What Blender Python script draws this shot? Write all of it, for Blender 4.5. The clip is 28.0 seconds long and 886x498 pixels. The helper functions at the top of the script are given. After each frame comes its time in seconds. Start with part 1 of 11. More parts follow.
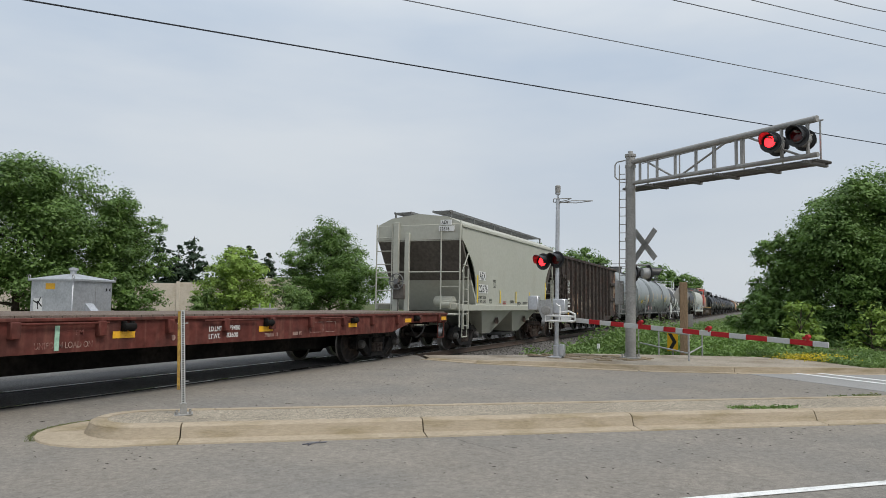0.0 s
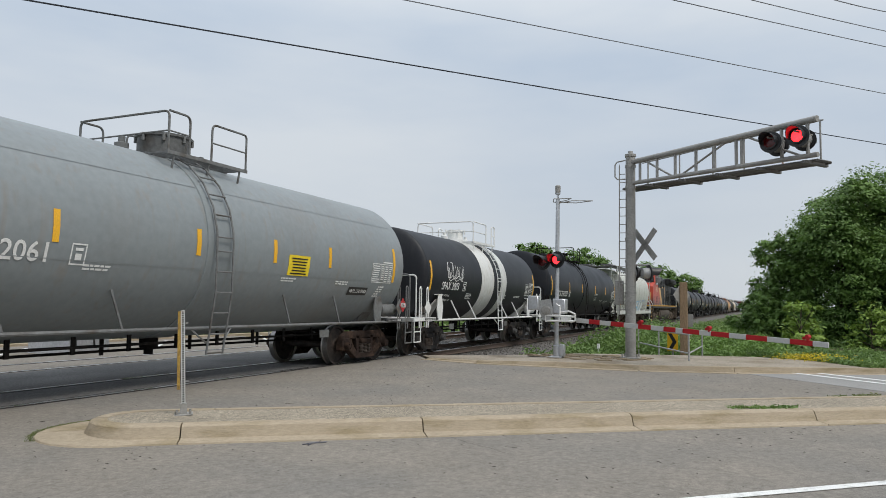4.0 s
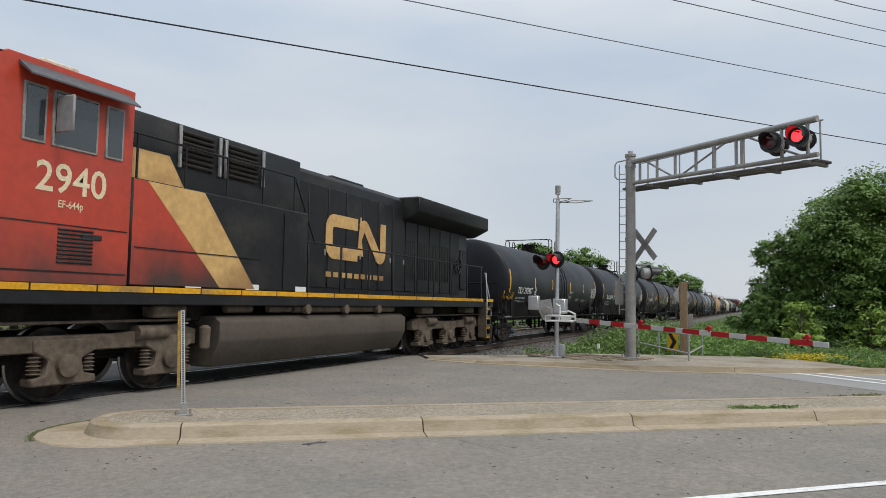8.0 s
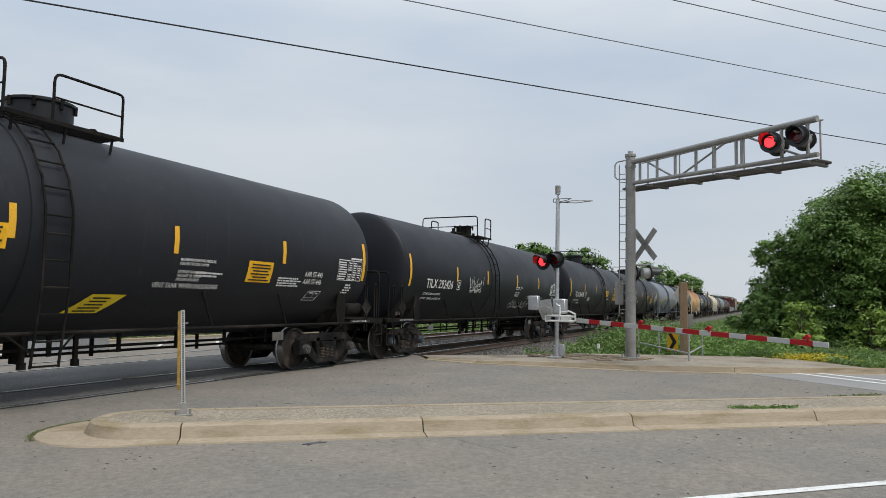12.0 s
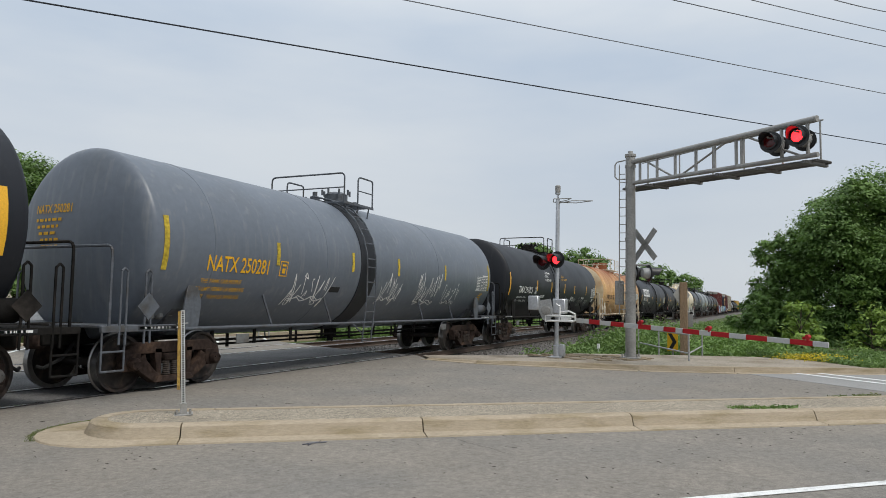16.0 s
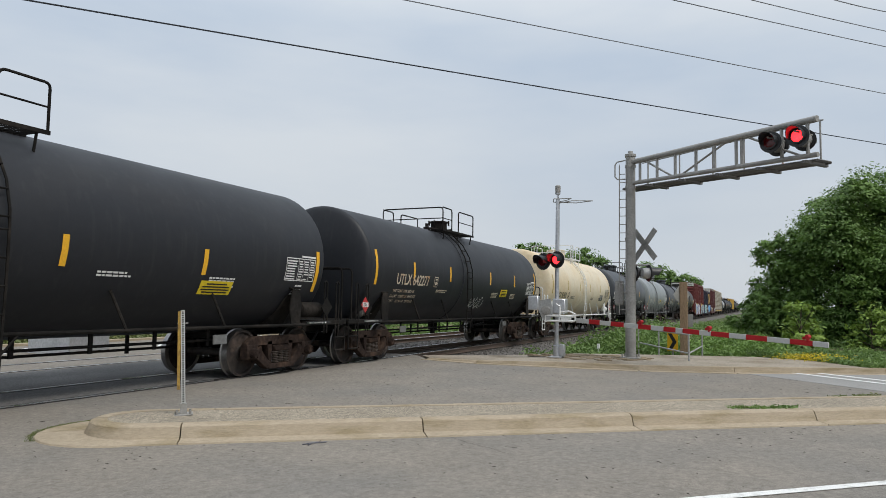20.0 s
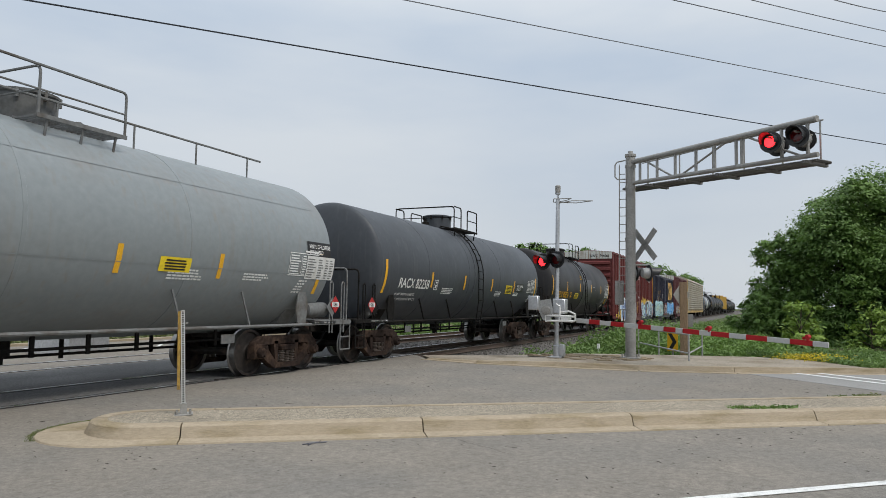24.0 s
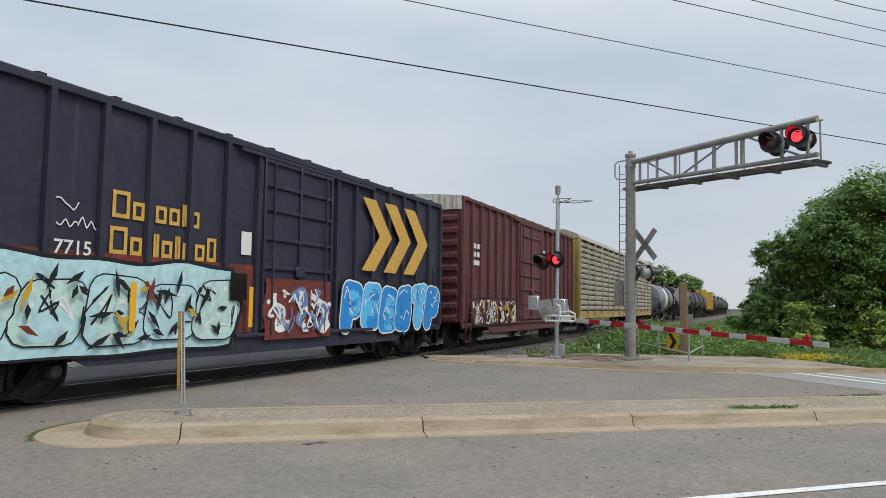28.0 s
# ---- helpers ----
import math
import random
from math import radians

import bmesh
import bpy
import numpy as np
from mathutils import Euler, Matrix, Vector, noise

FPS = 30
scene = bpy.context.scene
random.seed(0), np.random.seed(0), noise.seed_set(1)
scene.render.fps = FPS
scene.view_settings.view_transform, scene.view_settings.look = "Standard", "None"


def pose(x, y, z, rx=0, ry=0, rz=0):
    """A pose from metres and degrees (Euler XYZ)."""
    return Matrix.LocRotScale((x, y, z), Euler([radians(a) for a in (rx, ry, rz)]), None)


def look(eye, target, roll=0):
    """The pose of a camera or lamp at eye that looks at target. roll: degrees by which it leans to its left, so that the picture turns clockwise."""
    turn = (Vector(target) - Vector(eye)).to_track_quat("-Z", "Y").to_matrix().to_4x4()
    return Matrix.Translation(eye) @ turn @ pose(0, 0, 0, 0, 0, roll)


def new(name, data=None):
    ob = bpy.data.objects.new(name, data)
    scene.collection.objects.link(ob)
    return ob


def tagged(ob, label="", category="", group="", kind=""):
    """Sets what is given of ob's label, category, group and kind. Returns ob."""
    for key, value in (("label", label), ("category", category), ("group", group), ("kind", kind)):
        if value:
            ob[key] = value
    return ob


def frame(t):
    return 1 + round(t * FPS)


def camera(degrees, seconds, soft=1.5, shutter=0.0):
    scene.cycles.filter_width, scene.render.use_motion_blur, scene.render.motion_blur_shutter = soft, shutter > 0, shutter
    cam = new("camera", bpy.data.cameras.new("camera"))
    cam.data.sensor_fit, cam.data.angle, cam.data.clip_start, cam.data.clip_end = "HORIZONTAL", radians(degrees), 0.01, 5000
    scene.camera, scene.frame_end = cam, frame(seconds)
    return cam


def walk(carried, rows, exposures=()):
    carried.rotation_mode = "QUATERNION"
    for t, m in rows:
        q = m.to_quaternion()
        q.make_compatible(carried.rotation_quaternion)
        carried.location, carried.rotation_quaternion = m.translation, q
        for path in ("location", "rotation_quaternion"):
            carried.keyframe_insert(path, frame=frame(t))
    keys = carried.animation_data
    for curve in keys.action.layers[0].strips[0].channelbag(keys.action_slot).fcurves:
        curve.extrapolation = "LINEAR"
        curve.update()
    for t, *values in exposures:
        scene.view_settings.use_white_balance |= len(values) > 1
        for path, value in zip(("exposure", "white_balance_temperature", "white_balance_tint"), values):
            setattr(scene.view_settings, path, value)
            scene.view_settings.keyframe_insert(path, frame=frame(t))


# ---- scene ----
# ---- camera ----
cam = camera(64.07, 28.0, 0.62)
EYE = (0.0, 0.0, 1.451)
AIM = (EYE[0] + 0.9097, EYE[1] + 0.4083, EYE[2] + 0.0782)
VIEW = look(EYE, AIM, 0.786)
walk(cam, [(0.0, VIEW), (28.0, VIEW)], exposures=[(0.0, 0.0), (28.0, 0.0)])

# ---- world, sun ----
SUN_EL, SUN_AZ = 56.0, -105.0      # degrees; the azimuth is counted from +x towards +y
world = bpy.data.worlds.new("overcast")
scene.world = world
world.use_nodes = True
wn, wl = world.node_tree.nodes, world.node_tree.links
wn.clear()
w_out = wn.new("ShaderNodeOutputWorld")
w_bg = wn.new("ShaderNodeBackground")
w_bg.inputs["Strength"].default_value = 0.1
sky = wn.new("ShaderNodeTexSky")
sky.sky_type = "NISHITA"
sky.sun_disc = False
sky.sun_elevation = radians(SUN_EL)
sky.sun_rotation = radians(90.0 - SUN_AZ)
sky.air_density, sky.dust_density, sky.ozone_density = 1.0, 2.0, 1.0
w_tc = wn.new("ShaderNodeTexCoord")
w_map = wn.new("ShaderNodeMapping")
w_map.inputs["Scale"].default_value = (1.6, 1.6, 6.0)
w_map.inputs["Rotation"].default_value = (0.12, -0.1, 0.4)
wl.new(w_tc.outputs["Generated"], w_map.inputs["Vector"])
w_noise = wn.new("ShaderNodeTexNoise")
w_noise.inputs["Scale"].default_value = 1.1
w_noise.inputs["Detail"].default_value = 5.0
w_noise.inputs["Roughness"].default_value = 0.5
wl.new(w_map.outputs["Vector"], w_noise.inputs["Vector"])
w_ramp = wn.new("ShaderNodeValToRGB")
w_ramp.color_ramp.elements[0].position, w_ramp.color_ramp.elements[0].color = 0.34, (4.35, 5.05, 5.95, 1)
w_ramp.color_ramp.elements[1].position, w_ramp.color_ramp.elements[1].color = 0.66, (5.75, 6.15, 6.55, 1)
wl.new(w_noise.outputs["Fac"], w_ramp.inputs["Fac"])
# an overcast sky is about twice as bright overhead as at the horizon
w_sep = wn.new("ShaderNodeSeparateXYZ")
wl.new(w_tc.outputs["Generated"], w_sep.inputs["Vector"])
w_up = wn.new("ShaderNodeValToRGB")
for at_, v_ in ((0.12, 1.13), (0.36, 1.27)):
    w_up.color_ramp.elements.new(at_).color = (v_, v_, v_, 1)
w_up.color_ramp.elements[0].color = (1.13, 1.13, 1.13, 1)
w_up.color_ramp.elements[3].color = (2.1, 2.1, 2.1, 1)
wl.new(w_sep.outputs["Z"], w_up.inputs["Fac"])
w_mul = wn.new("ShaderNodeVectorMath")
w_mul.operation = "SCALE"
# thin haze whitens the sky towards the horizon
w_haze = wn.new("ShaderNodeMapRange")
w_haze.inputs["From Min"].default_value, w_haze.inputs["From Max"].default_value = 0.0, 0.3
w_haze.inputs["To Min"].default_value, w_haze.inputs["To Max"].default_value = 0.7, 0.0
wl.new(w_sep.outputs["Z"], w_haze.inputs["Value"])
w_pale = wn.new("ShaderNodeMix")
w_pale.data_type = "RGBA"
w_pale.inputs["B"].default_value = (6.1, 6.4, 6.7, 1)
wl.new(w_haze.outputs["Result"], w_pale.inputs["Factor"])
wl.new(w_ramp.outputs["Color"], w_pale.inputs["A"])
wl.new(w_pale.outputs["Result"], w_mul.inputs["Vector"])
wl.new(w_up.outputs["Color"], w_mul.inputs["Scale"])
w_mix = wn.new("ShaderNodeMix")
w_mix.data_type = "RGBA"
w_mix.inputs["Factor"].default_value = 0.9
wl.new(sky.outputs["Color"], w_mix.inputs["A"])
wl.new(w_mul.outputs["Vector"], w_mix.inputs["B"])
wl.new(w_mix.outputs["Result"], w_bg.inputs["Color"])
wl.new(w_bg.outputs["Background"], w_out.inputs["Surface"])

sun = new("sun", bpy.data.lights.new("sun", "SUN"))
sun.data.energy, sun.data.angle, sun.data.color = 2.1, radians(18), (1.0, 0.95, 0.87)
sa, se = radians(SUN_AZ), radians(SUN_EL)
sun.matrix_world = look((math.cos(se) * math.cos(sa) * 90, math.cos(se) * math.sin(sa) * 90, math.sin(se) * 90), (0, 0, 0))


# ---- materials ----
MATS = {}


def surface(name, col, rough=0.6, metal=0.0, grain=30.0, amount=0.12, stain=None, stain_scale=1.2, stain_at=(0.5, 0.7),
            streak=None, streak_at=(0.5, 0.68), bump=0.1, bump_scale=60.0, emit=0.0, island=0.0, stretch=(1, 1, 1), coat=0.0, crown=None, speck=None):
    """A weathered surface: base colour with fine grain, larger stains, downward streaks and a fine relief."""
    if name in MATS:
        return MATS[name]
    m = bpy.data.materials.new(name)
    m.use_nodes = True
    n, l = m.node_tree.nodes, m.node_tree.links
    b = n["Principled BSDF"]
    b.inputs["Roughness"].default_value = rough
    b.inputs["Metallic"].default_value = metal
    if rough > 0.45 and not metal:
        b.inputs["Specular IOR Level"].default_value = 0.25 if rough < 0.7 else 0.12
    if coat:
        b.inputs["Coat Weight"].default_value = coat
    tc = n.new("ShaderNodeTexCoord")
    mp = n.new("ShaderNodeMapping")
    mp.inputs["Scale"].default_value = stretch
    info = n.new("ShaderNodeObjectInfo")
    add = n.new("ShaderNodeVectorMath")
    add.operation = "MULTIPLY_ADD"
    add.inputs[1].default_value = (37.0, 91.0, 53.0)
    l.new(info.outputs["Random"], add.inputs[0])
    l.new(tc.outputs["Object"], add.inputs[2])
    l.new(add.outputs["Vector"], mp.inputs["Vector"])

    def noise_tex(scale, detail=4.0, vec=None):
        t = n.new("ShaderNodeTexNoise")
        t.inputs["Scale"].default_value, t.inputs["Detail"].default_value = scale, detail
        l.new((vec or mp).outputs["Vector"], t.inputs["Vector"])
        return t

    def mix(fac, a, bcol, blend="MIX"):
        x = n.new("ShaderNodeMix")
        x.data_type, x.blend_type = "RGBA", blend
        l.new(fac, x.inputs["Factor"])
        for sock, v in (("A", a), ("B", bcol)):
            if isinstance(v, tuple):
                x.inputs[sock].default_value = (*v, 1)
            else:
                l.new(v, x.inputs[sock])
        return x.outputs["Result"]

    def span(src, lo, hi):
        r = n.new("ShaderNodeMapRange")
        r.inputs["From Min"].default_value, r.inputs["From Max"].default_value = lo, hi
        l.new(src, r.inputs["Value"])
        return r.outputs["Result"]

    wide = noise_tex(0.9, 3.0)
    c = mix(span(wide.outputs["Fac"], 0.3, 0.75), col, tuple(v * (1 - amount) for v in col))
    if stain:
        s = noise_tex(stain_scale, 6.0)
        c = mix(span(s.outputs["Fac"], *stain_at), c, stain)
    if streak:
        mp2 = n.new("ShaderNodeMapping")
        mp2.inputs["Scale"].default_value = (5.0, 5.0, 0.35)
        l.new(add.outputs["Vector"], mp2.inputs["Vector"])
        s = noise_tex(1.6, 5.0, mp2)
        c = mix(span(s.outputs["Fac"], *streak_at), c, streak)
    if crown:
        # second colour with a ragged edge: rust crept down from the top; z0 above z1 colours the lower part
        z0, z1, ccol = crown
        sp = n.new("ShaderNodeSeparateXYZ")
        l.new(tc.outputs["Object"], sp.inputs["Vector"])
        mp3 = n.new("ShaderNodeMapping")
        mp3.inputs["Scale"].default_value = (1.0, 1.0, 0.35)
        l.new(add.outputs["Vector"], mp3.inputs["Vector"])
        rg = noise_tex(0.9, 6.0, mp3)
        ma = n.new("ShaderNodeMath")
        ma.operation = "MULTIPLY_ADD"
        ma.inputs[1].default_value = 2.4
        l.new(rg.outputs["Fac"], ma.inputs[0])
        l.new(sp.outputs["Z"], ma.inputs[2])
        c = mix(span(ma.outputs["Value"], z0, z1), c, ccol)
    g = noise_tex(grain)
    g = mix(span(g.outputs["Fac"], 0.3, 0.7), (1 - amount * 1.6,) * 3, (1 + amount,) * 3)
    mul = n.new("ShaderNodeVectorMath")
    mul.operation = "MULTIPLY"
    l.new(c, mul.inputs[0])
    l.new(g, mul.inputs[1])
    c = mul.outputs["Vector"]
    if speck:
        # single stones, lighter and darker
        vo = n.new("ShaderNodeTexVoronoi")
        vo.inputs["Scale"].default_value = speck[0]
        l.new(mp.outputs["Vector"], vo.inputs["Vector"])
        sx = n.new("ShaderNodeSeparateXYZ")
        l.new(vo.outputs["Color"], sx.inputs["Vector"])
        sc = n.new("ShaderNodeVectorMath")
        sc.operation = "SCALE"
        l.new(c, sc.inputs["Vector"])
        l.new(span_to(n, l, sx.outputs["X"], 1 - speck[1], 1 + speck[1] * 0.9), sc.inputs["Scale"])
        c = sc.outputs["Vector"]
    if island:
        geo = n.new("ShaderNodeNewGeometry")
        hs = n.new("ShaderNodeHueSaturation")
        l.new(span_to(n, l, geo.outputs["Random Per Island"], 1 - island, 1 + island), hs.inputs["Value"])
        l.new(c, hs.inputs["Color"])
        c = hs.outputs["Color"]
    l.new(c, b.inputs["Base Color"])
    rr = n.new("ShaderNodeMapRange")
    rr.inputs["To Min"].default_value, rr.inputs["To Max"].default_value = max(0.02, rough - 0.1), min(1, rough + 0.1)
    l.new(wide.outputs["Fac"], rr.inputs["Value"])
    l.new(rr.outputs["Result"], b.inputs["Roughness"])
    if bump:
        bn = noise_tex(bump_scale, 5.0)
        bp = n.new("ShaderNodeBump")
        bp.inputs["Strength"].default_value, bp.inputs["Distance"].default_value = bump, 0.02
        l.new(bn.outputs["Fac"], bp.inputs["Height"])
        l.new(bp.outputs["Normal"], b.inputs["Normal"])
    if emit:
        b.inputs["Emission Color"].default_value = (*col, 1)
        b.inputs["Emission Strength"].default_value = emit
    MATS[name] = m
    return m


def span_to(n, l, src, lo, hi):
    r = n.new("ShaderNodeMapRange")
    r.inputs["To Min"].default_value, r.inputs["To Max"].default_value = lo, hi
    l.new(src, r.inputs["Value"])
    return r.outputs["Result"]


def leafy(name, col, alt, rough=0.55):
    """Leaves: the colour varies leaf by leaf, and some light passes through."""
    m = bpy.data.materials.new(name)
    m.use_nodes = True
    n, l = m.node_tree.nodes, m.node_tree.links
    b = n["Principled BSDF"]
    geo = n.new("ShaderNodeNewGeometry")
    x = n.new("ShaderNodeMix")
    x.data_type = "RGBA"
    x.inputs["A"].default_value, x.inputs["B"].default_value = (*col, 1), (*alt, 1)
    tc = n.new("ShaderNodeTexCoord")
    t = n.new("ShaderNodeTexNoise")
    t.inputs["Scale"].default_value = 0.9
    l.new(tc.outputs["Object"], t.inputs["Vector"])
    blend = n.new("ShaderNodeMix")
    blend.inputs["Factor"].default_value = 0.6
    l.new(geo.outputs["Random Per Island"], blend.inputs["A"])
    l.new(span_to(n, l, t.outputs["Fac"], -0.3, 1.3), blend.inputs["B"])
    l.new(blend.outputs["Result"], x.inputs["Factor"])
    hs = n.new("ShaderNodeHueSaturation")
    l.new(span_to(n, l, t.outputs["Fac"], 0.65, 1.35), hs.inputs["Value"])
    l.new(x.outputs["Result"], hs.inputs["Color"])
    l.new(hs.outputs["Color"], b.inputs["Base Color"])
    b.inputs["Roughness"].default_value = rough
    tr = n.new("ShaderNodeBsdfTranslucent")
    l.new(hs.outputs["Color"], tr.inputs["Color"])
    ms = n.new("ShaderNodeMixShader")
    ms.inputs["Fac"].default_value = 0.3
    l.new(b.outputs["BSDF"], ms.inputs[1])
    l.new(tr.outputs["BSDF"], ms.inputs[2])
    l.new(ms.outputs["Shader"], n["Material Output"].inputs["Surface"])
    return m


M_ASPHALT = surface("asphalt", (0.24, 0.217, 0.187), 0.92, grain=18, amount=0.12, stain=(0.195, 0.186, 0.172), stain_scale=0.45, stain_at=(0.42, 0.8), bump=0.3, bump_scale=90, speck=(120, 0.2))
M_ASPHALT_DARK = surface("asphalt_patch", (0.155, 0.152, 0.148), 0.9, grain=24, amount=0.2, stain=(0.11, 0.108, 0.105), stain_scale=0.5, bump=0.3, bump_scale=140, speck=(80, 0.3))
M_CONC_ROAD = surface("worn_concrete_road", (0.29, 0.285, 0.275), 0.9, grain=60, amount=0.12, stain=(0.24, 0.23, 0.22), stain_scale=0.8, bump=0.2, bump_scale=120)
M_KERB = surface("kerb_concrete", (0.385, 0.32, 0.235), 0.9, grain=16, amount=0.09, stain=(0.255, 0.205, 0.125), stain_scale=1.5, stain_at=(0.48, 0.72), bump=0.25, bump_scale=90, stretch=(1, 1, 6), speck=(150, 0.12))
M_AGG = surface("aggregate_fill", (0.345, 0.3, 0.235), 0.95, grain=14, amount=0.14, stain=(0.27, 0.235, 0.185), stain_scale=1.1, stain_at=(0.45, 0.75), bump=0.7, bump_scale=60, speck=(95, 0.5))
M_WALK = surface("sidewalk_concrete", (0.33, 0.29, 0.235), 0.9, grain=30, amount=0.12, stain=(0.21, 0.17, 0.12), stain_scale=0.9, stain_at=(0.46, 0.72), bump=0.25, bump_scale=90, speck=(60, 0.18))
M_PAINT = surface("road_paint_white", (0.72, 0.72, 0.7), 0.7, grain=90, amount=0.1, stain=(0.4, 0.4, 0.39), stain_scale=9.0, stain_at=(0.55, 0.75), bump=0.1)
M_RAIL = surface("rail_steel_side", (0.12, 0.085, 0.065), 0.7, 0.3, grain=40, amount=0.2, bump=0.2)
M_RAILTOP = surface("rail_steel_top", (0.6, 0.6, 0.6), 0.28, 1.0, grain=60, amount=0.08, bump=0.02)
M_RUBBER = surface("crossing_rubber", (0.045, 0.043, 0.042), 0.85, grain=60, amount=0.2, bump=0.3)
M_BALLAST = surface("ballast_stone", (0.19, 0.178, 0.165), 0.95, grain=14, amount=0.35, island=0.35, bump=0.5, bump_scale=60)
M_GRASS_GROUND = surface("grassy_ground", (0.085, 0.115, 0.04), 1.0, grain=12, amount=0.35, stain=(0.16, 0.14, 0.075), stain_scale=0.25, bump=0.5, bump_scale=25)
M_DIRT = surface("dry_dirt", (0.27, 0.21, 0.14), 1.0, grain=40, amount=0.25, stain=(0.18, 0.15, 0.1), stain_scale=2.0, bump=0.5)
M_GALV = surface("galvanised_steel", (0.42, 0.42, 0.41), 0.5, 0.55, grain=25, amount=0.12, stain=(0.34, 0.34, 0.335), stain_scale=3.0, bump=0.04)
M_GALV_DULL = surface("dull_grey_steel", (0.33, 0.32, 0.3), 0.6, 0.3, grain=25, amount=0.12, stain=(0.25, 0.24, 0.225), stain_scale=3.0, bump=0.05)
# grey steel darkened: shade under the walkway is put into its colour
M_GRATING_SHADED = surface("shaded_grating_steel", (0.15, 0.145, 0.14), 0.7, 0.2, grain=25, amount=0.15, bump=0.05)
M_WHITE_STEEL = surface("white_painted_steel", (0.72, 0.72, 0.7), 0.45, 0.0, grain=30, amount=0.06, bump=0.03)
M_SILVER = surface("silver_aluminium", (0.55, 0.56, 0.58), 0.42, 0.7, grain=18, amount=0.1, stain=(0.44, 0.45, 0.47), stain_scale=2.0, bump=0.03)
M_BLACK = surface("black_enamel", (0.018, 0.018, 0.019), 0.45, grain=30, amount=0.2, bump=0.05)
M_RED_PAINT = surface("gate_red", (0.42, 0.018, 0.022), 0.5, grain=60, amount=0.1, bump=0.05)
M_GATE_WHITE = surface("gate_white", (0.5, 0.5, 0.49), 0.5, grain=60, amount=0.08, stain=(0.48, 0.47, 0.44), stain_scale=4, bump=0.05)
M_RED_LIT = surface("signal_red_lit", (1.0, 0.015, 0.02), 0.3, grain=60, amount=0.0, bump=0, emit=5.0)
M_RED_UNLIT = surface("signal_red_unlit", (0.09, 0.006, 0.008), 0.15, grain=60, amount=0.0, bump=0)
M_WIRE = surface("weathered_cable", (0.05, 0.055, 0.065), 0.7, bump=0)
M_WIRE_PALE = surface("pale_weathered_cable", (0.22, 0.23, 0.25), 0.7, bump=0)
M_BARK = surface("bark", (0.1, 0.08, 0.06), 0.95, grain=18, amount=0.35, bump=0.6, bump_scale=25, stretch=(1, 1, 0.3))
M_WOOD_POST = surface("weathered_post_wood", (0.32, 0.22, 0.14), 0.9, grain=22, amount=0.25, bump=0.3, stretch=(6, 6, 0.5))
M_YELLOW = surface("marker_yellow", (0.75, 0.42, 0.015), 0.5, grain=60, amount=0.1, bump=0.02)
M_REFLECT = surface("reflective_yellow", (0.8, 0.42, 0.02), 0.45, grain=50, amount=0.1, bump=0.02)
M_LETTER_W = surface("letter_white", (0.72, 0.72, 0.7), 0.6, grain=50, amount=0.08, bump=0)
M_LETTER_K = surface("letter_black", (0.02, 0.02, 0.02), 0.6, grain=50, amount=0.08, bump=0)
M_LETTER_Y = surface("letter_yellow", (0.75, 0.4, 0.02), 0.6, grain=50, amount=0.12, bump=0)
M_WALL_TAN = surface("tan_panel_concrete", (0.56, 0.49, 0.41), 0.9, grain=20, amount=0.1, stain=(0.42, 0.35, 0.27), stain_scale=0.8, bump=0.15)
LEAF_MAPLE = leafy("maple_leaves", (0.066, 0.132, 0.03), (0.165, 0.27, 0.055))
LEAF_DARK = leafy("conifer_needles", (0.02, 0.045, 0.022), (0.045, 0.075, 0.035), 0.7)
LEAF_RIGHT = leafy("dense_dark_leaves", (0.07, 0.142, 0.032), (0.185, 0.3, 0.064))
LEAF_BRIGHT = leafy("young_bright_leaves", (0.17, 0.28, 0.042), (0.31, 0.43, 0.08))
LEAF_WEED = leafy("weed_leaves", (0.09, 0.17, 0.04), (0.19, 0.28, 0.075))
LEAF_LUSH = leafy("lush_weed_leaves", (0.12, 0.22, 0.045), (0.22, 0.34, 0.08))
LEAF_FLOWER = leafy("yellow_flowers", (0.55, 0.4, 0.01), (0.7, 0.55, 0.03))
GRASS_DRY = leafy("grass_blades", (0.08, 0.13, 0.03), (0.22, 0.22, 0.08))


# ---- mesh helpers ----
def link_mesh(bm, name, smooth=True, mats=()):
    me = bpy.data.meshes.new(name)
    bm.normal_update()
    bm.to_mesh(me)
    bm.free()
    for m in mats:
        me.materials.append(m)
    if smooth and len(me.polygons):
        me.polygons.foreach_set("use_smooth", [True] * len(me.polygons))
        me.set_sharp_from_angle(angle=radians(38))
    return me


def part(name, bm, material, parent, label="", smooth=True, at=None):
    """Links a bmesh (or a ready mesh) as one mesh object under its thing."""
    if isinstance(bm, bmesh.types.BMesh):
        me = link_mesh(bm, name, smooth, (material,) if material else ())
    else:
        me = bm
    ob = new(name, me)
    if parent is not None:
        ob.parent = parent
    if at is not None:
        ob.matrix_basis = at
    if label:
        ob["label"] = label
    return ob


def thing(name, m, label, category, group="", kind=""):
    ob = new(name)
    ob.empty_display_size = 0.2
    ob.matrix_basis = m
    return tagged(ob, label, category, group, kind)


def solid(name, bm, material, label, category, group="", kind="", at=None, smooth=True):
    ob = part(name, bm, material, None, "", smooth, at)
    return tagged(ob, label, category, group, kind)


def B():
    return bmesh.new()


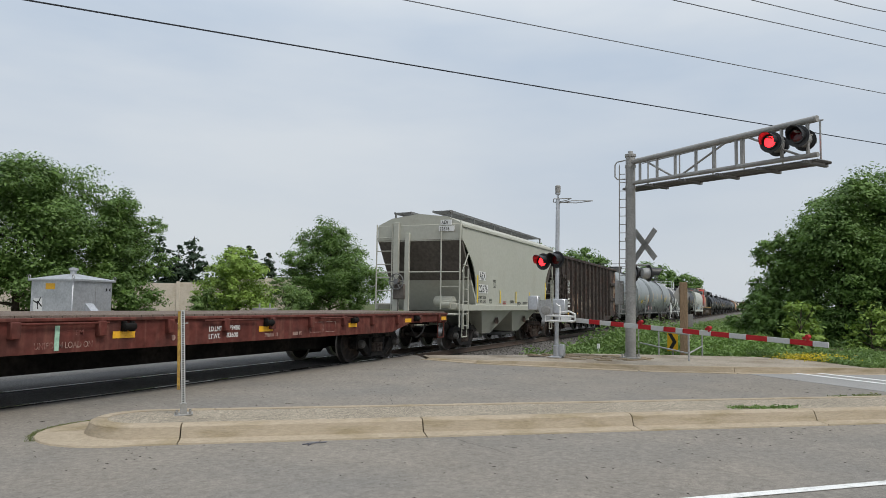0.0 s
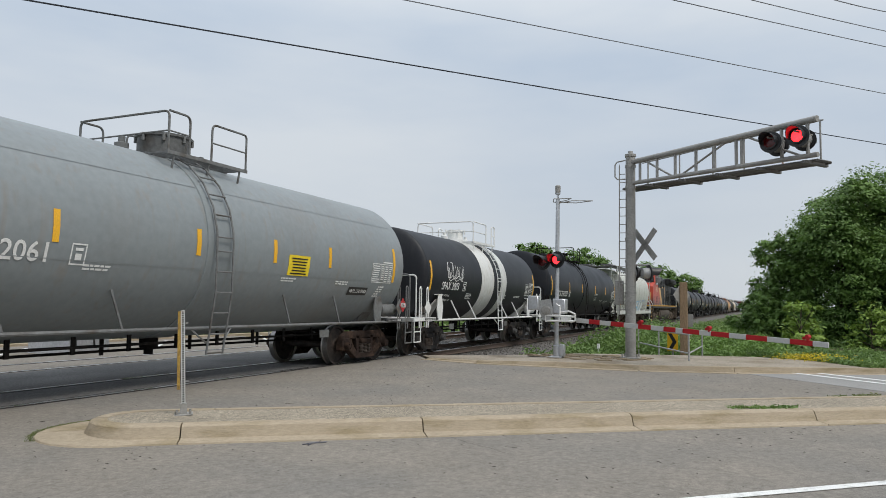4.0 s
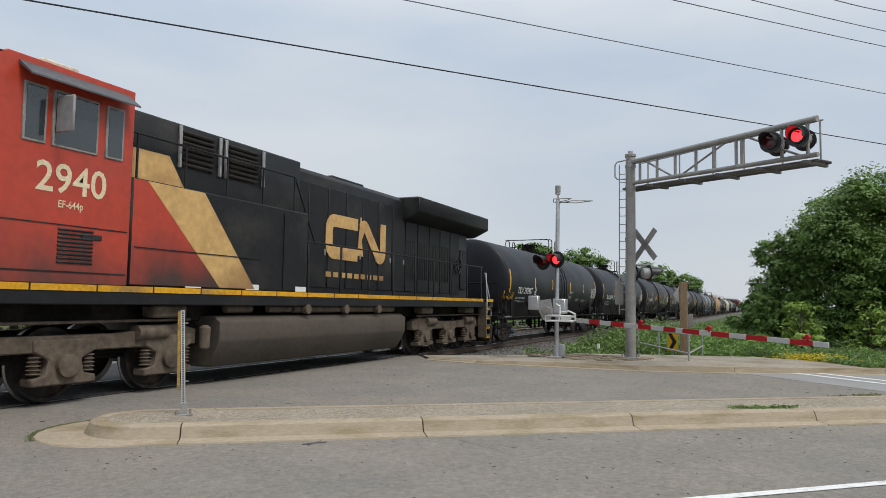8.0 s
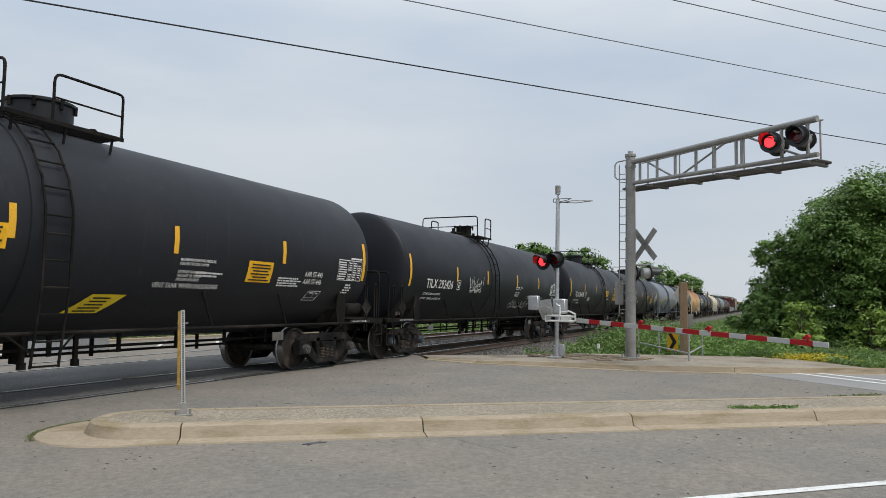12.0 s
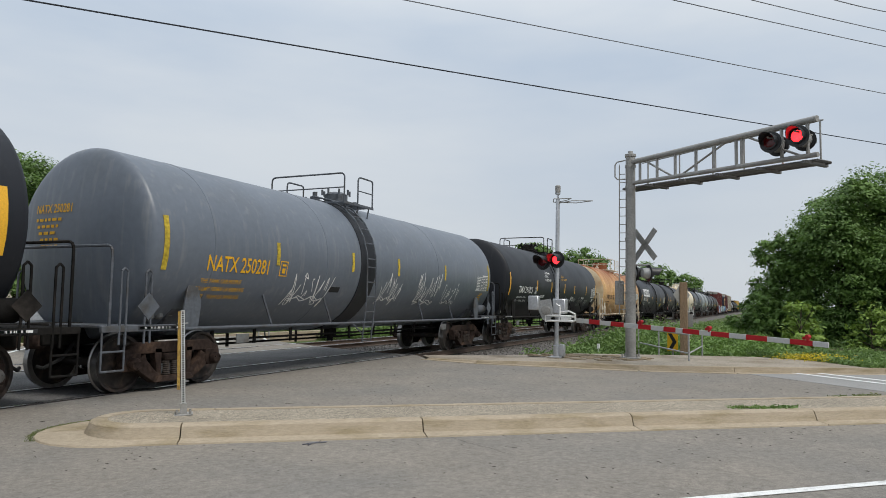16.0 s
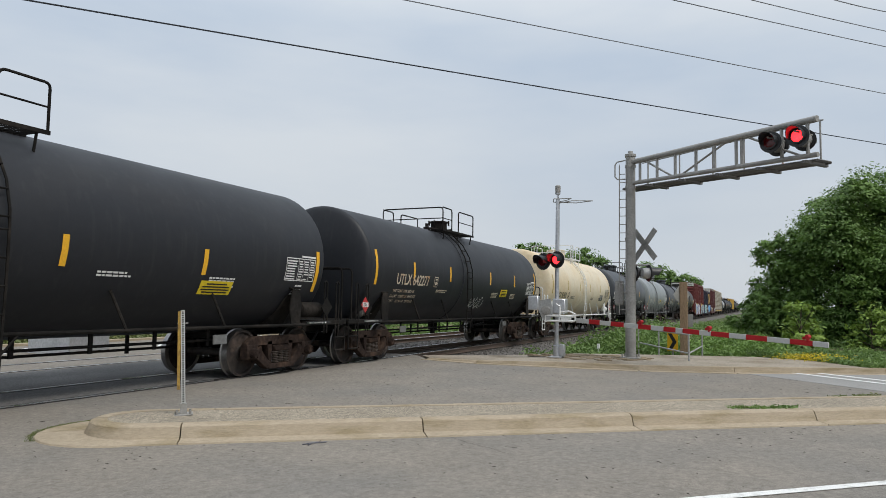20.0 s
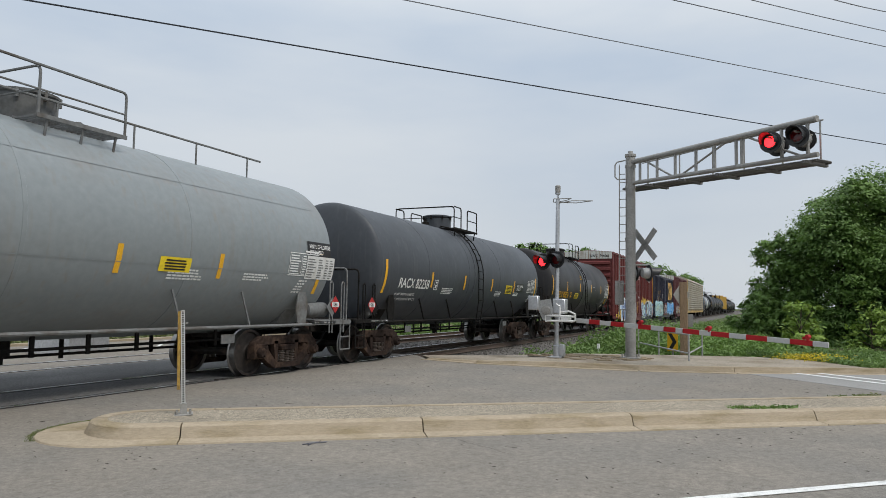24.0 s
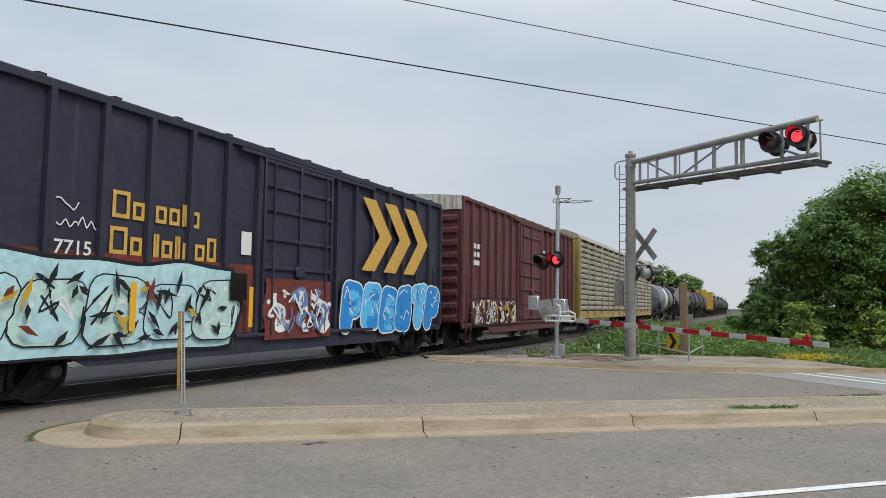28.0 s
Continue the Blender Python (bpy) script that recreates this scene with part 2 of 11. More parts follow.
def box(bm, c, s, bevel=0.0, rot=None):
    m = Matrix.Translation(c)
    if rot:
        m = m @ Euler([radians(a) for a in rot]).to_matrix().to_4x4()
    r = bmesh.ops.create_cube(bm, size=1.0, matrix=m @ Matrix.Diagonal((*s, 1)))
    if bevel:
        vs = set(r["verts"])
        es = [e for e in bm.edges if e.verts[0] in vs and e.verts[1] in vs]
        bmesh.ops.bevel(bm, geom=es, offset=bevel, segments=1, affect="EDGES", clamp_overlap=True)
    return bm


def rod(bm, a, b, r, seg=8, r2=None):
    a, b = Vector(a), Vector(b)
    d = b - a
    m = Matrix.Translation((a + b) / 2) @ d.to_track_quat("Z", "Y").to_matrix().to_4x4()
    bmesh.ops.create_cone(bm, cap_ends=True, segments=seg, radius1=r, radius2=r if r2 is None else r2, depth=d.length, matrix=m)
    return bm


def pipe(bm, pts, r, seg=6):
    for a, b in zip(pts[:-1], pts[1:]):
        rod(bm, a, b, r, seg)
    return bm


def bent(p0, p1, p2, r=0.12, n=4):
    """A path p0-p1-p2 with a rounded corner."""
    p0, p1, p2 = Vector(p0), Vector(p1), Vector(p2)
    a = p1 + (p0 - p1).normalized() * r
    c = p1 + (p2 - p1).normalized() * r
    return [a.lerp(p1, t).lerp(p1.lerp(c, t), t) for t in (i / n for i in range(n + 1))]


def prism(bm, pts, axis, lo, hi, bevel=0.0):
    """A polygon pulled out along an axis. axis 'x': pts are (y, z); 'y': (x, z); 'z': (x, y)."""
    def at(p, h):
        return {"x": (h, p[0], p[1]), "y": (p[0], h, p[1]), "z": (p[0], p[1], h)}[axis]
    lowv = [bm.verts.new(at(p, lo)) for p in pts]
    topv = [bm.verts.new(at(p, hi)) for p in pts]
    k = len(pts)
    fs = [bm.faces.new(lowv), bm.faces.new(topv)]
    for i in range(k):
        fs.append(bm.faces.new((lowv[i], lowv[(i + 1) % k], topv[(i + 1) % k], topv[i])))
    bmesh.ops.recalc_face_normals(bm, faces=fs)
    if bevel:
        es = list({e for f in fs for e in f.edges})
        bmesh.ops.bevel(bm, geom=es, offset=bevel, segments=1, affect="EDGES", clamp_overlap=True)
    return bm


def lathe(bm, prof, seg=32, axis="x", centre=(0, 0, 0)):
    """Turns a profile of (along, radius) round an axis."""
    rings = []
    for a, r in prof:
        ring = []
        for i in range(seg):
            t = 2 * math.pi * i / seg
            u, v = r * math.cos(t), r * math.sin(t)
            q = {"x": (a, u, v), "y": (u, a, v), "z": (u, v, a)}[axis]
            ring.append(bm.verts.new((q[0] + centre[0], q[1] + centre[1], q[2] + centre[2])))
        rings.append(ring)
    fs = []
    for r0, r1 in zip(rings[:-1], rings[1:]):
        for i in range(seg):
            j = (i + 1) % seg
            fs.append(bm.faces.new((r0[i], r0[j], r1[j], r1[i])))
    fs.append(bm.faces.new(rings[0]))
    fs.append(bm.faces.new(rings[-1]))
    bmesh.ops.recalc_face_normals(bm, faces=fs)
    return bm


def flat(bm, x0, x1, z0, z1, y):
    """A thin mark on a side that faces -y."""
    v = [bm.verts.new(q) for q in ((x0, y, z0), (x1, y, z0), (x1, y, z1), (x0, y, z1))]
    bm.faces.new(v)
    return bm


def wrap(bm, x0, x1, h0, h1, R, zc, lean=0.0, n=4):
    """A mark that lies on the near flank of a lying cylinder; h is the height over its axis along the skin."""
    rows = []
    for i in range(n + 1):
        h = h0 + (h1 - h0) * i / n
        a = h / R
        k = lean * (i / n)
        rows.append([bm.verts.new((x + k, -(R) * math.cos(a), zc + R * math.sin(a))) for x in (x0, x1)])
    for r0, r1 in zip(rows[:-1], rows[1:]):
        bm.faces.new((r0[0], r0[1], r1[1], r1[0]))
    return bm


def curve_pts(ctrl, n=6):
    """A smooth path through control points."""
    out = []
    P = [ctrl[0]] + list(ctrl) + [ctrl[-1]]
    for i in range(1, len(P) - 2):
        p0, p1, p2, p3 = (Vector(q) for q in P[i - 1:i + 3])
        for k in range(n):
            t = k / n
            v = 0.5 * ((2 * p1) + (p2 - p0) * t + (2 * p0 - 5 * p1 + 4 * p2 - p3) * t * t + (3 * p1 - p0 - 3 * p2 + p3) * t ** 3)
            out.append((v.x, v.y))
    out.append(tuple(ctrl[-1]))
    return out


TEXTS = {}


def text_mesh(body, size, bold=0.0, wide=1.0):
    key = (body, size, bold, wide)
    if key not in TEXTS:
        cu = bpy.data.curves.new("lettering", "FONT")
        cu.body, cu.size, cu.resolution_u, cu.offset = body, size, 3, size * 0.012
        ob = bpy.data.objects.new("lettering", cu)
        me = bpy.data.meshes.new_from_object(ob)
        co = [(v.co.x * wide, v.co.y) for v in me.vertices]
        TEXTS[key] = (co, [tuple(q.vertices) for q in me.polygons])
        bpy.data.objects.remove(ob)
        bpy.data.meshes.remove(me)
        bpy.data.curves.remove(cu)
    return TEXTS[key]


def letters(name, body, size, material, parent, x, z, y=None, tank=None, bold=0.0, wide=0.85, label="", end=False, fit=0.0):
    """Lettering on a flat side at y, or on a tank skin tank=(R, zc); x, z: its lower left corner."""
    co, faces = text_mesh(body, size, 0.0, wide)
    if fit:
        full = max(q[0] for q in co)
        co = [(q[0] * fit / full, q[1]) for q in co]
    out = []
    for cx, cz in co:
        if tank:
            a = (z - tank[1] + cz) / tank[0]
            out.append((x + cx, -tank[0] * math.cos(a), tank[1] + tank[0] * math.sin(a)))
        elif end:
            out.append((y, x - cx, z + cz))
        else:
            out.append((x + cx, y, z + cz))
    me = bpy.data.meshes.new(name)
    me.from_pydata(out, [], faces)
    me.materials.append(material)
    return part(name, me, None, parent, label)


def bars(bm, x, z, w, rows, h, rng, y=None, tank=None):
    """Small writing that cannot be read: short plain bars in rows."""
    for i in range(rows):
        zz = z - i * h * 1.7
        cur = x
        stop = x + w * rng.uniform(0.75, 1.0)
        while cur < stop - h:
            ln = min(rng.uniform(1.2, 4.0) * h, stop - cur)
            if tank:
                h0 = zz - tank[1]
                wrap(bm, cur, cur + ln, h0, h0 + h, tank[0], tank[1], n=1)
            else:
                flat(bm, cur, cur + ln, zz, zz + h, y)
            cur += ln + 0.55 * h
    return bm
# ---- the ground, roads and tracks ----
U, N = Vector((0.605, -0.796)), Vector((0.796, 0.605))    # along the road, and across it away from the near pavement
YC = 10.046                     # centre line of the train's track; rail heads at z = 0
YC2 = 14.42                     # centre line of the second track
GAUGE = 0.7525
LOW = -0.42


def un(u, n, z=0.0):
    q = U * u + N * n
    return (q.x, q.y, z)


bm = B()
for i in range(41):
    for j in range(41):
        x = math.copysign(abs((i - 20) / 20) ** 2.2 * 2200, i - 20) + 40
        y = math.copysign(abs((j - 20) / 20) ** 2.2 * 2200, j - 20) + 10
        bm.verts.new((x, y, LOW))
bm.verts.ensure_lookup_table()
for i in range(40):
    for j in range(40):
        bm.faces.new((bm.verts[i * 41 + j], bm.verts[(i + 1) * 41 + j], bm.verts[(i + 1) * 41 + j + 1], bm.verts[i * 41 + j + 1]))
solid("ground", bm, M_GRASS_GROUND, "flat grassy ground reaching to the horizon", "ground", kind="structure")

FAR_EDGE = [(55.5, -50.4), (19.2, -2.6), (17.6, 0.57), (16.95, 2.6), (16.9, 4.6), (16.85, 6.6), (17.3, 8.2)]
bm = B()
prism(bm, FAR_EDGE + [(18.4, 9.0), (18.9, 11.0), (20.2, 13.5), (21.6, 16.0), (24.5, 20.5), (-12, 24), (-50, 30), (-50, -60), (30, -60)], "z", LOW - 0.05, -0.012)
solid("road", bm, M_ASPHALT, "worn grey asphalt road with fine cracks", "road", kind="structure", smooth=False)

bm = B()
prism(bm, [(17.62, 0.5), (15.06, -2.03), (13.3, -3.75), (49.6, -51.5), (55.3, -50.2), (19.15, -2.62)], "z", -0.05, -0.006)
tagged(part("road_slab", bm, M_CONC_ROAD, None, "", False), "lighter worn concrete stretch of the road", "road", kind="structure")


def strip(name, pts, width, material, z, label, category="road marking"):
    bm = B()
    for (ax, ay), (bx, by) in zip(pts[:-1], pts[1:]):
        d = Vector((bx - ax, by - ay)).normalized()
        s = Vector((-d.y, d.x)) * width / 2
        prism(bm, [(ax - s.x, ay - s.y), (bx - s.x, by - s.y), (bx + s.x, by + s.y), (ax + s.x, ay + s.y)], "z", z - 0.004, z)
    return solid(name, bm, material, label, category, kind="structure", smooth=False)


strip("lane_line", [(3.285, 3.32), (44.6, -42.1)], 0.1, M_PAINT, -0.003, "worn white lane line on the asphalt")
strip("stop_line", [(18.5, -0.42), (16.4, -2.42)], 0.16, M_PAINT, 0.001, "white painted stop line on the concrete")
strip("stop_line", [(18.95, -0.75), (16.9, -2.75)], 0.16, M_PAINT, 0.001, "white painted stop line on the concrete")
for k in range(6):
    x0 = 9.0 + k * 2.7
    strip("bay_line", [(x0, 17.6), (x0 + 2.6, 19.9)], 0.1, M_PAINT, -0.004, "white painted parking bay line")

# tracks: rails, ties, ballast
for cy in (YC, YC2):
    for side in (-1, 1):
        y = cy + side * GAUGE
        bm = B()
        prism(bm, [(y - 0.07, -0.165), (y + 0.07, -0.165), (y + 0.07, -0.15), (y + 0.012, -0.125), (y + 0.012, -0.045), (y + 0.036, -0.035), (y + 0.036, -0.004),
                   (y - 0.036, -0.004), (y - 0.036, -0.035), (y - 0.012, -0.045), (y - 0.012, -0.125), (y - 0.07, -0.15)], "x", -60, 900)
        r = solid("rail", bm, M_RAIL, "rusty steel running rail with a shiny head", "rail", "running rails", "structure", smooth=False)
        bm = B()
        prism(bm, [(y - 0.03, -0.004), (y + 0.03, -0.004), (y + 0.026, 0.0), (y - 0.026, 0.0)], "x", -60, 900)
        part("rail_head", bm, M_RAILTOP, r, "bright worn rail head", False)
        # flangeway and seal in the crossing
        bm = B()
        inn = -side
        box(bm, (-20 + 19.2, y + inn * 0.075, -0.009), (39.0, 0.075, 0.004))
        box(bm, (-20 + 19.2, y - inn * 0.065, -0.007), (39.0, 0.05, 0.005))
        solid("crossing_seal", bm, M_RUBBER, "black rubber seal along the rail in the crossing", "rail seal", "crossing seals", "structure", smooth=False)
bm = B()
prism(bm, [(-40, YC - 0.62), (18.6, YC - 0.62), (18.6, YC + 0.62), (-40, YC + 0.62)], "z", -0.02, -0.008)
solid("crossing_panel", bm, M_ASPHALT_DARK, "darker asphalt between the rails", "road", kind="structure", smooth=False)
bm = B()
prism(bm, [(-40, YC + 0.95), (18.9, YC + 0.95), (20.0, YC2 - 0.95), (-40, YC2 - 0.95)], "z", -0.02, -0.009)
solid("crossing_panel", bm, M_ASPHALT_DARK, "darker asphalt between the two tracks", "road", kind="structure", smooth=False)

bm = B()
prism(bm, [(YC - 3.4, LOW - 0.02), (YC - 1.9, -0.2), (YC2 + 1.9, -0.2), (YC2 + 3.2, LOW - 0.02)], "x", 18.2, 600)
solid("ballast", bm, M_BALLAST, "bed of grey crushed stone ballast", "ballast", kind="structure", smooth=False)
rng = random.Random(5)
verts, faces = [], []
for i in range(9000):
    x = 18.3 + (rng.random() ** 1.6) * 34
    y = rng.uniform(YC - 3.2, YC2 + 2.2)
    top = -0.2 if y > YC - 1.9 else -0.2 - (YC - 1.9 - y) * 0.147
    r = rng.uniform(0.02, 0.045)
    z = top + r * 0.3
    b0 = len(verts)
    for dx, dy, dz in ((1, 0, 0), (-0.4, 0.9, 0), (-0.5, -0.8, 0), (0.1, 0.05, 0.9), (0, 0, -0.7)):
        verts.append((x + (dx + rng.uniform(-0.3, 0.3)) * r, y + (dy + rng.uniform(-0.3, 0.3)) * r, z + dz * r))
    for f in ((0, 1, 3), (1, 2, 3), (2, 0, 3), (1, 0, 4), (2, 1, 4), (0, 2, 4)):
        faces.append(tuple(b0 + k for k in f))
me = bpy.data.meshes.new("ballast_stones")
me.from_pydata(verts, [], faces)
me.materials.append(M_BALLAST)
tagged(new("ballast_stones", me), "loose grey ballast stones beside the rails", "ballast", kind="stuff")


# ---- median with its kerb ----
median = thing("median", pose(0, 0, 0), "raised concrete traffic median with worn tan kerbs", "median", kind="structure")
NF, NB_, U0 = 8.03, 9.22, -1.35
RAD = (NB_ - NF) / 2
NC = (NF + NB_) / 2


def median_path(off):
    """Outline of the median at a distance outside the kerb's top edge, from the right end round the nose and back."""
    pts = [un(40, NF - off)]
    pts += [un(40 - i * 0.65, NF - off) for i in range(1, 64)]
    pts = [q for q in pts if (U.x * q[0] + U.y * q[1]) > U0]
    for i in range(19):
        a = math.radians(-90 - 180 * i / 18)
        grow = off * (1 + 1.1 * abs(math.cos(a))) if off > 0.2 else off
        pts.append(un(U0 + (RAD + grow) * math.cos(a), NC + (RAD + grow) * math.sin(a)))
    pts += [un(U0 + 0.65 * i, NB_ + off) for i in range(1, 64)]
    return pts


KERB_PROFILE = [(0.27, -0.02), (0.26, 0.004), (0.07, 0.018), (0.02, 0.13), (-0.02, 0.15), (-0.15, 0.15), (-0.16, -0.02)]
paths = [median_path(o) for o, z in KERB_PROFILE]
cnt = min(len(q) for q in paths)


def kerb_piece(i0, i1):
    bm = B()
    rows = []
    for k in range(i0, i1 + 1):
        row = []
        for (o, z), pth in zip(KERB_PROFILE, paths):
            x, y = pth[k][0], pth[k][1]
            if k in (i0, i1):
                d = Vector(pth[k + (1 if k == i0 else -1)][:2]) - Vector((x, y))
                d = d.normalized() * 0.007
                x, y = x + d.x, y + d.y
            row.append(bm.verts.new((x, y, z)))
        rows.append(row)
    for r0, r1 in zip(rows[:-1], rows[1:]):
        for a in range(len(KERB_PROFILE)):
            b = (a + 1) % len(KERB_PROFILE)
            bm.faces.new((r0[a], r0[b], r1[b], r1[a]))
    bm.faces.new(rows[0])
    bm.faces.new(rows[-1])
    bmesh.ops.recalc_face_normals(bm, faces=bm.faces[:])
    part("kerb_stone", bm, M_KERB, median)


marks = [0]
nose0 = next(i for i, q in enumerate(paths[4]) if (U.x * q[0] + U.y * q[1]) < U0 + 0.5)
i = nose0
front = []
while i > 0:
    front.append(i)
    i -= 4
marks = sorted(set([0] + front + [nose0 + 10, nose0 + 20] + list(range(nose0 + 24, cnt, 4)) + [cnt - 1]))
for a, b in zip(marks[:-1], marks[1:]):
    kerb_piece(a, b)
fill = median_path(-0.15)
bm = B()
prism(bm, [(q[0], q[1]) for q in fill[:cnt]], "z", 0.0, 0.143)
part("fill", bm, M_AGG, median, "rough exposed-aggregate concrete fill", False)

# far kerb and pavement
walk_edge = [(55.5, -50.4), (19.2, -2.6), (17.6, 0.57), (16.95, 2.6), (16.9, 4.6), (16.85, 6.6), (17.3, 8.2)]
kerb = thing("far_kerb", pose(0, 0, 0), "low worn concrete kerb along the pavement", "kerb", kind="structure")


def kerb_run(a, b, h0, h1):
    d = Vector((b[0] - a[0], b[1] - a[1]))
    ln = d.length
    d.normalize()
    s = Vector((d.y, -d.x))
    if s.x < 0:
        s = -s
    k = max(1, int(ln / 2.4))
    for i in range(min(k, 12)):
        t0, t1 = i / k + 0.004 / ln, (i + 1) / k - 0.006 / ln
        p0 = Vector(a) + d * ln * t0
        p1 = Vector(a) + d * ln * t1
        bm = B()
        prism(bm, [(p0.x - s.x * 0.25, p0.y - s.y * 0.25), (p1.x - s.x * 0.25, p1.y - s.y * 0.25), (p1.x, p1.y), (p0.x, p0.y)], "z", -0.03, -0.002)
        z0, z1 = h0 + (h1 - h0) * t0, h0 + (h1 - h0) * t1
        v = []
        for q, z in ((p0, z0), (p1, z1)):
            v.append([bm.verts.new((q.x + s.x * o, q.y + s.y * o, zz)) for o, zz in ((0.0, -0.002), (0.035, z), (0.17, z), (0.17, -0.05))])
        for m in range(3):
            bm.faces.new((v[0][m], v[0][m + 1], v[1][m + 1], v[1][m]))
        bm.faces.new(v[0])
        bm.faces.new(v[1])
        bmesh.ops.recalc_face_normals(bm, faces=bm.faces[:])
        part("kerb_stone", bm, M_KERB, kerb)


hs = [0.12, 0.12, 0.12, 0.11, 0.1, 0.05, 0.012]
rw = walk_edge[::-1]
for (a, b, h0, h1) in zip(rw[:-1], rw[1:], hs[::-1][:-1], hs[::-1][1:]):
    kerb_run(a, b, h0, h1)
bm = B()
prism(bm, [(19.37, -2.6), (17.77, 0.62), (17.12, 2.65), (17.07, 4.6), (17.02, 6.55), (17.45, 8.1), (18.5, 8.9), (19.0, 6.8), (20.6, 4.9), (21.6, 2.3), (22.2, 0.2), (21.3, -1.8)], "z", LOW, 0.085)
for v in bm.verts:
    if v.co.z > 0 and v.co.y > 6.0:
        v.co.z = 0.05 if v.co.y < 7.0 else -0.008
bmesh.ops.triangulate(bm, faces=bm.faces[:])
solid("pavement", bm, M_WALK, "cracked concrete pavement beside the crossing", "pavement", kind="structure", smooth=False)
bm = B()
for k in range(90):
    a = rng.uniform(0, 6.28)
    r = rng.random() ** 0.6
    box(bm, (19.3 + 1.5 * r * math.cos(a) * 0.7, 4.2 + 1.7 * r * math.sin(a), 0.09), (rng.uniform(0.1, 0.4), rng.uniform(0.08, 0.3), rng.uniform(0.01, 0.03)), 0.004, (0, 0, rng.uniform(0, 180)))
solid("dry_debris", bm, M_DIRT, "scattered dry dirt and dead grass on the pavement", "debris", kind="stuff")


CRACKS = ((7.36, 3.25, 6.74, 2.26), (9.28, 4.93, 10.19, 5.4), (9.68, 6.7, 10.43, 6.47), (14.2, 7.0, 15.4, 7.8), (15.4, 7.8, 16.7, 7.8))
# small bits on the asphalt, lying along the road
rng = random.Random(77)
verts, faces = [], []
for i in range(1300):
    q = Vector((rng.uniform(2.2, 16.5), rng.uniform(-7.0, 8.6)))
    ln_, w_ = rng.uniform(0.008, 0.03) * (2.2 if i % 9 == 0 else 1), rng.uniform(0.004, 0.009)
    t = math.radians(-24 + rng.gauss(0, 32)) + math.pi / 2
    d, n_ = Vector((math.cos(t), math.sin(t))) * ln_, Vector((-math.sin(t), math.cos(t))) * w_
    b0 = len(verts)
    for k in range(6):
        u, v = ((-1, 0), (-0.4, -1), (0.6, -0.8), (1, 0.1), (0.3, 1), (-0.5, 0.9))[k]
        p = q + d * (u + rng.uniform(-0.2, 0.2)) + n_ * (v + rng.uniform(-0.3, 0.3))
        verts.append((p.x, p.y, -0.012))
    verts.append((q.x, q.y, -0.012 + w_ * 0.8))
    for k in range(6):
        faces.append((b0 + k, b0 + (k + 1) % 6, b0 + 6))
me = bpy.data.meshes.new("road_litter")
me.from_pydata(verts, [], faces)
me.materials.append(surface("dark_litter", (0.06, 0.052, 0.045), 0.95, island=0.5, bump=0))
tagged(new("road_litter", me), "small dark twigs and stones on the asphalt", "debris", kind="stuff")
# a forked twig by the median
bm = B()
pipe(bm, [(6.2, 4.34, -0.006), (6.28, 4.28, 0.0), (6.42, 4.19, -0.004)], 0.006, 5)
pipe(bm, [(6.28, 4.28, 0.0), (6.2, 4.27, -0.004)], 0.009, 5)
solid("twig", bm, surface("grey_twig", (0.13, 0.13, 0.15), 0.9, bump=0), "small forked grey twig on the asphalt", "twig")
# hairline cracks
rng = random.Random(78)
for ax, ay, bx, by in CRACKS:
    bm = B()
    n = 16
    L = []
    side = Vector((-(by - ay), bx - ax)).normalized()
    off = 0.0
    for i in range(n + 1):
        t = i / n
        off += rng.uniform(-0.014, 0.014)
        p = Vector((ax + (bx - ax) * t, ay + (by - ay) * t)) + side * off
        w_ = rng.uniform(0.001, 0.0045)
        L.append((bm.verts.new((p.x - side.x * w_, p.y - side.y * w_, -0.0085)), bm.verts.new((p.x + side.x * w_, p.y + side.y * w_, -0.0085))))
    for (c0, c1), (c2, c3) in zip(L[:-1], L[1:]):
        bm.faces.new((c0, c1, c3, c2))
    solid("road_crack", bm, M_RUBBER, "thin dark crack in the asphalt", "crack", "road cracks", "structure", smooth=False)


# ---- lights that flash ----
FLASHERS = []


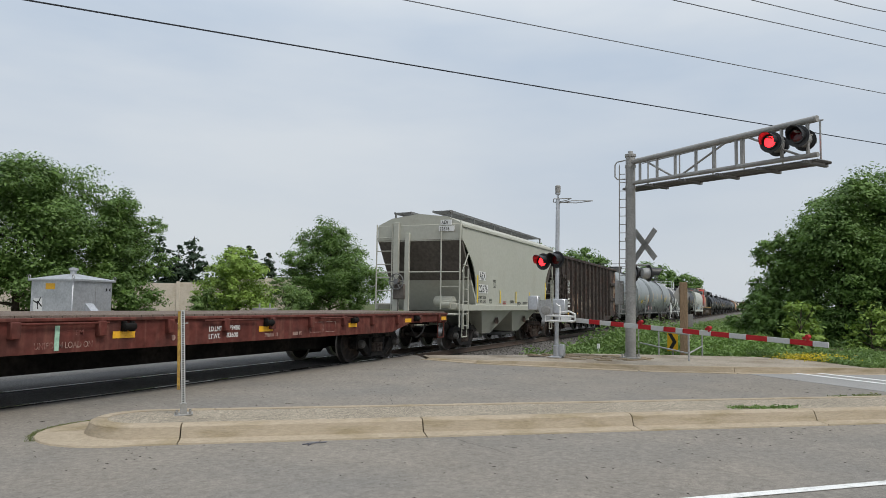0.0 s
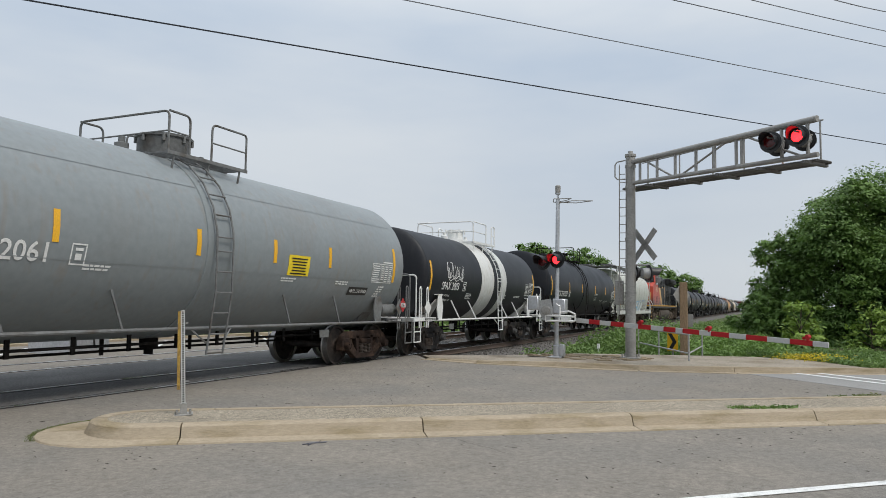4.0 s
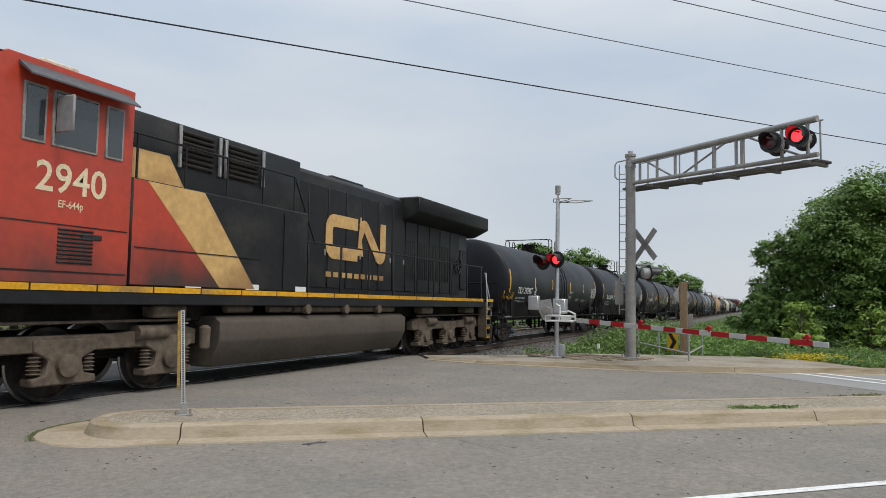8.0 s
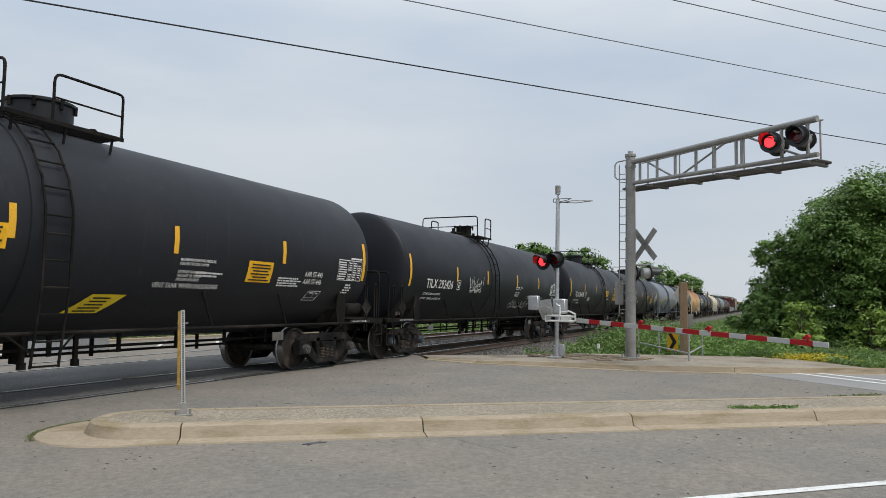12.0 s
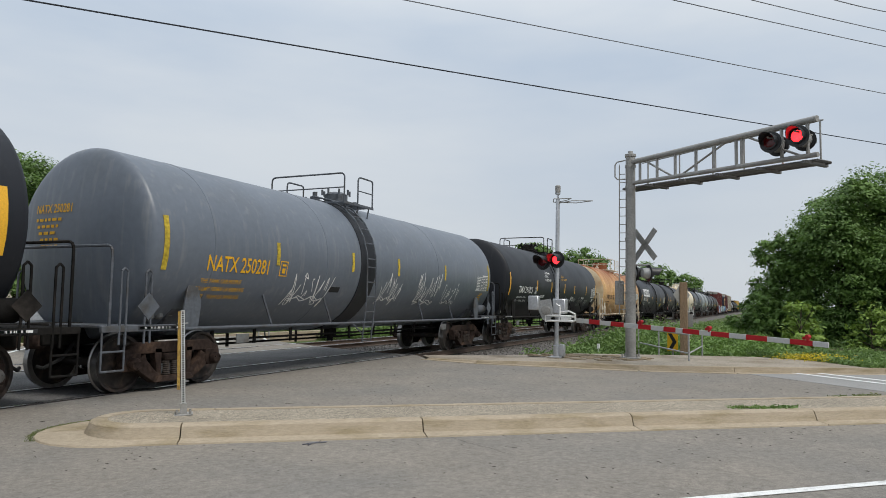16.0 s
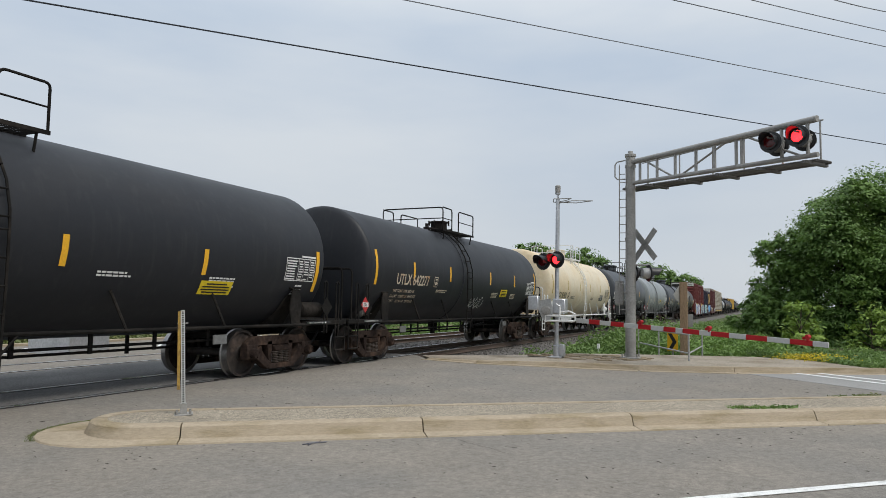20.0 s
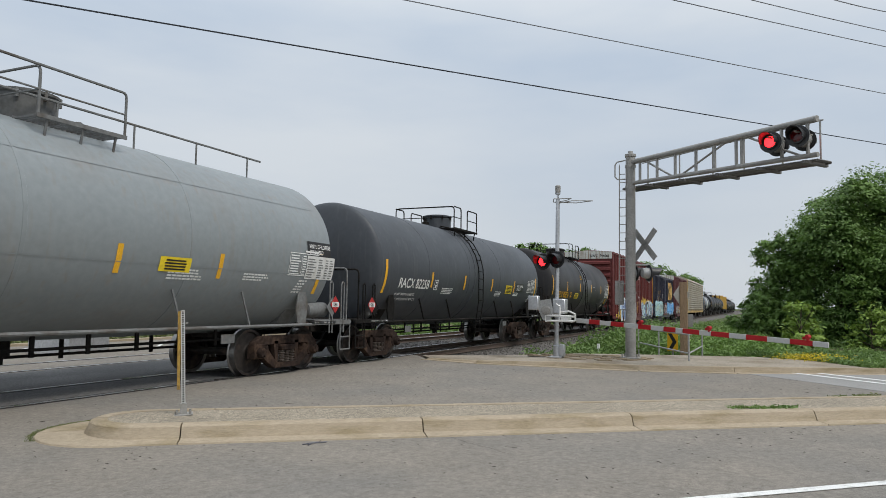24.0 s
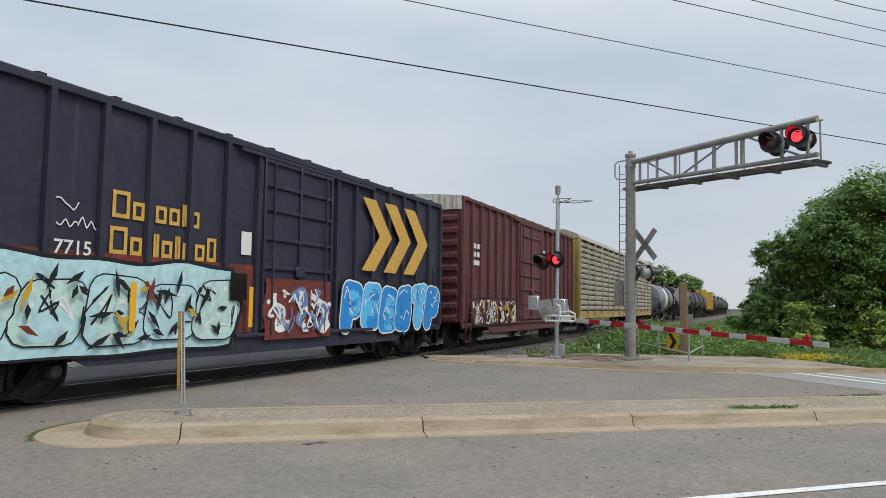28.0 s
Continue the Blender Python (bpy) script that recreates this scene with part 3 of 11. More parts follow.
def flasher(parent, at, facing, phase, r=0.17, housing=M_BLACK):
    """A round crossing light: backing disc, hood, housing and a lens that turns between its glowing and its dark face."""
    f = Vector((facing[0], facing[1], 0)).normalized()
    ang = math.degrees(math.atan2(f.y, f.x))
    m = pose(*at, 0, 0, ang)
    bm = B()
    lathe(bm, [(-0.02, r * 0.55), (-0.02, r * 1.5), (0.0, r * 1.5), (0.0, r * 0.75)], 24)
    unit = part("light_unit", bm, M_BLACK, parent, "black round backing with a red light", at=m)
    bm = B()
    seg = 14
    lo, hi = math.radians(-20), math.radians(200)
    rows = []
    for i in range(seg + 1):
        t = lo + (hi - lo) * i / seg
        depth = 0.36 - 0.14 * (1 - math.sin(max(0, min(math.pi, t))))
        rows.append([bm.verts.new((d, r * s * math.cos(t), r * s * math.sin(t))) for d, s in ((0.0, 1.02), (depth, 1.0), (depth, 1.06), (0.0, 1.08))])
    for r0, r1 in zip(rows[:-1], rows[1:]):
        for k in range(4):
            bm.faces.new((r0[k], r0[(k + 1) % 4], r1[(k + 1) % 4], r1[k]))
    bmesh.ops.recalc_face_normals(bm, faces=bm.faces[:])
    part("hood", bm, M_BLACK, unit)
    # black ring added to keep a turned lens's glow off the backing
    bm = B()
    lathe(bm, [(0.001, r * 0.82), (0.001, r * 1.01), (0.05, r * 1.01), (0.05, r * 0.82)], 24)
    bm.faces.ensure_lookup_table()
    bmesh.ops.delete(bm, geom=[q for q in bm.faces if len(q.verts) > 4], context="FACES_ONLY")
    part("bezel", bm, M_BLACK, unit)
    bm = B()
    lathe(bm, [(-0.02, r * 1.0), (-0.1, r * 1.0), (-0.2, r * 0.75), (-0.22, r * 0.3)], 20)
    part("lamp_housing", bm, housing, unit, "grey lamp housing")
    bm = B()
    lathe(bm, [(0.0, r * 0.8), (0.012, r * 0.78), (0.02, r * 0.5)], 20)
    for q in bm.faces:
        q.material_index = 0
    lathe(bm, [(-0.002, r * 0.8), (-0.012, r * 0.78), (-0.02, r * 0.5)], 20)
    bm.faces.ensure_lookup_table()
    for q in bm.faces:
        q.material_index = 0 if q.calc_center_median().x > -0.0015 else 1
    me = link_mesh(bm, "lens", True, (M_RED_LIT, M_RED_UNLIT))
    lens = part("lens", me, None, unit, "red lens that flashes", at=pose(0.02, 0, 0))
    FLASHERS.append((lens, phase))
    return unit


# ---- cantilever signal ----
TO_ROAD = Vector((-0.58, -0.815))       # the arm's way over the road
FACE = Vector((-0.93, 0.36))            # the front lights look this way
BACK = -FACE
gantry = thing("cantilever_signal", pose(19.53, 3.21, 0.085, 0.3, 0.1, 0), "galvanised cantilever mast with truss arm and red flashing lights", "crossing signal")
bm = B()
lathe(bm, [(0.0, 0.14), (5.45, 0.13), (5.47, 0.15), (5.53, 0.15), (5.56, 0.07), (5.62, 0.06), (5.63, 0.02)], 20, "z")
part("post", bm, M_GALV_DULL, gantry)
bm = B()
box(bm, (0, 0, 0.02), (0.5, 0.5, 0.04), 0.006)
part("base_plate", bm, M_GALV_DULL, gantry)
for k in range(4):
    bm = B()
    rod(bm, (0.19 * (1 if k % 2 else -1), 0.19 * (1 if k // 2 else -1), 0.03), (0.19 * (1 if k % 2 else -1), 0.19 * (1 if k // 2 else -1), 0.12), 0.022, 6)
    part("bolt", bm, M_GALV_DULL, gantry)
ARM = 5.22


def arm_at(s, z, off=0.0):
    side = Vector((-TO_ROAD.y, TO_ROAD.x))
    q = TO_ROAD * s + side * off
    return (q.x, q.y, z)


def zt(s):
    return 5.31 + 0.06 * s / ARM


def zb(s):
    return 4.73 - 0.12 * s / ARM


bm = B()
rod(bm, arm_at(0.05, zt(0)), arm_at(ARM + 0.1, zt(ARM)), 0.072, 14)
part("top_chord", bm, M_GALV_DULL, gantry)
bm = B()
rod(bm, arm_at(0.05, zb(0)), arm_at(ARM + 0.1, zb(ARM)), 0.055, 14)
part("bottom_chord", bm, M_GALV_DULL, gantry)
for s in (0.35, 0.95, 1.55, 2.2, 2.75, 3.35, 3.5, 4.5, 5.1):
    bm = B()
    rod(bm, arm_at(s, zt(s) - 0.04), arm_at(s, zb(s) + 0.03), 0.038, 8)
    part("strut", bm, M_GALV_DULL, gantry)
for s0, s1, dn in ((0.45, 1.5, 1), (1.7, 3.2, 0), (3.55, 5.0, 1)):
    bm = B()
    rod(bm, arm_at(s0, (zt if dn else zb)(s0)), arm_at(s1, (zb if dn else zt)(s1)), 0.026, 8)
    part("diagonal", bm, M_GALV_DULL, gantry)
bm = B()
for o in (0.12, 0.62):
    a, b = arm_at(-0.4, zb(0) - 0.09, o), arm_at(ARM, zb(ARM) - 0.09, o)
    rod(bm, a, b, 0.03, 6)
for s in [i * 0.055 for i in range(-6, 96)]:
    a, b = arm_at(s, zb(s) - 0.075, 0.12), arm_at(s, zb(s) - 0.075, 0.62)
    rod(bm, a, b, 0.021, 4)
part("walkway", bm, M_GRATING_SHADED, gantry, "open grating walkway along the arm")
bm = B()
for s in (0.6, 1.7, 2.8, 3.9, 5.0):
    box(bm, arm_at(s + 0.07, zb(s) - 0.13, 0.3), (0.09, 0.82, 0.07), 0.006, (0, 0, math.degrees(math.atan2(TO_ROAD.y, TO_ROAD.x))))
part("walkway_bearer", bm, M_GRATING_SHADED, gantry)
for s in (0.05, 1.15, 2.2, 3.1, 4.1, 5.0):
    bm = B()
    rod(bm, arm_at(s, zb(s) - 0.08, 0.62), arm_at(s, zt(s) + 0.14, 0.62), 0.02, 6)
    part("rail_post", bm, M_GALV_DULL, gantry)
bm = B()
pipe(bm, [arm_at(-0.15, zt(0) + 0.08, 0.62), arm_at(ARM - 0.15, zt(ARM) + 0.12, 0.62)], 0.018)
part("handrail", bm, M_GALV_DULL, gantry)
bm = B()
for o in (-0.08, 0.28):
    rod(bm, (-0.1, 0.14 + o * 0.5, 1.15), (-0.1, 0.14 + o * 0.5, 5.25), 0.016, 6)
for i in range(17):
    rod(bm, (-0.1, 0.1, 1.3 + 0.23 * i), (-0.1, 0.28, 1.3 + 0.23 * i), 0.011, 5)
part("ladder", bm, M_GALV_DULL, gantry)
bm = B()
pipe(bm, [(-0.1, 0.12, 4.84), (-0.1, 0.33, 4.84), (-0.1, 0.4, 4.92), (-0.1, 0.4, 5.24), (-0.1, 0.35, 5.32), (-0.1, 0.12, 5.36)], 0.018)
part("ladder_guard", bm, M_GALV_DULL, gantry)
for z in (1.75, 2.6, 3.2, 4.62, 5.2):
    bm = B()
    lathe(bm, [(z - 0.03, 0.15), (z + 0.03, 0.15)], 18, "z")
    part("clamp_band", bm, M_GALV_DULL, gantry)
bm = B()
box(bm, (0.02, 0.3, 1.75), (0.16, 0.22, 0.65), 0.012)
part("junction_box", bm, M_GALV_DULL, gantry, "grey steel junction box")
for s, ph in ((4.5, 0), (5.13, 1)):
    q = arm_at(s, zt(s) - 0.37, -0.22)
    bm = B()
    rod(bm, arm_at(s, zt(s), 0.0), arm_at(s, zt(s) - 0.3, -0.05), 0.025, 8)
    rod(bm, arm_at(s, zt(s) - 0.3, -0.5), arm_at(s, zt(s) - 0.3, 0.22), 0.022, 8)
    part("light_bracket", bm, M_GALV_DULL, gantry)
    flasher(gantry, (q[0] - 0.05, q[1] + 0.1, q[2]), FACE, ph, 0.155)
    flasher(gantry, (q[0] + 0.33, q[1] - 0.06, q[2] - 0.02), BACK, 1 - ph, 0.155, M_GALV)
# crossbuck and rear lights on the post
bm = B()
for a in (48, -48):
    box(bm, (0, 0, 0), (1.06, 0.008, 0.17), 0.002, (0, a, 0))
part("crossbuck", bm, M_GALV_DULL, gantry, "crossbuck sign seen from its grey back", at=pose(0.12, -0.36, 3.06, 0, 0, 58))
for dx, ph in ((-0.2, 0), (0.22, 1)):
    flasher(gantry, (0.1 + dx * 0.25, -0.3 + dx * 0.9, 2.28), (0.55, -0.83), ph, 0.15, M_GALV)
bm = B()
rod(bm, (0, 0, 2.5), (0.1, -0.5, 2.5), 0.025, 8)
part("light_bracket", bm, M_GALV_DULL, gantry)

# ---- gate mechanism and arm ----
gate = thing("crossing_gate", pose(18.55, 4.98, 0.085, 0.4, 0.1, 0), "lowered railway crossing gate on a silver mast with red lights", "crossing gate")
bm = B()
lathe(bm, [(0.0, 0.085), (0.32, 0.085), (0.33, 0.058), (4.25, 0.052), (4.26, 0.03), (4.36, 0.03), (4.37, 0.065), (4.55, 0.068), (4.6, 0.05)], 18, "z")
part("mast", bm, M_SILVER, gate)
bm = B()
lathe(bm, [(4.40, 0.07), (4.6, 0.075), (4.63, 0.03)], 16, "z")
part("bell", bm, M_GALV_DULL, gate, "weathered bell on top of the mast")
bm = B()
box(bm, (0, 0, 0.02), (0.34, 0.34, 0.04), 0.006)
box(bm, (0.02, -0.15, 0.2), (0.16, 0.14, 0.3), 0.015)
part("base", bm, M_SILVER, gate)
bm = B()
pipe(bm, [(0, 0, 4.17), (-0.02, -0.25, 4.2), (-0.02, -0.38, 4.25), (-0.05, 0.1, 4.25), (0, 0.12, 4.17), (-0.02, -0.5, 4.12), (-0.02, -0.95, 4.16), (-0.05, -0.4, 4.18), (0, 0, 4.13)], 0.012)
part("sway_bar", bm, M_GALV_DULL, gate)
bm = B()
box(bm, (-0.05, -0.1, 1.36), (0.3, 0.34, 0.4), 0.02)
part("mechanism_box", bm, M_SILVER, gate, "silver gate drive housing")
bm = B()
box(bm, (-0.25, 0.56, 1.44), (0.2, 0.28, 0.38), 0.02)
part("counterweight", bm, M_SILVER, gate, "grey counterweight plate")
bm = B()
prism(bm, [(0.47, 1.35), (0.42, 1.5), (0.1, 1.56), (0.02, 1.2), (0.12, 0.95), (0.3, 1.0)], "x", -0.3, -0.26)
part("side_plate", bm, M_GALV, gate)
bm = B()
lathe(bm, [(-0.34, 0.01), (-0.34, 0.09), (-0.33, 0.12), (-0.3, 0.12)], 20, "x", (0, 0.22, 1.25))
part("hub", bm, M_GALV_DULL, gate, "round grey hub of the gate drive")
bm = B()
pipe(bm, [(-0.28, 0.2, 0.98), (-0.28, -0.5, 0.98), (-0.1, -0.5, 0.98)], 0.028)
pipe(bm, [(-0.28, 0.2, 1.12), (-0.28, -0.5, 1.1), (-0.1, -0.5, 1.1)], 0.028)
pipe(bm, [(-0.28, 0.22, 0.95), (-0.28, 0.22, 1.3)], 0.024)
pipe(bm, [(-0.28, -0.14, 0.95), (-0.28, -0.16, 1.35), (-0.26, -0.05, 1.42)], 0.024)
box(bm, (-0.2, -0.3, 1.04), (0.2, 0.24, 0.14), 0.015)
pipe(bm, [(-0.26, -0.16, 1.2), (-0.26, -0.4, 1.24), (-0.26, -0.56, 1.16), (-0.26, -0.56, 1.0), (-0.26, -0.44, 0.96)], 0.022)
part("arm_support", bm, M_WHITE_STEEL, gate, "white gate arm support frame")
bm = B()
pipe(bm, [(0.03, -0.02, 0.35), (0.12, 0.03, 0.6), (0.06, 0.06, 0.9), (0.0, 0.1, 1.1)], 0.02)
part("cable", bm, M_BLACK, gate)
bm = B()
rod(bm, (0, -0.12, 2.62), (0, 0.5, 2.62), 0.028, 8)
part("light_crossarm", bm, M_SILVER, gate)
flasher(gate, (-0.12, 0.36, 2.55), (-0.95, 0.3), 0, 0.15)
flasher(gate, (-0.12, -0.02, 2.6), (-0.95, 0.3), 1, 0.15)
# arm: alternate red and white boards
TIP = Vector((14.35, -1.08, 0.86))
ROOT = Vector((18.42, 4.42, 1.09))
ga = TIP - ROOT
glen = ga.length
gdir = ga.normalized()
amat = Matrix.Translation(ROOT - Vector((18.55, 4.98, 0.085))) @ gdir.to_track_quat("X", "Z").to_matrix().to_4x4()
cuts = [0.0, 0.5, 0.9, 1.3, 1.75, 2.22, 2.62, 3.0, 3.35, 3.55, 4.0, 4.3, 4.75, 5.15, 5.62, 6.1, 6.55, glen]
for k, (a, b) in enumerate(zip(cuts[:-1], cuts[1:])):
    bm = B()
    box(bm, ((a + b) / 2, 0, 0), (b - a - 0.004, 0.03, 0.115 - 0.02 * a / glen), 0.004)
    part("arm_board", bm, M_RED_PAINT if k % 2 else M_GATE_WHITE, gate, "red board" if k % 2 else "white board", at=amat)
for a in (2.3, 4.25, 6.45):
    bm = B()
    lathe(bm, [(-0.04, 0.02), (-0.04, 0.042), (0.04, 0.042), (0.04, 0.02)], 14, "y", (a, 0, 0.115))
    box(bm, (a, 0, 0.06), (0.05, 0.04, 0.07), 0.004)
    lathe(bm, [(-0.025, 0.01), (-0.025, 0.028), (0.025, 0.028), (0.025, 0.01)], 12, "y", (a - 0.07, 0, 0.085))
    part("arm_light", bm, M_RED_PAINT, gate, "small red light on the arm", at=amat)

# ---- delineator post on the median ----
post = thing("sign_post", pose(6.36, 6.11, 0.143, -2.7, 0, 44), "perforated steel sign post with a yellow strip on the median", "post")
bm = B()
for sx in (-1, 1):
    box(bm, (0, sx * 0.021, 0.6), (0.045, 0.003, 1.2))
box(bm, (0.021, 0, 0.6), (0.003, 0.04, 1.2))
for i in range(46):
    z = 0.02 + i * 0.026
    box(bm, (-0.021, -0.0165, z), (0.003, 0.012, 0.026))
    box(bm, (-0.021, 0.0165, z), (0.003, 0.012, 0.026))
    box(bm, (-0.021, 0, z - 0.0085), (0.003, 0.022, 0.009))
part("perforated_tube", bm, surface("bright_zinc", (0.6, 0.6, 0.58), 0.5, 0.3, grain=25, amount=0.1, bump=0.03), post, "perforated galvanised square tube", False)
# black core added inside; its colour gives the shade in the tube's holes
bm = B()
box(bm, (0, 0, 0.6), (0.032, 0.032, 1.18))
part("inner_sleeve", bm, M_BLACK, post, "", False)
bm = B()
box(bm, (0.0, 0.044, 0.74), (0.03, 0.034, 0.9), 0.002, (1.2, 0, 0))
part("strip", bm, surface("faded_ochre_strip", (0.42, 0.27, 0.07), 0.7, grain=60, amount=0.25, stain=(0.2, 0.13, 0.06), stain_scale=12, bump=0.05), post, "faded yellow reflective strip")
bm = B()
box(bm, (0, 0, 0.006), (0.2, 0.2, 0.014), 0.003)
box(bm, (0, 0, 0.07), (0.075, 0.075, 0.12), 0.004)
part("base_plate", bm, M_GALV_DULL, post)
for k in range(4):
    bm = B()
    rod(bm, (0.075 * (1 if k % 2 else -1), 0.075 * (1 if k // 2 else -1), 0.01), (0.075 * (1 if k % 2 else -1), 0.075 * (1 if k // 2 else -1), 0.05), 0.012, 6)
    part("bolt", bm, M_GALV_DULL, post)
for z in (0.38, 1.05):
    bm = B()
    rod(bm, (0, -0.06, z), (0, 0.06, z), 0.006, 6)
    part("bolt", bm, M_GALV, post)

# ---- railing, marker, sign backs beyond the gate ----
rail_f = thing("pedestrian_railing", pose(0, 0, 0), "galvanised pedestrian railing beside the pavement", "railing")
ra, rb, rc = Vector((24.4, 3.75, -0.4)), Vector((19.4, 1.72, 0.085)), Vector((23.4, 1.68, -0.3))
for q, zt_ in ((ra, 0.75), (rb, 0.78), (rc, 0.78), (ra.lerp(rb, 0.5) + Vector((1.2, 0.2, 0)), 0.76)):
    bm = B()
    rod(bm, (q.x, q.y, q.z), (q.x, q.y, zt_), 0.024, 8)
    part("post", bm, M_GALV, rail_f)
for z in (0.76, 0.28):
    bm = B()
    pipe(bm, [(ra.x, ra.y, z), (rb.x, rb.y, z), (rc.x, rc.y, z)], 0.022)
    part("rail", bm, M_GALV, rail_f)
marker = thing("chevron_marker", pose(25.2, 2.75, LOW), "yellow marker board with a black chevron", "marker board")
bm = B()
box(bm, (0, 0, 0.72), (0.02, 0.34, 0.62), 0.003)
part("board", bm, M_YELLOW, marker, at=pose(0, 0, 0, 0, 0, 6))
bm = B()
prism(bm, [(0.15, 0.44), (0.03, 0.44), (-0.13, 0.72), (0.03, 1.0), (0.15, 1.0), (0.0, 0.72)], "x", -0.016, -0.012)
part("stripe", bm, M_LETTER_K, marker, "black chevron", at=pose(0, 0, 0, 0, 0, 6))
bm = B()
rod(bm, (0.05, 0, 0), (0.05, 0, 1.0), 0.03, 8)
part("post", bm, M_GALV_DULL, marker)
sg = thing("road_sign", pose(25.0, 2.36, LOW), "diamond road sign on a wooden post, seen from behind", "road sign")
bm = B()
box(bm, (0, 0, 1.35), (0.14, 0.24, 2.75), 0.008)
part("post", bm, M_WOOD_POST, sg)
bm = B()
prism(bm, [(-0.42, 2.3), (0, 1.86), (0.42, 2.3), (0, 2.74)], "x", 0.076, 0.081)
part("sign_plate", bm, M_GALV_DULL, sg, "bare grey back of a diamond plate", at=pose(0, 0, 0, 0, 0, 56))
bm = B()
box(bm, (0.07, -0.13, 1.45), (0.02, 0.3, 0.42), 0.003)
part("lower_plate", bm, M_GALV_DULL, sg)
wp = thing("marker_post", pose(24.2, 5.05, LOW + 0.15), "short white plastic marker post leaning in the grass", "post")
bm = B()
box(bm, (0, 0, 0.22), (0.04, 0.09, 0.5), 0.008, (0, 3, 0))
part("stake", bm, M_WHITE_STEEL, wp)

# ---- equipment cabinets beyond the tracks ----
cab = thing("signal_cabinet", pose(13.84, 17.53, -0.15, 0, 0, -83) @ Matrix.Diagonal((0.88, 0.88, 1, 1)), "silver aluminium railway signal cabinet with pitched roof", "signal cabinet")
bm = B()
box(bm, (0, 0, 1.06), (1.62, 1.62, 2.1), 0.02)
part("body", bm, M_SILVER, cab)
bm = B()
v = [bm.verts.new(q) for q in ((-0.88, -0.88, 2.1), (0.88, -0.88, 2.1), (0.88, 0.88, 2.1), (-0.88, 0.88, 2.1), (-0.88, -0.88, 2.15), (0.88, -0.88, 2.15), (0.88, 0.88, 2.15), (-0.88, 0.88, 2.15), (0, 0, 2.33))]
for f in ((3, 2, 1, 0), (0, 1, 5, 4), (1, 2, 6, 5), (2, 3, 7, 6), (3, 0, 4, 7), (4, 5, 8), (5, 6, 8), (6, 7, 8), (7, 4, 8)):
    bm.faces.new([v[k] for k in f])
part("roof", bm, M_SILVER, cab, "", False)
bm = B()
lathe(bm, [(2.3, 0.09), (2.4, 0.09), (2.41, 0.14), (2.47, 0.14), (2.49, 0.05)], 16, "z")
part("vent_cap", bm, M_SILVER, cab)
for sx, sy in ((-1, -1), (1, -1), (-1, 1), (1, 1)):
    bm = B()
    for i in range(12):
        a, b = i * math.pi / 6, (i + 1) * math.pi / 6
        rod(bm, (0.85 * sx + 0.05 * math.cos(a), 0.85 * sy, 2.2 + 0.05 * math.sin(a)), (0.85 * sx + 0.05 * math.cos(b), 0.85 * sy, 2.2 + 0.05 * math.sin(b)), 0.014, 5)
    part("lifting_eye", bm, M_GALV, cab)
bm = B()
box(bm, (-0.05, -0.815, 1.95), (0.36, 0.006, 0.16))
part("notice", bm, M_REFLECT, cab, "small yellow notice plate")
bm = B()
box(bm, (-0.5, -0.815, 1.45), (0.34, 0.006, 0.34))
part("notice", bm, M_WHITE_STEEL, cab, "white notice plate with black scrawl")
bm = B()
for dx, dz, a in ((-0.08, 0.05, 20), (0.05, 0.08, -60), (0.0, -0.03, 80), (0.08, 0.0, 40)):
    box(bm, (-0.5 + dx, -0.821, 1.47 + dz), (0.22, 0.004, 0.035), 0, (0, a, 0))
part("scrawl", bm, M_LETTER_K, cab, "black spray scrawl")
bm = B()
prism(bm, [(0.815, 1.5), (1.05, 1.3), (1.05, 1.24), (0.815, 1.24)], "y", -0.3, 0.02)
part("vent_hood", bm, M_SILVER, cab)
bm = B()
box(bm, (0.82, -0.62, 1.2), (0.03, 0.1, 0.22), 0.01)
box(bm, (0.816, 0.1, 1.2), (0.006, 0.01, 1.6))
part("door_lock", bm, M_GALV_DULL, cab)
bm = B()
prism(bm, [(0.52, 1.82), (0.6, 1.88), (0.52, 1.94)], "x", 0.816, 0.82)
prism(bm, [(0.72, 1.82), (0.64, 1.88), (0.72, 1.94)], "x", 0.816, 0.82)
part("decal", bm, M_LETTER_K, cab, "black hourglass decal")
cab2 = thing("relay_box", pose(22.3, 17.3, -0.02), "small dark grey relay box on two posts", "relay box")
bm = B()
box(bm, (-0.3, 0, 1.05), (0.95, 0.5, 0.4), 0.02)
part("body", bm, M_GALV_DULL, cab2)
for sx in (-0.62, 0.0):
    bm = B()
    rod(bm, (sx, 0, 0), (sx, 0, 1.42), 0.03, 8)
    part("post", bm, M_GALV, cab2)

# ---- far wall, hedge strip, kerb beyond the tracks ----
wall = thing("sound_wall", pose(0, 0, LOW), "tan concrete panel wall behind the trees", "wall", kind="structure")
wa, wb = Vector((34.0, 53.5)), Vector((62.0, 26.5))
wd = (wb - wa).normalized()
wang = math.degrees(math.atan2(wd.y, wd.x))
for k in range(8):
    q = wa + wd * (k + 0.5) * 3.55
    hh = 3.0 + 0.1 * k + (0.3 if k in (2, 5, 6, 9) else 0.0)
    bm = B()
    box(bm, (0, 0, hh / 2), (3.3, 0.16, hh), 0.02)
    part("wall_panel", bm, M_WALL_TAN, wall, at=pose(q.x, q.y, 0, 0, 0, wang))
    bm = B()
    box(bm, (1.78, 0, hh / 2 + 0.08), (0.28, 0.3, hh + 0.16), 0.02)
    part("wall_post", bm, M_WALL_TAN, wall, at=pose(q.x, q.y, 0, 0, 0, wang))
bm = B()
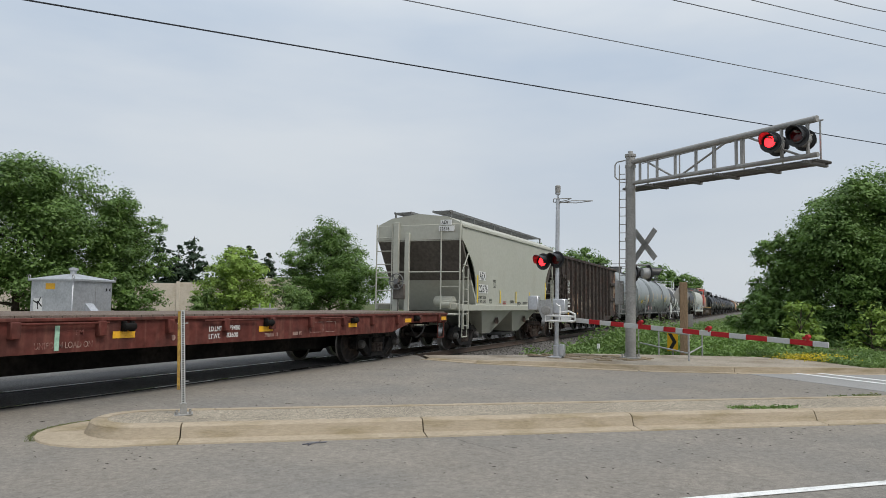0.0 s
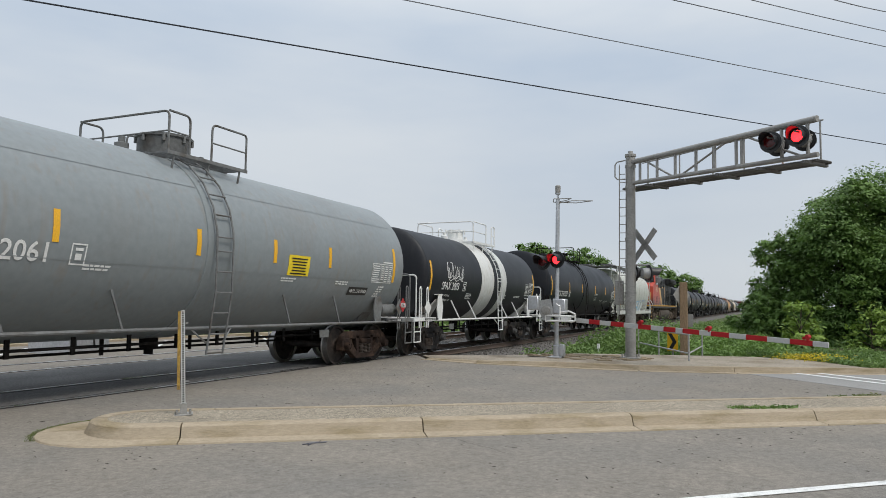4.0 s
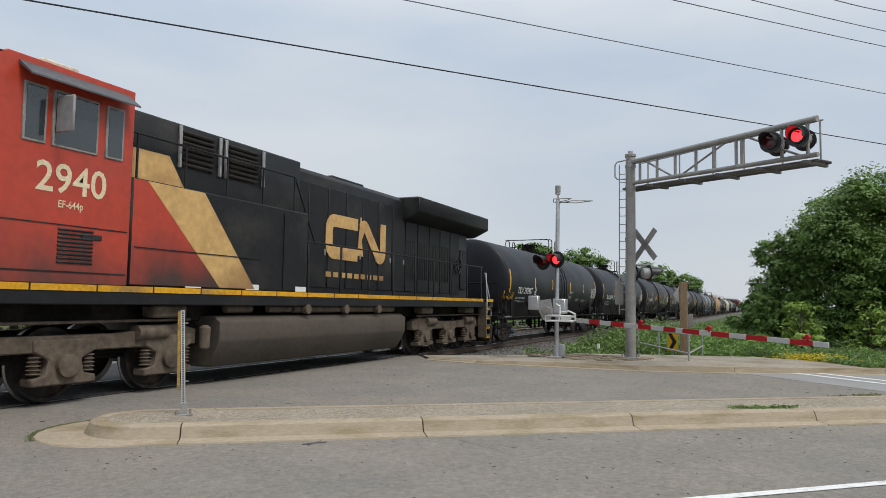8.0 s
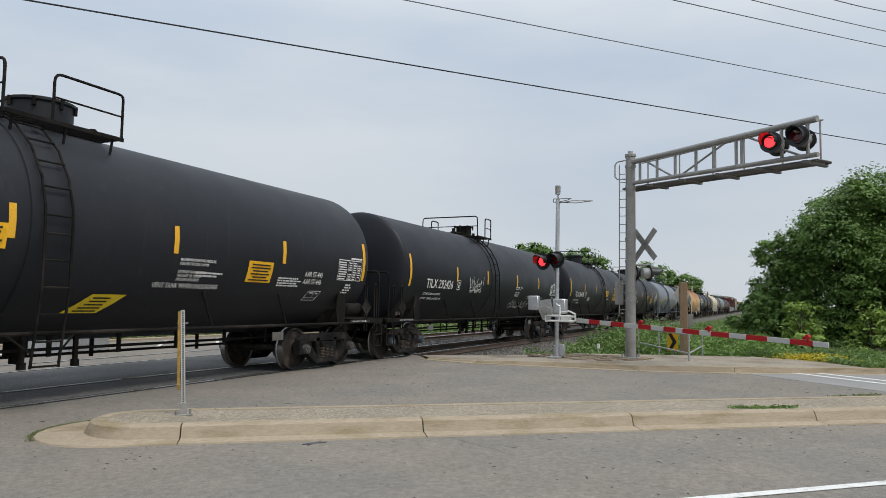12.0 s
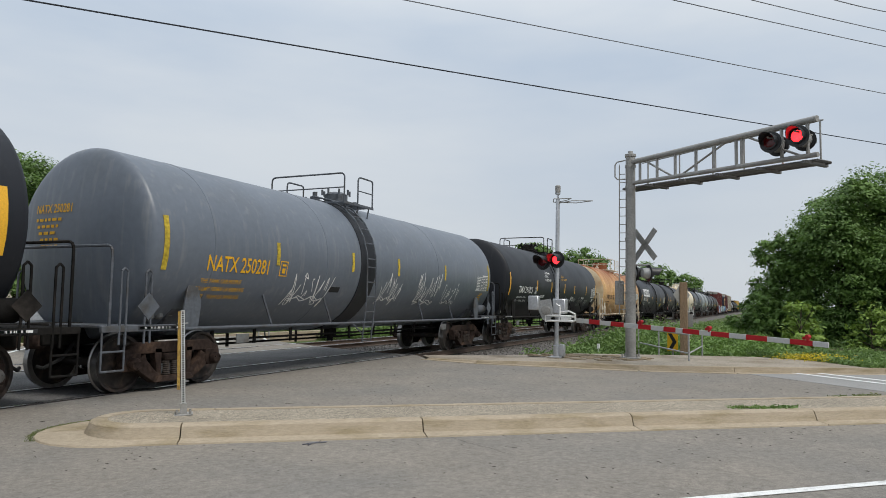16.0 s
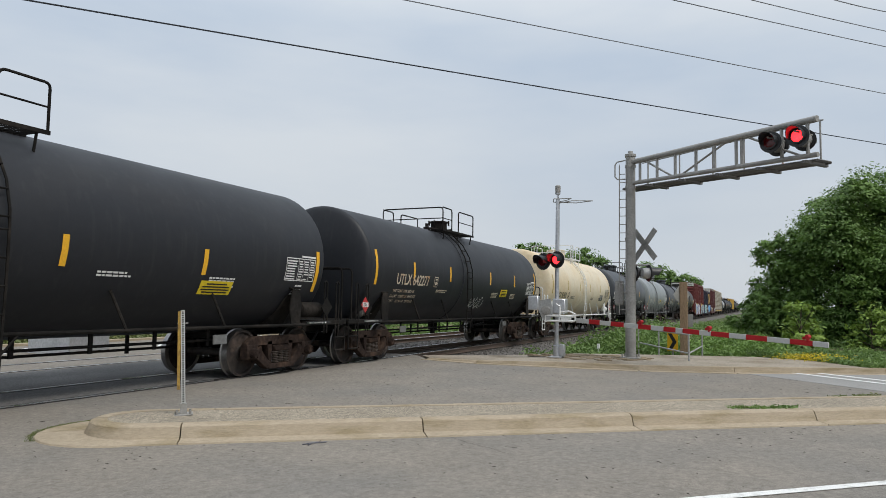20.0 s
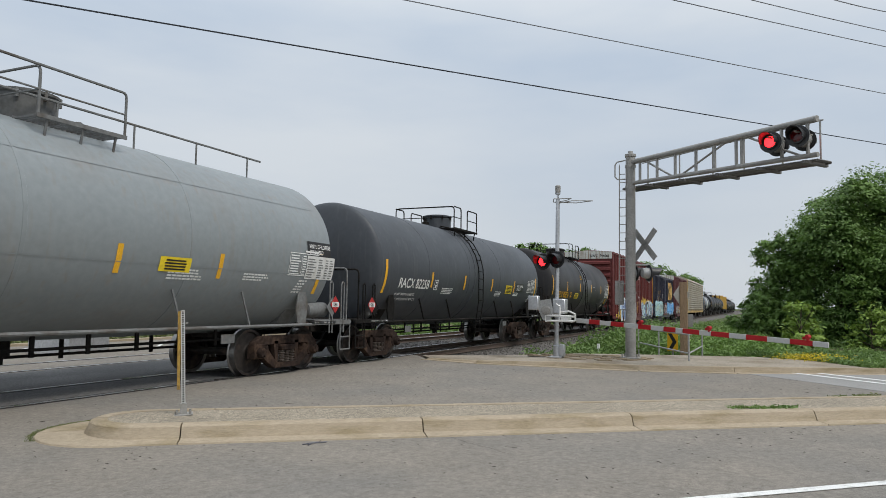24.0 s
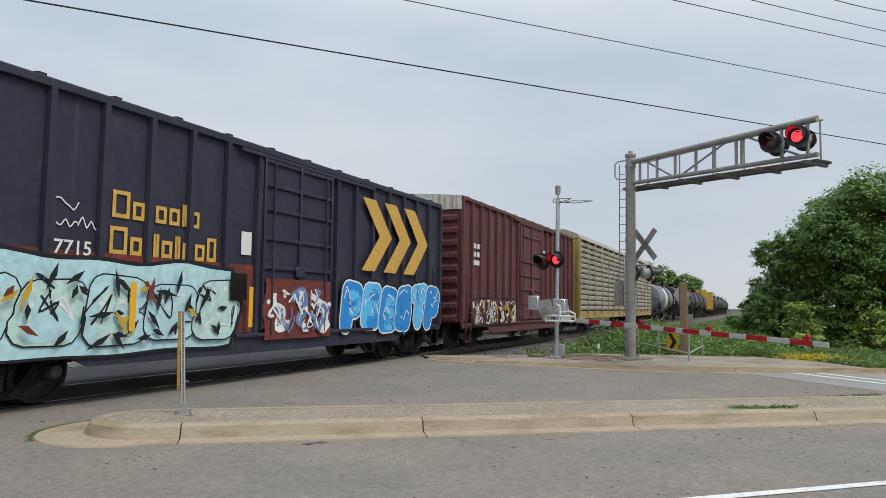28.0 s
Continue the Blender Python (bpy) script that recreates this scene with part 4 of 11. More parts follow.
prism(bm, [(-20, 21.3), (24.8, 20.7), (60, 18.4), (60, 18.8), (24.9, 21.1), (-20, 21.7)], "z", LOW, 0.06)
solid("far_verge_kerb", bm, M_KERB, "pale concrete kerb beyond the tracks", "kerb", kind="structure", smooth=False)

# ---- overhead wires ----
def wire(name, a, b, sag, r, material, label):
    a, b = Vector(a), Vector(b)
    bm = B()
    n = 26
    pts = []
    for i in range(n + 1):
        t = i / n
        q = a.lerp(b, t)
        q.z -= sag * 4 * t * (1 - t)
        pts.append(q)
    pipe(bm, pts, r, 5)
    solid(name, bm, material, label, "cable", "overhead cables", "structure")


WIRES = [((67, 0), (1568, 254), 0.015), ((730, 0), (1568, 164), 0.0125), ((1204, 0), (1568, 80), 0.011), ((1343, 0), (1568, 52), 0.0095), ((1490, 0), (1568, 17), 0.0095)]
HALF = math.tan(radians(64.07) / 2)


def sky_point(px, py, dist):
    """A point at a distance from the eye, on the way through a place in the view."""
    w = VIEW.to_3x3() @ Vector(((px / 784.0 - 1) * HALF, (441.0 - py) / 784.0 * HALF, -1))
    return Vector(EYE) + w.normalized() * dist


for (p0, p1, r), (d0, d1) in zip(WIRES, ((14, 30), (16, 28), (16, 22), (15, 19), (15, 16.5))):
    a, b = sky_point(*p0, d0), sky_point(*p1, d1)
    d = b - a
    wire("overhead_cable", a - d * 0.6, b + d * 0.9, 0.05, r, M_WIRE if r > 0.014 else M_WIRE_PALE, "thin dark overhead utility cable" if r > 0.014 else "thin pale grey overhead utility cable")


# ---- plants ----
def crown_mesh(name, lobes, count, leaf, seed, material):
    """Many small leaves set over and inside a set of lobes (centre, radii)."""
    rs = np.random.RandomState(seed)
    vol = np.array([l[1][0] * l[1][1] * l[1][2] for l in lobes]) ** 0.75
    pick = rs.choice(len(lobes), count, p=vol / vol.sum())
    v = rs.normal(size=(count, 3))
    v /= np.linalg.norm(v, axis=1)[:, None]
    rr = 1.0 - 0.6 * rs.random_sample(count) ** 1.6
    # sprays: leaves gather in flat bunches at the twig ends
    k = max(1, count // 110)
    dirs = rs.normal(size=(k, 3))
    dirs /= np.linalg.norm(dirs, axis=1)[:, None]
    lobe_of = rs.choice(len(lobes), k, p=vol / vol.sum())
    sel = rs.randint(0, k, count)
    use = rs.random_sample(count) < 0.86
    pick[use] = lobe_of[sel][use]
    cen = np.array([l[0] for l in lobes])[pick]
    rad = np.array([l[1] for l in lobes])[pick]
    spray = rs.normal(size=(count, 3)) * np.array((0.2, 0.2, 0.13))
    v[use] = (dirs[sel] + spray)[use]
    reach = (0.55 + 0.58 * rs.random_sample(k))[sel]
    rr[use] = reach[use]
    c = cen + v * rad * rr[:, None]
    nrm = np.array((0.0, 0.0, 1.0)) + rs.normal(size=(count, 3)) * 0.5 + v * 0.4 + spray * 2.2
    nrm /= np.linalg.norm(nrm, axis=1)[:, None]
    a = np.cross(nrm, rs.normal(size=(count, 3)))
    a /= np.maximum(1e-6, np.linalg.norm(a, axis=1))[:, None]
    b = np.cross(nrm, a)
    s = leaf * (0.6 + 0.8 * rs.random_sample(count))[:, None]
    verts = np.stack([c - a * s, c + b * s * 0.45, c + a * s, c - b * s * 0.45], 1).reshape(-1, 3)
    me = bpy.data.meshes.new(name)
    me.vertices.add(count * 4)
    me.vertices.foreach_set("co", verts.ravel())
    me.loops.add(count * 4)
    me.loops.foreach_set("vertex_index", np.arange(count * 4))
    me.polygons.add(count)
    me.polygons.foreach_set("loop_start", np.arange(count) * 4)
    me.update(calc_edges=True)
    me.materials.append(material)
    return me


def tree(name, at, height, spread, label, material, seed, leaves=14000, leaf=0.16, low=0.18, stems=1, cat="tree"):
    """Tapered trunk, limbs and a crown of many small leaves with an uneven outline."""
    rs = random.Random(seed)
    t = thing(name, pose(*at), label, cat)
    lobes = []
    bm = B()
    for s in range(stems):
        ox, oy = rs.uniform(-0.2, 0.2) * (stems > 1) * spread, rs.uniform(-0.2, 0.2) * (stems > 1) * spread
        rod(bm, (ox, oy, 0), (ox * 1.4, oy * 1.4, height * 0.5), height * 0.022, 9, height * 0.013)
        rod(bm, (ox * 1.4, oy * 1.4, height * 0.5), (ox * 1.5, oy * 1.6, height * 0.82), height * 0.013, 7, height * 0.004)
    part("trunk", bm, M_BARK, t)
    bm = B()
    n = 13
    for i in range(n):
        a = i * 2.4 + rs.uniform(-0.4, 0.4)
        f = i / (n - 1)
        z0 = height * (low + 0.1 + 0.45 * f)
        out = spread * (0.66 - 0.28 * f ** 2) * rs.uniform(0.75, 1.15)
        z1 = height * (low + 0.12 + (0.78 - low) * f) * rs.uniform(0.95, 1.06)
        tip = (math.cos(a) * out, math.sin(a) * out, z1)
        rod(bm, (0, 0, min(z0, z1)), tip, height * 0.009, 6, height * 0.003)
        r = spread * rs.uniform(0.3, 0.48)
        lobes.append((tip, (r, r, r * rs.uniform(0.6, 0.95))))
    lobes.append(((0, 0, height * 0.86), (spread * 0.36, spread * 0.36, height * 0.13)))
    lobes.append(((0, 0, height * 0.55), (spread * 0.6, spread * 0.6, height * 0.28)))
    part("branchwork", bm, M_BARK, t)
    part("crown", crown_mesh("crown", lobes, leaves, leaf, seed, material), None, t, "uneven crown of small green leaves")
    return t


def conifer(at, height, spread, seed, label):
    rs = random.Random(seed)
    t = thing("conifer", pose(*at), label, "tree")
    bm = B()
    rod(bm, (0, 0, 0), (0, 0, height * 0.95), height * 0.018, 8, height * 0.004)
    part("trunk", bm, M_BARK, t)
    lobes = []
    for k in range(26):
        f = k / 25
        z = height * (0.12 + 0.84 * f)
        r = spread * (1 - f) ** 0.8 + 0.15
        a = k * 2.4
        lobes.append(((math.cos(a) * r * 0.6, math.sin(a) * r * 0.6, z), (r * 0.62, r * 0.62, height * 0.045)))
    part("crown", crown_mesh("crown", lobes, 7000, 0.3, seed, LEAF_DARK), None, t, "dark needled crown")
    return t


tree("maple_tree", (20.6, 29.6, LOW), 8.1, 4.3, "large leafy green maple tree beyond the tracks", LEAF_MAPLE, 11, 90000, 0.078, 0.06)
tree("maple_tree", (24.0, 27.2, LOW), 7.0, 2.3, "leafy green maple tree with a narrow top", LEAF_MAPLE, 12, 42000, 0.074, 0.06)
tree("maple_tree", (14.5, 31.0, LOW), 8.4, 3.6, "leafy green tree at the edge of the yard", LEAF_MAPLE, 13, 26600, 0.102, 0.08)
tree("young_tree", (42.2, 27.6, LOW), 7.3, 3.7, "dense green tree beside the railway", LEAF_MAPLE, 14, 60000, 0.085, 0.02)
tree("bright_shrub", (32.3, 27.4, LOW), 4.5, 2.3, "bright yellow-green young tree beyond the tracks", LEAF_BRIGHT, 15, 24700, 0.082, 0.02)
tree("bright_shrub", (30.6, 27.9, LOW), 2.3, 1.3, "low yellow-green shrub beyond the tracks", LEAF_WEED, 16, 8400, 0.075, 0.0)
tree("bright_shrub", (35.8, 26.6, LOW), 3.2, 1.9, "low green shrub beyond the tracks", LEAF_WEED, 17, 9800, 0.075, 0.0)
for k, (x, y, h) in enumerate(((66.0, 68.5, 10.8), (68.8, 65.5, 10.6), (71.8, 62.4, 9.2), (73.4, 60.5, 9.5), (75.0, 58.6, 8.6), (67.6, 66.8, 9.3), (63.0, 70.0, 9.8), (78, 56, 8.0))):
    conifer((x, y, LOW), h, 3.3, 30 + k, "tall dark green conifer behind the wall")
tree("roadside_tree", (33.2, -3.25, LOW), 7.0, 2.45, "dense dark green roadside tree", LEAF_RIGHT, 21, 80000, 0.07, 0.02, 2)
tree("roadside_tree", (34.0, -6.0, LOW), 8.2, 3.2, "dense dark green roadside tree", LEAF_RIGHT, 22, 80000, 0.072, 0.02, 2)
tree("roadside_tree", (33.6, -1.2, LOW), 5.2, 1.6, "smaller dark green roadside tree", LEAF_RIGHT, 23, 40000, 0.07, 0.02)
tree("roadside_tree", (31.5, -8.6, LOW), 8.0, 3.2, "dense dark green roadside tree", LEAF_RIGHT, 24, 50000, 0.08, 0.02)
tree("roadside_bush", (33.0, 0.0, LOW), 2.6, 1.3, "dark green bush at the foot of the trees", LEAF_RIGHT, 25, 13300, 0.075, 0.0)
tree("roadside_bush", (32.6, -1.9, LOW), 1.8, 1.4, "dark green bush at the foot of the trees", LEAF_RIGHT, 28, 13300, 0.075, 0.0)
tree("roadside_bush", (32.6, -4.2, LOW), 1.9, 1.6, "dark green bush at the foot of the trees", LEAF_RIGHT, 29, 15200, 0.075, 0.0)
tree("sapling", (27.6, -1.25, LOW), 2.25, 0.78, "young bright green sapling at the edge of the weeds", LEAF_BRIGHT, 26, 2600, 0.082, 0.05)
tree("sapling", (29.5, -3.6, LOW), 2.3, 0.8, "young bright green sapling at the edge of the weeds", LEAF_BRIGHT, 27, 2200, 0.082, 0.05)
for k, (x, y, h, sp) in enumerate(((150, 22, 10.5, 7), (165, 17, 9.0, 6), (140, 32, 12.5, 6), (128, 38, 14.0, 5), (150, 40, 12, 7))):
    tree("distant_tree", (x, y, LOW), h, sp, "distant dark green tree beyond the train", LEAF_RIGHT, 40 + k, 16000, 0.3, 0.05)


def weeds(name, count, place, material, label, leaf, seed, tall):
    """Low plants: bunches of small upright leaves, with a height that varies from place to place."""
    rs = np.random.RandomState(seed)
    base = np.array([place(rs) for _ in range(count)])
    h = tall * (0.35 + 0.65 * rs.random_sample(count)) * (0.6 + 0.4 * np.sin(base[:, 0] * 1.7) * np.cos(base[:, 1] * 2.3))
    f = rs.random_sample(count) ** 0.7
    c = base.copy()
    c[:, 2] += h * f
    a = rs.normal(size=(count, 3))
    a[:, 2] = np.abs(a[:, 2]) * 0.8
    a /= np.linalg.norm(a, axis=1)[:, None]
    b = np.cross(a, rs.normal(size=(count, 3)))
    b /= np.linalg.norm(b, axis=1)[:, None]
    s = leaf * (0.6 + 0.8 * rs.random_sample(count))[:, None]
    verts = np.stack([c - a * s, c + b * s * 0.4, c + a * s, c - b * s * 0.4], 1).reshape(-1, 3)
    me = bpy.data.meshes.new(name)
    me.vertices.add(count * 4)
    me.vertices.foreach_set("co", verts.ravel())
    me.loops.add(count * 4)
    me.loops.foreach_set("vertex_index", np.arange(count * 4))
    me.polygons.add(count)
    me.polygons.foreach_set("loop_start", np.arange(count) * 4)
    me.update(calc_edges=True)
    me.materials.append(material)
    return tagged(new(name, me), label, "plants", kind="stuff")


def near_bank(rs):
    x = 24.5 + rs.random_sample() ** 1.3 * 60
    return (x, rs.uniform(-2.5 - 0.02 * x, 6.0 - 0.008 * x), LOW)


weeds("weeds", 42000, near_bank, LEAF_WEED, "tangle of green weeds along the track", 0.075, 51, 1.05)
weeds("weeds", 9000, lambda rs: (rs.uniform(21.5, 26.5), rs.uniform(3.9, 6.2), LOW + 0.1), LEAF_WEED, "tuft of weeds by the ballast", 0.06, 52, 0.5)
bm = B()
prism(bm, [(19.2, -2.4), (20.9, -0.9), (22.3, -0.35), (26.5, -0.2), (31, -3.0), (58, -40), (55.8, -50.2)], "z", LOW - 0.02, 0.03)
solid("verge", bm, M_GRASS_GROUND, "grassy verge behind the kerb", "verge", kind="structure", smooth=False)


def verge_spot(rs):
    a, b = 15 * rs.random_sample() ** 1.3, 6.0 * rs.random_sample() ** 1.2
    return (19.45 + 0.605 * a + 0.796 * b, -2.45 - 0.796 * a + 0.605 * b * 0.8, 0.04)


weeds("verge_grass", 46000, verge_spot, LEAF_WEED, "ragged green grass verge behind the kerb", 0.05, 53, 0.24)
weeds("yellow_flowers", 1500, lambda rs: (rs.uniform(20.8, 22.8), -1.25 + rs.normal(0, 0.4), 0.1), LEAF_FLOWER, "patch of small yellow flowers in the verge", 0.026, 54, 0.26)
weeds("verge_grass", 16000, lambda rs: (rs.uniform(19.5, 25), rs.uniform(0.5, 5.0), LOW + 0.1), GRASS_DRY, "thin dry grass by the pavement", 0.05, 55, 0.3)
weeds("verge_grass", 30000, lambda rs: (rs.uniform(5, 60), 21.5 + 9 * rs.random_sample() ** 1.5, LOW), GRASS_DRY, "grass strip beyond the tracks", 0.1, 56, 0.75)
weeds("far_weeds", 30000, lambda rs: (30 + 150 * rs.random_sample() ** 1.5, 17.8 + 7 * rs.random_sample() ** 1.5, LOW), LEAF_WEED, "weeds along the far side of the tracks", 0.14, 57, 1.3)
weeds("kerb_weeds", 420, lambda rs: (lambda k: (10.22 + 0.43 * k + rs.normal(0, 0.05), 0.37 - 0.75 * k + rs.normal(0, 0.05), 0.14))(rs.random_sample()), LEAF_WEED, "thin grass growing along the top of the kerb", 0.026, 58, 0.1)
weeds("kerb_weeds", 420, lambda rs: (10.66 + rs.normal(0, 0.07), -0.5 + rs.normal(0, 0.12), -0.01), LEAF_LUSH, "small clump of weeds at the foot of the kerb", 0.024, 63, 0.1)
weeds("kerb_weeds", 300, lambda rs: (lambda k: (12.3 + 0.7 * k + rs.normal(0, 0.06), -0.95 - 0.75 * k + rs.normal(0, 0.06), 0.12))(rs.random_sample()), GRASS_DRY, "thin grass in a joint of the median", 0.024, 64, 0.09)
weeds("kerb_weeds", 700, lambda rs: (lambda a: un(U0 + (RAD + 0.58) * math.cos(a) + rs.normal(0, 0.022), NC + (RAD + 0.5) * math.sin(a) + rs.normal(0, 0.022), -0.01))(math.radians(rs.uniform(128, 205))), GRASS_DRY, "thin line of moss and weeds round the nose of the median", 0.011, 59, 0.025)

weeds("weeds", 16000, lambda rs: (rs.uniform(20.5, 34), rs.uniform(4.2, 6.7), LOW + 0.05), LEAF_WEED, "tall weeds along the ballast shoulder", 0.06, 60, 0.75)

weeds("weeds", 26000, lambda rs: (rs.uniform(24.2, 46), rs.uniform(3.0, 6.2), LOW), LEAF_WEED, "lush tall weeds beside the ballast", 0.075, 61, 1.5)
weeds("weeds", 24000, lambda rs: (25.9 + 11 * rs.random_sample() ** 1.4, rs.uniform(-2.0, 4.4), LOW + 0.05), LEAF_LUSH, "lush bright weeds behind the pavement", 0.07, 62, 1.15)
# ---- the train ----
SPEED = 14.9                    # metres a second, towards -x
ROLLING = []                    # (thing, place of its middle at 0 s)
WHEELS = []                     # (wheelset, radius, place of its axle at 0 s, local pose)


def tank_paint(name, col, rough=0.42, stain=None, streak=None, stain_at=(0.55, 0.8), streak_at=(0.55, 0.8), amount=0.05, stain_scale=0.7):
    return surface(name, col, rough, grain=9, amount=amount, stain=stain, stain_scale=stain_scale, stain_at=stain_at, streak=streak, streak_at=streak_at, bump=0.05, bump_scale=6)


P_BLACK = tank_paint("tank_black", (0.014, 0.0155, 0.02), 0.5, stain=(0.022, 0.022, 0.024), streak=(0.03, 0.03, 0.031), streak_at=(0.6, 0.9))
P_BLACK2 = tank_paint("tank_black_dusty", (0.019, 0.0205, 0.0245), 0.5, amount=0.05, stain=(0.025, 0.025, 0.027), streak=(0.03, 0.031, 0.033))
P_SLATE = tank_paint("tank_slate", (0.062, 0.068, 0.077), 0.5, stain=(0.05, 0.052, 0.056), streak=(0.095, 0.1, 0.105), streak_at=(0.55, 0.85))
P_SLATE2 = tank_paint("tank_blue_grey", (0.112, 0.13, 0.157), 0.4, amount=0.05, stain=(0.1, 0.112, 0.128), streak=(0.17, 0.18, 0.19))
P_GREY = tank_paint("tank_light_grey", (0.215, 0.238, 0.245), 0.45, stain=(0.2, 0.205, 0.2), streak=(0.21, 0.2, 0.185))
P_BROWN = tank_paint("tank_brown_black", (0.027, 0.0265, 0.029), 0.5, stain=(0.042, 0.037, 0.033), streak=(0.046, 0.041, 0.037), stain_at=(0.4, 0.75))
P_BROWN_NEW = tank_paint("tank_touched_up_grey", (0.031, 0.032, 0.034), 0.42, amount=0.03)
P_CREAM = tank_paint("tank_cream", (0.66, 0.58, 0.44), 0.5, stain=(0.6, 0.44, 0.23), streak=(0.62, 0.5, 0.32), stain_at=(0.45, 0.8))
P_ORANGE = surface("tank_rusty_tan", (0.68, 0.43, 0.22), 0.65, grain=9, amount=0.1, stain=(0.58, 0.3, 0.11), stain_scale=0.6, stain_at=(0.45, 0.75), streak=(0.48, 0.24, 0.09), streak_at=(0.52, 0.72), bump=0.05, bump_scale=6, crown=(3.75, 5.0, (0.24, 0.085, 0.035)))
P_HEAD_TAN = tank_paint("tank_head_tan", (0.56, 0.45, 0.3), 0.6, stain=(0.42, 0.25, 0.12), streak=(0.5, 0.36, 0.2), stain_at=(0.5, 0.72))
M_FADED_Y = surface("faded_yellow_reflector", (0.55, 0.4, 0.04), 0.55, grain=20, amount=0.25, bump=0.02)
M_FADED = surface("faded_reflector", (0.62, 0.36, 0.08), 0.6, grain=20, amount=0.2, bump=0.02)
P_WHITE_BAND = tank_paint("tank_white_band", (0.62, 0.62, 0.6), 0.5, stain=(0.5, 0.48, 0.44), streak=(0.45, 0.42, 0.36))
M_UNDER = surface("under_frame_black", (0.014, 0.013, 0.012), 0.9, grain=12, amount=0.25, stain=(0.034, 0.029, 0.025), bump=0.25)
M_TRUCK_BROWN = surface("truck_rusty_brown", (0.042, 0.029, 0.024), 0.85, grain=14, amount=0.3, stain=(0.085, 0.054, 0.038), stain_scale=3.0, bump=0.3)
M_TRUCK_DARK = surface("truck_dark", (0.022, 0.021, 0.021), 0.8, grain=14, amount=0.3, stain=(0.055, 0.046, 0.039), stain_scale=3.0, bump=0.3)
M_WHEEL = surface("wheel_plate", (0.038, 0.031, 0.027), 0.75, 0.3, grain=10, amount=0.3, stain=(0.1, 0.07, 0.055), stain_scale=4.0, bump=0.15)
M_TREAD = surface("wheel_tread", (0.34, 0.33, 0.32), 0.34, 1.0, grain=20, amount=0.1, bump=0.03)
M_CAP_BLUE = surface("bearing_cap_blue", (0.1, 0.12, 0.14), 0.6, 0.2, grain=14, amount=0.2, bump=0.1)
M_CAP_GREY = surface("bearing_cap_grey", (0.11, 0.105, 0.1), 0.6, 0.3, grain=14, amount=0.2, bump=0.1)
M_SPRING = surface("spring_steel", (0.15, 0.12, 0.1), 0.7, 0.4, grain=14, amount=0.3, bump=0.2)
M_PLACARD = surface("placard_red", (0.4, 0.03, 0.03), 0.5, grain=20, amount=0.1, bump=0.02)
M_PANEL_YELLOW = surface("panel_yellow", (0.8, 0.6, 0.03), 0.5, grain=20, amount=0.08, bump=0.02)
M_PANEL_ORANGE = surface("panel_orange", (0.84, 0.45, 0.02), 0.5, grain=20, amount=0.08, bump=0.02)
M_CREAM_STEEL = surface("cream_steel", (0.62, 0.54, 0.42), 0.55, grain=14, amount=0.12, stain=(0.4, 0.24, 0.12), stain_scale=3.0, bump=0.08)
M_SLATE_STEEL = surface("slate_steel", (0.1, 0.11, 0.125), 0.55, grain=14, amount=0.14, stain=(0.07, 0.065, 0.06), stain_scale=3.0, bump=0.08)
M_GREY_STEEL = surface("grey_steel", (0.17, 0.174, 0.172), 0.55, grain=14, amount=0.14, stain=(0.1, 0.088, 0.075), stain_scale=3.0, bump=0.08)
M_BONNET = surface("bonnet_dull_steel", (0.12, 0.122, 0.12), 0.6, 0.2, grain=14, amount=0.16, stain=(0.075, 0.065, 0.055), stain_scale=3.0, bump=0.08)
M_HOSE = surface("black_hose", (0.02, 0.02, 0.02), 0.7, bump=0)


def wheel_mesh(rad):
    bm = B()
    k = rad / 0.457
    for s in (-1, 1):
        prof = [(-0.83, 0.07), (-0.83, 0.15), (-0.80, 0.165), (-0.775, 0.22), (-0.785, 0.385), (-0.82, 0.405), (-0.825, 0.45), (-0.70, 0.46), (-0.69, 0.482), (-0.676, 0.484),
                (-0.672, 0.40), (-0.71, 0.38), (-0.72, 0.2), (-0.67, 0.16), (-0.67, 0.07)]
        lathe(bm, [(-a * s * -1 if s > 0 else a, r * k) for a, r in prof] if s < 0 else [(-a, r * k) for a, r in prof], 36, "y")
    rod(bm, (0, -1.0, 0), (0, 1.0, 0), 0.075, 12)
    me = link_mesh(bm, "wheelset", True, (M_WHEEL, M_TREAD))
    for q in me.polygons:
        c = q.center
        if math.hypot(c.x, c.z) > 0.43 * k:
            q.material_index = 1
    return me


WHEEL_36 = wheel_mesh(0.457)
WHEEL_42 = wheel_mesh(0.533)


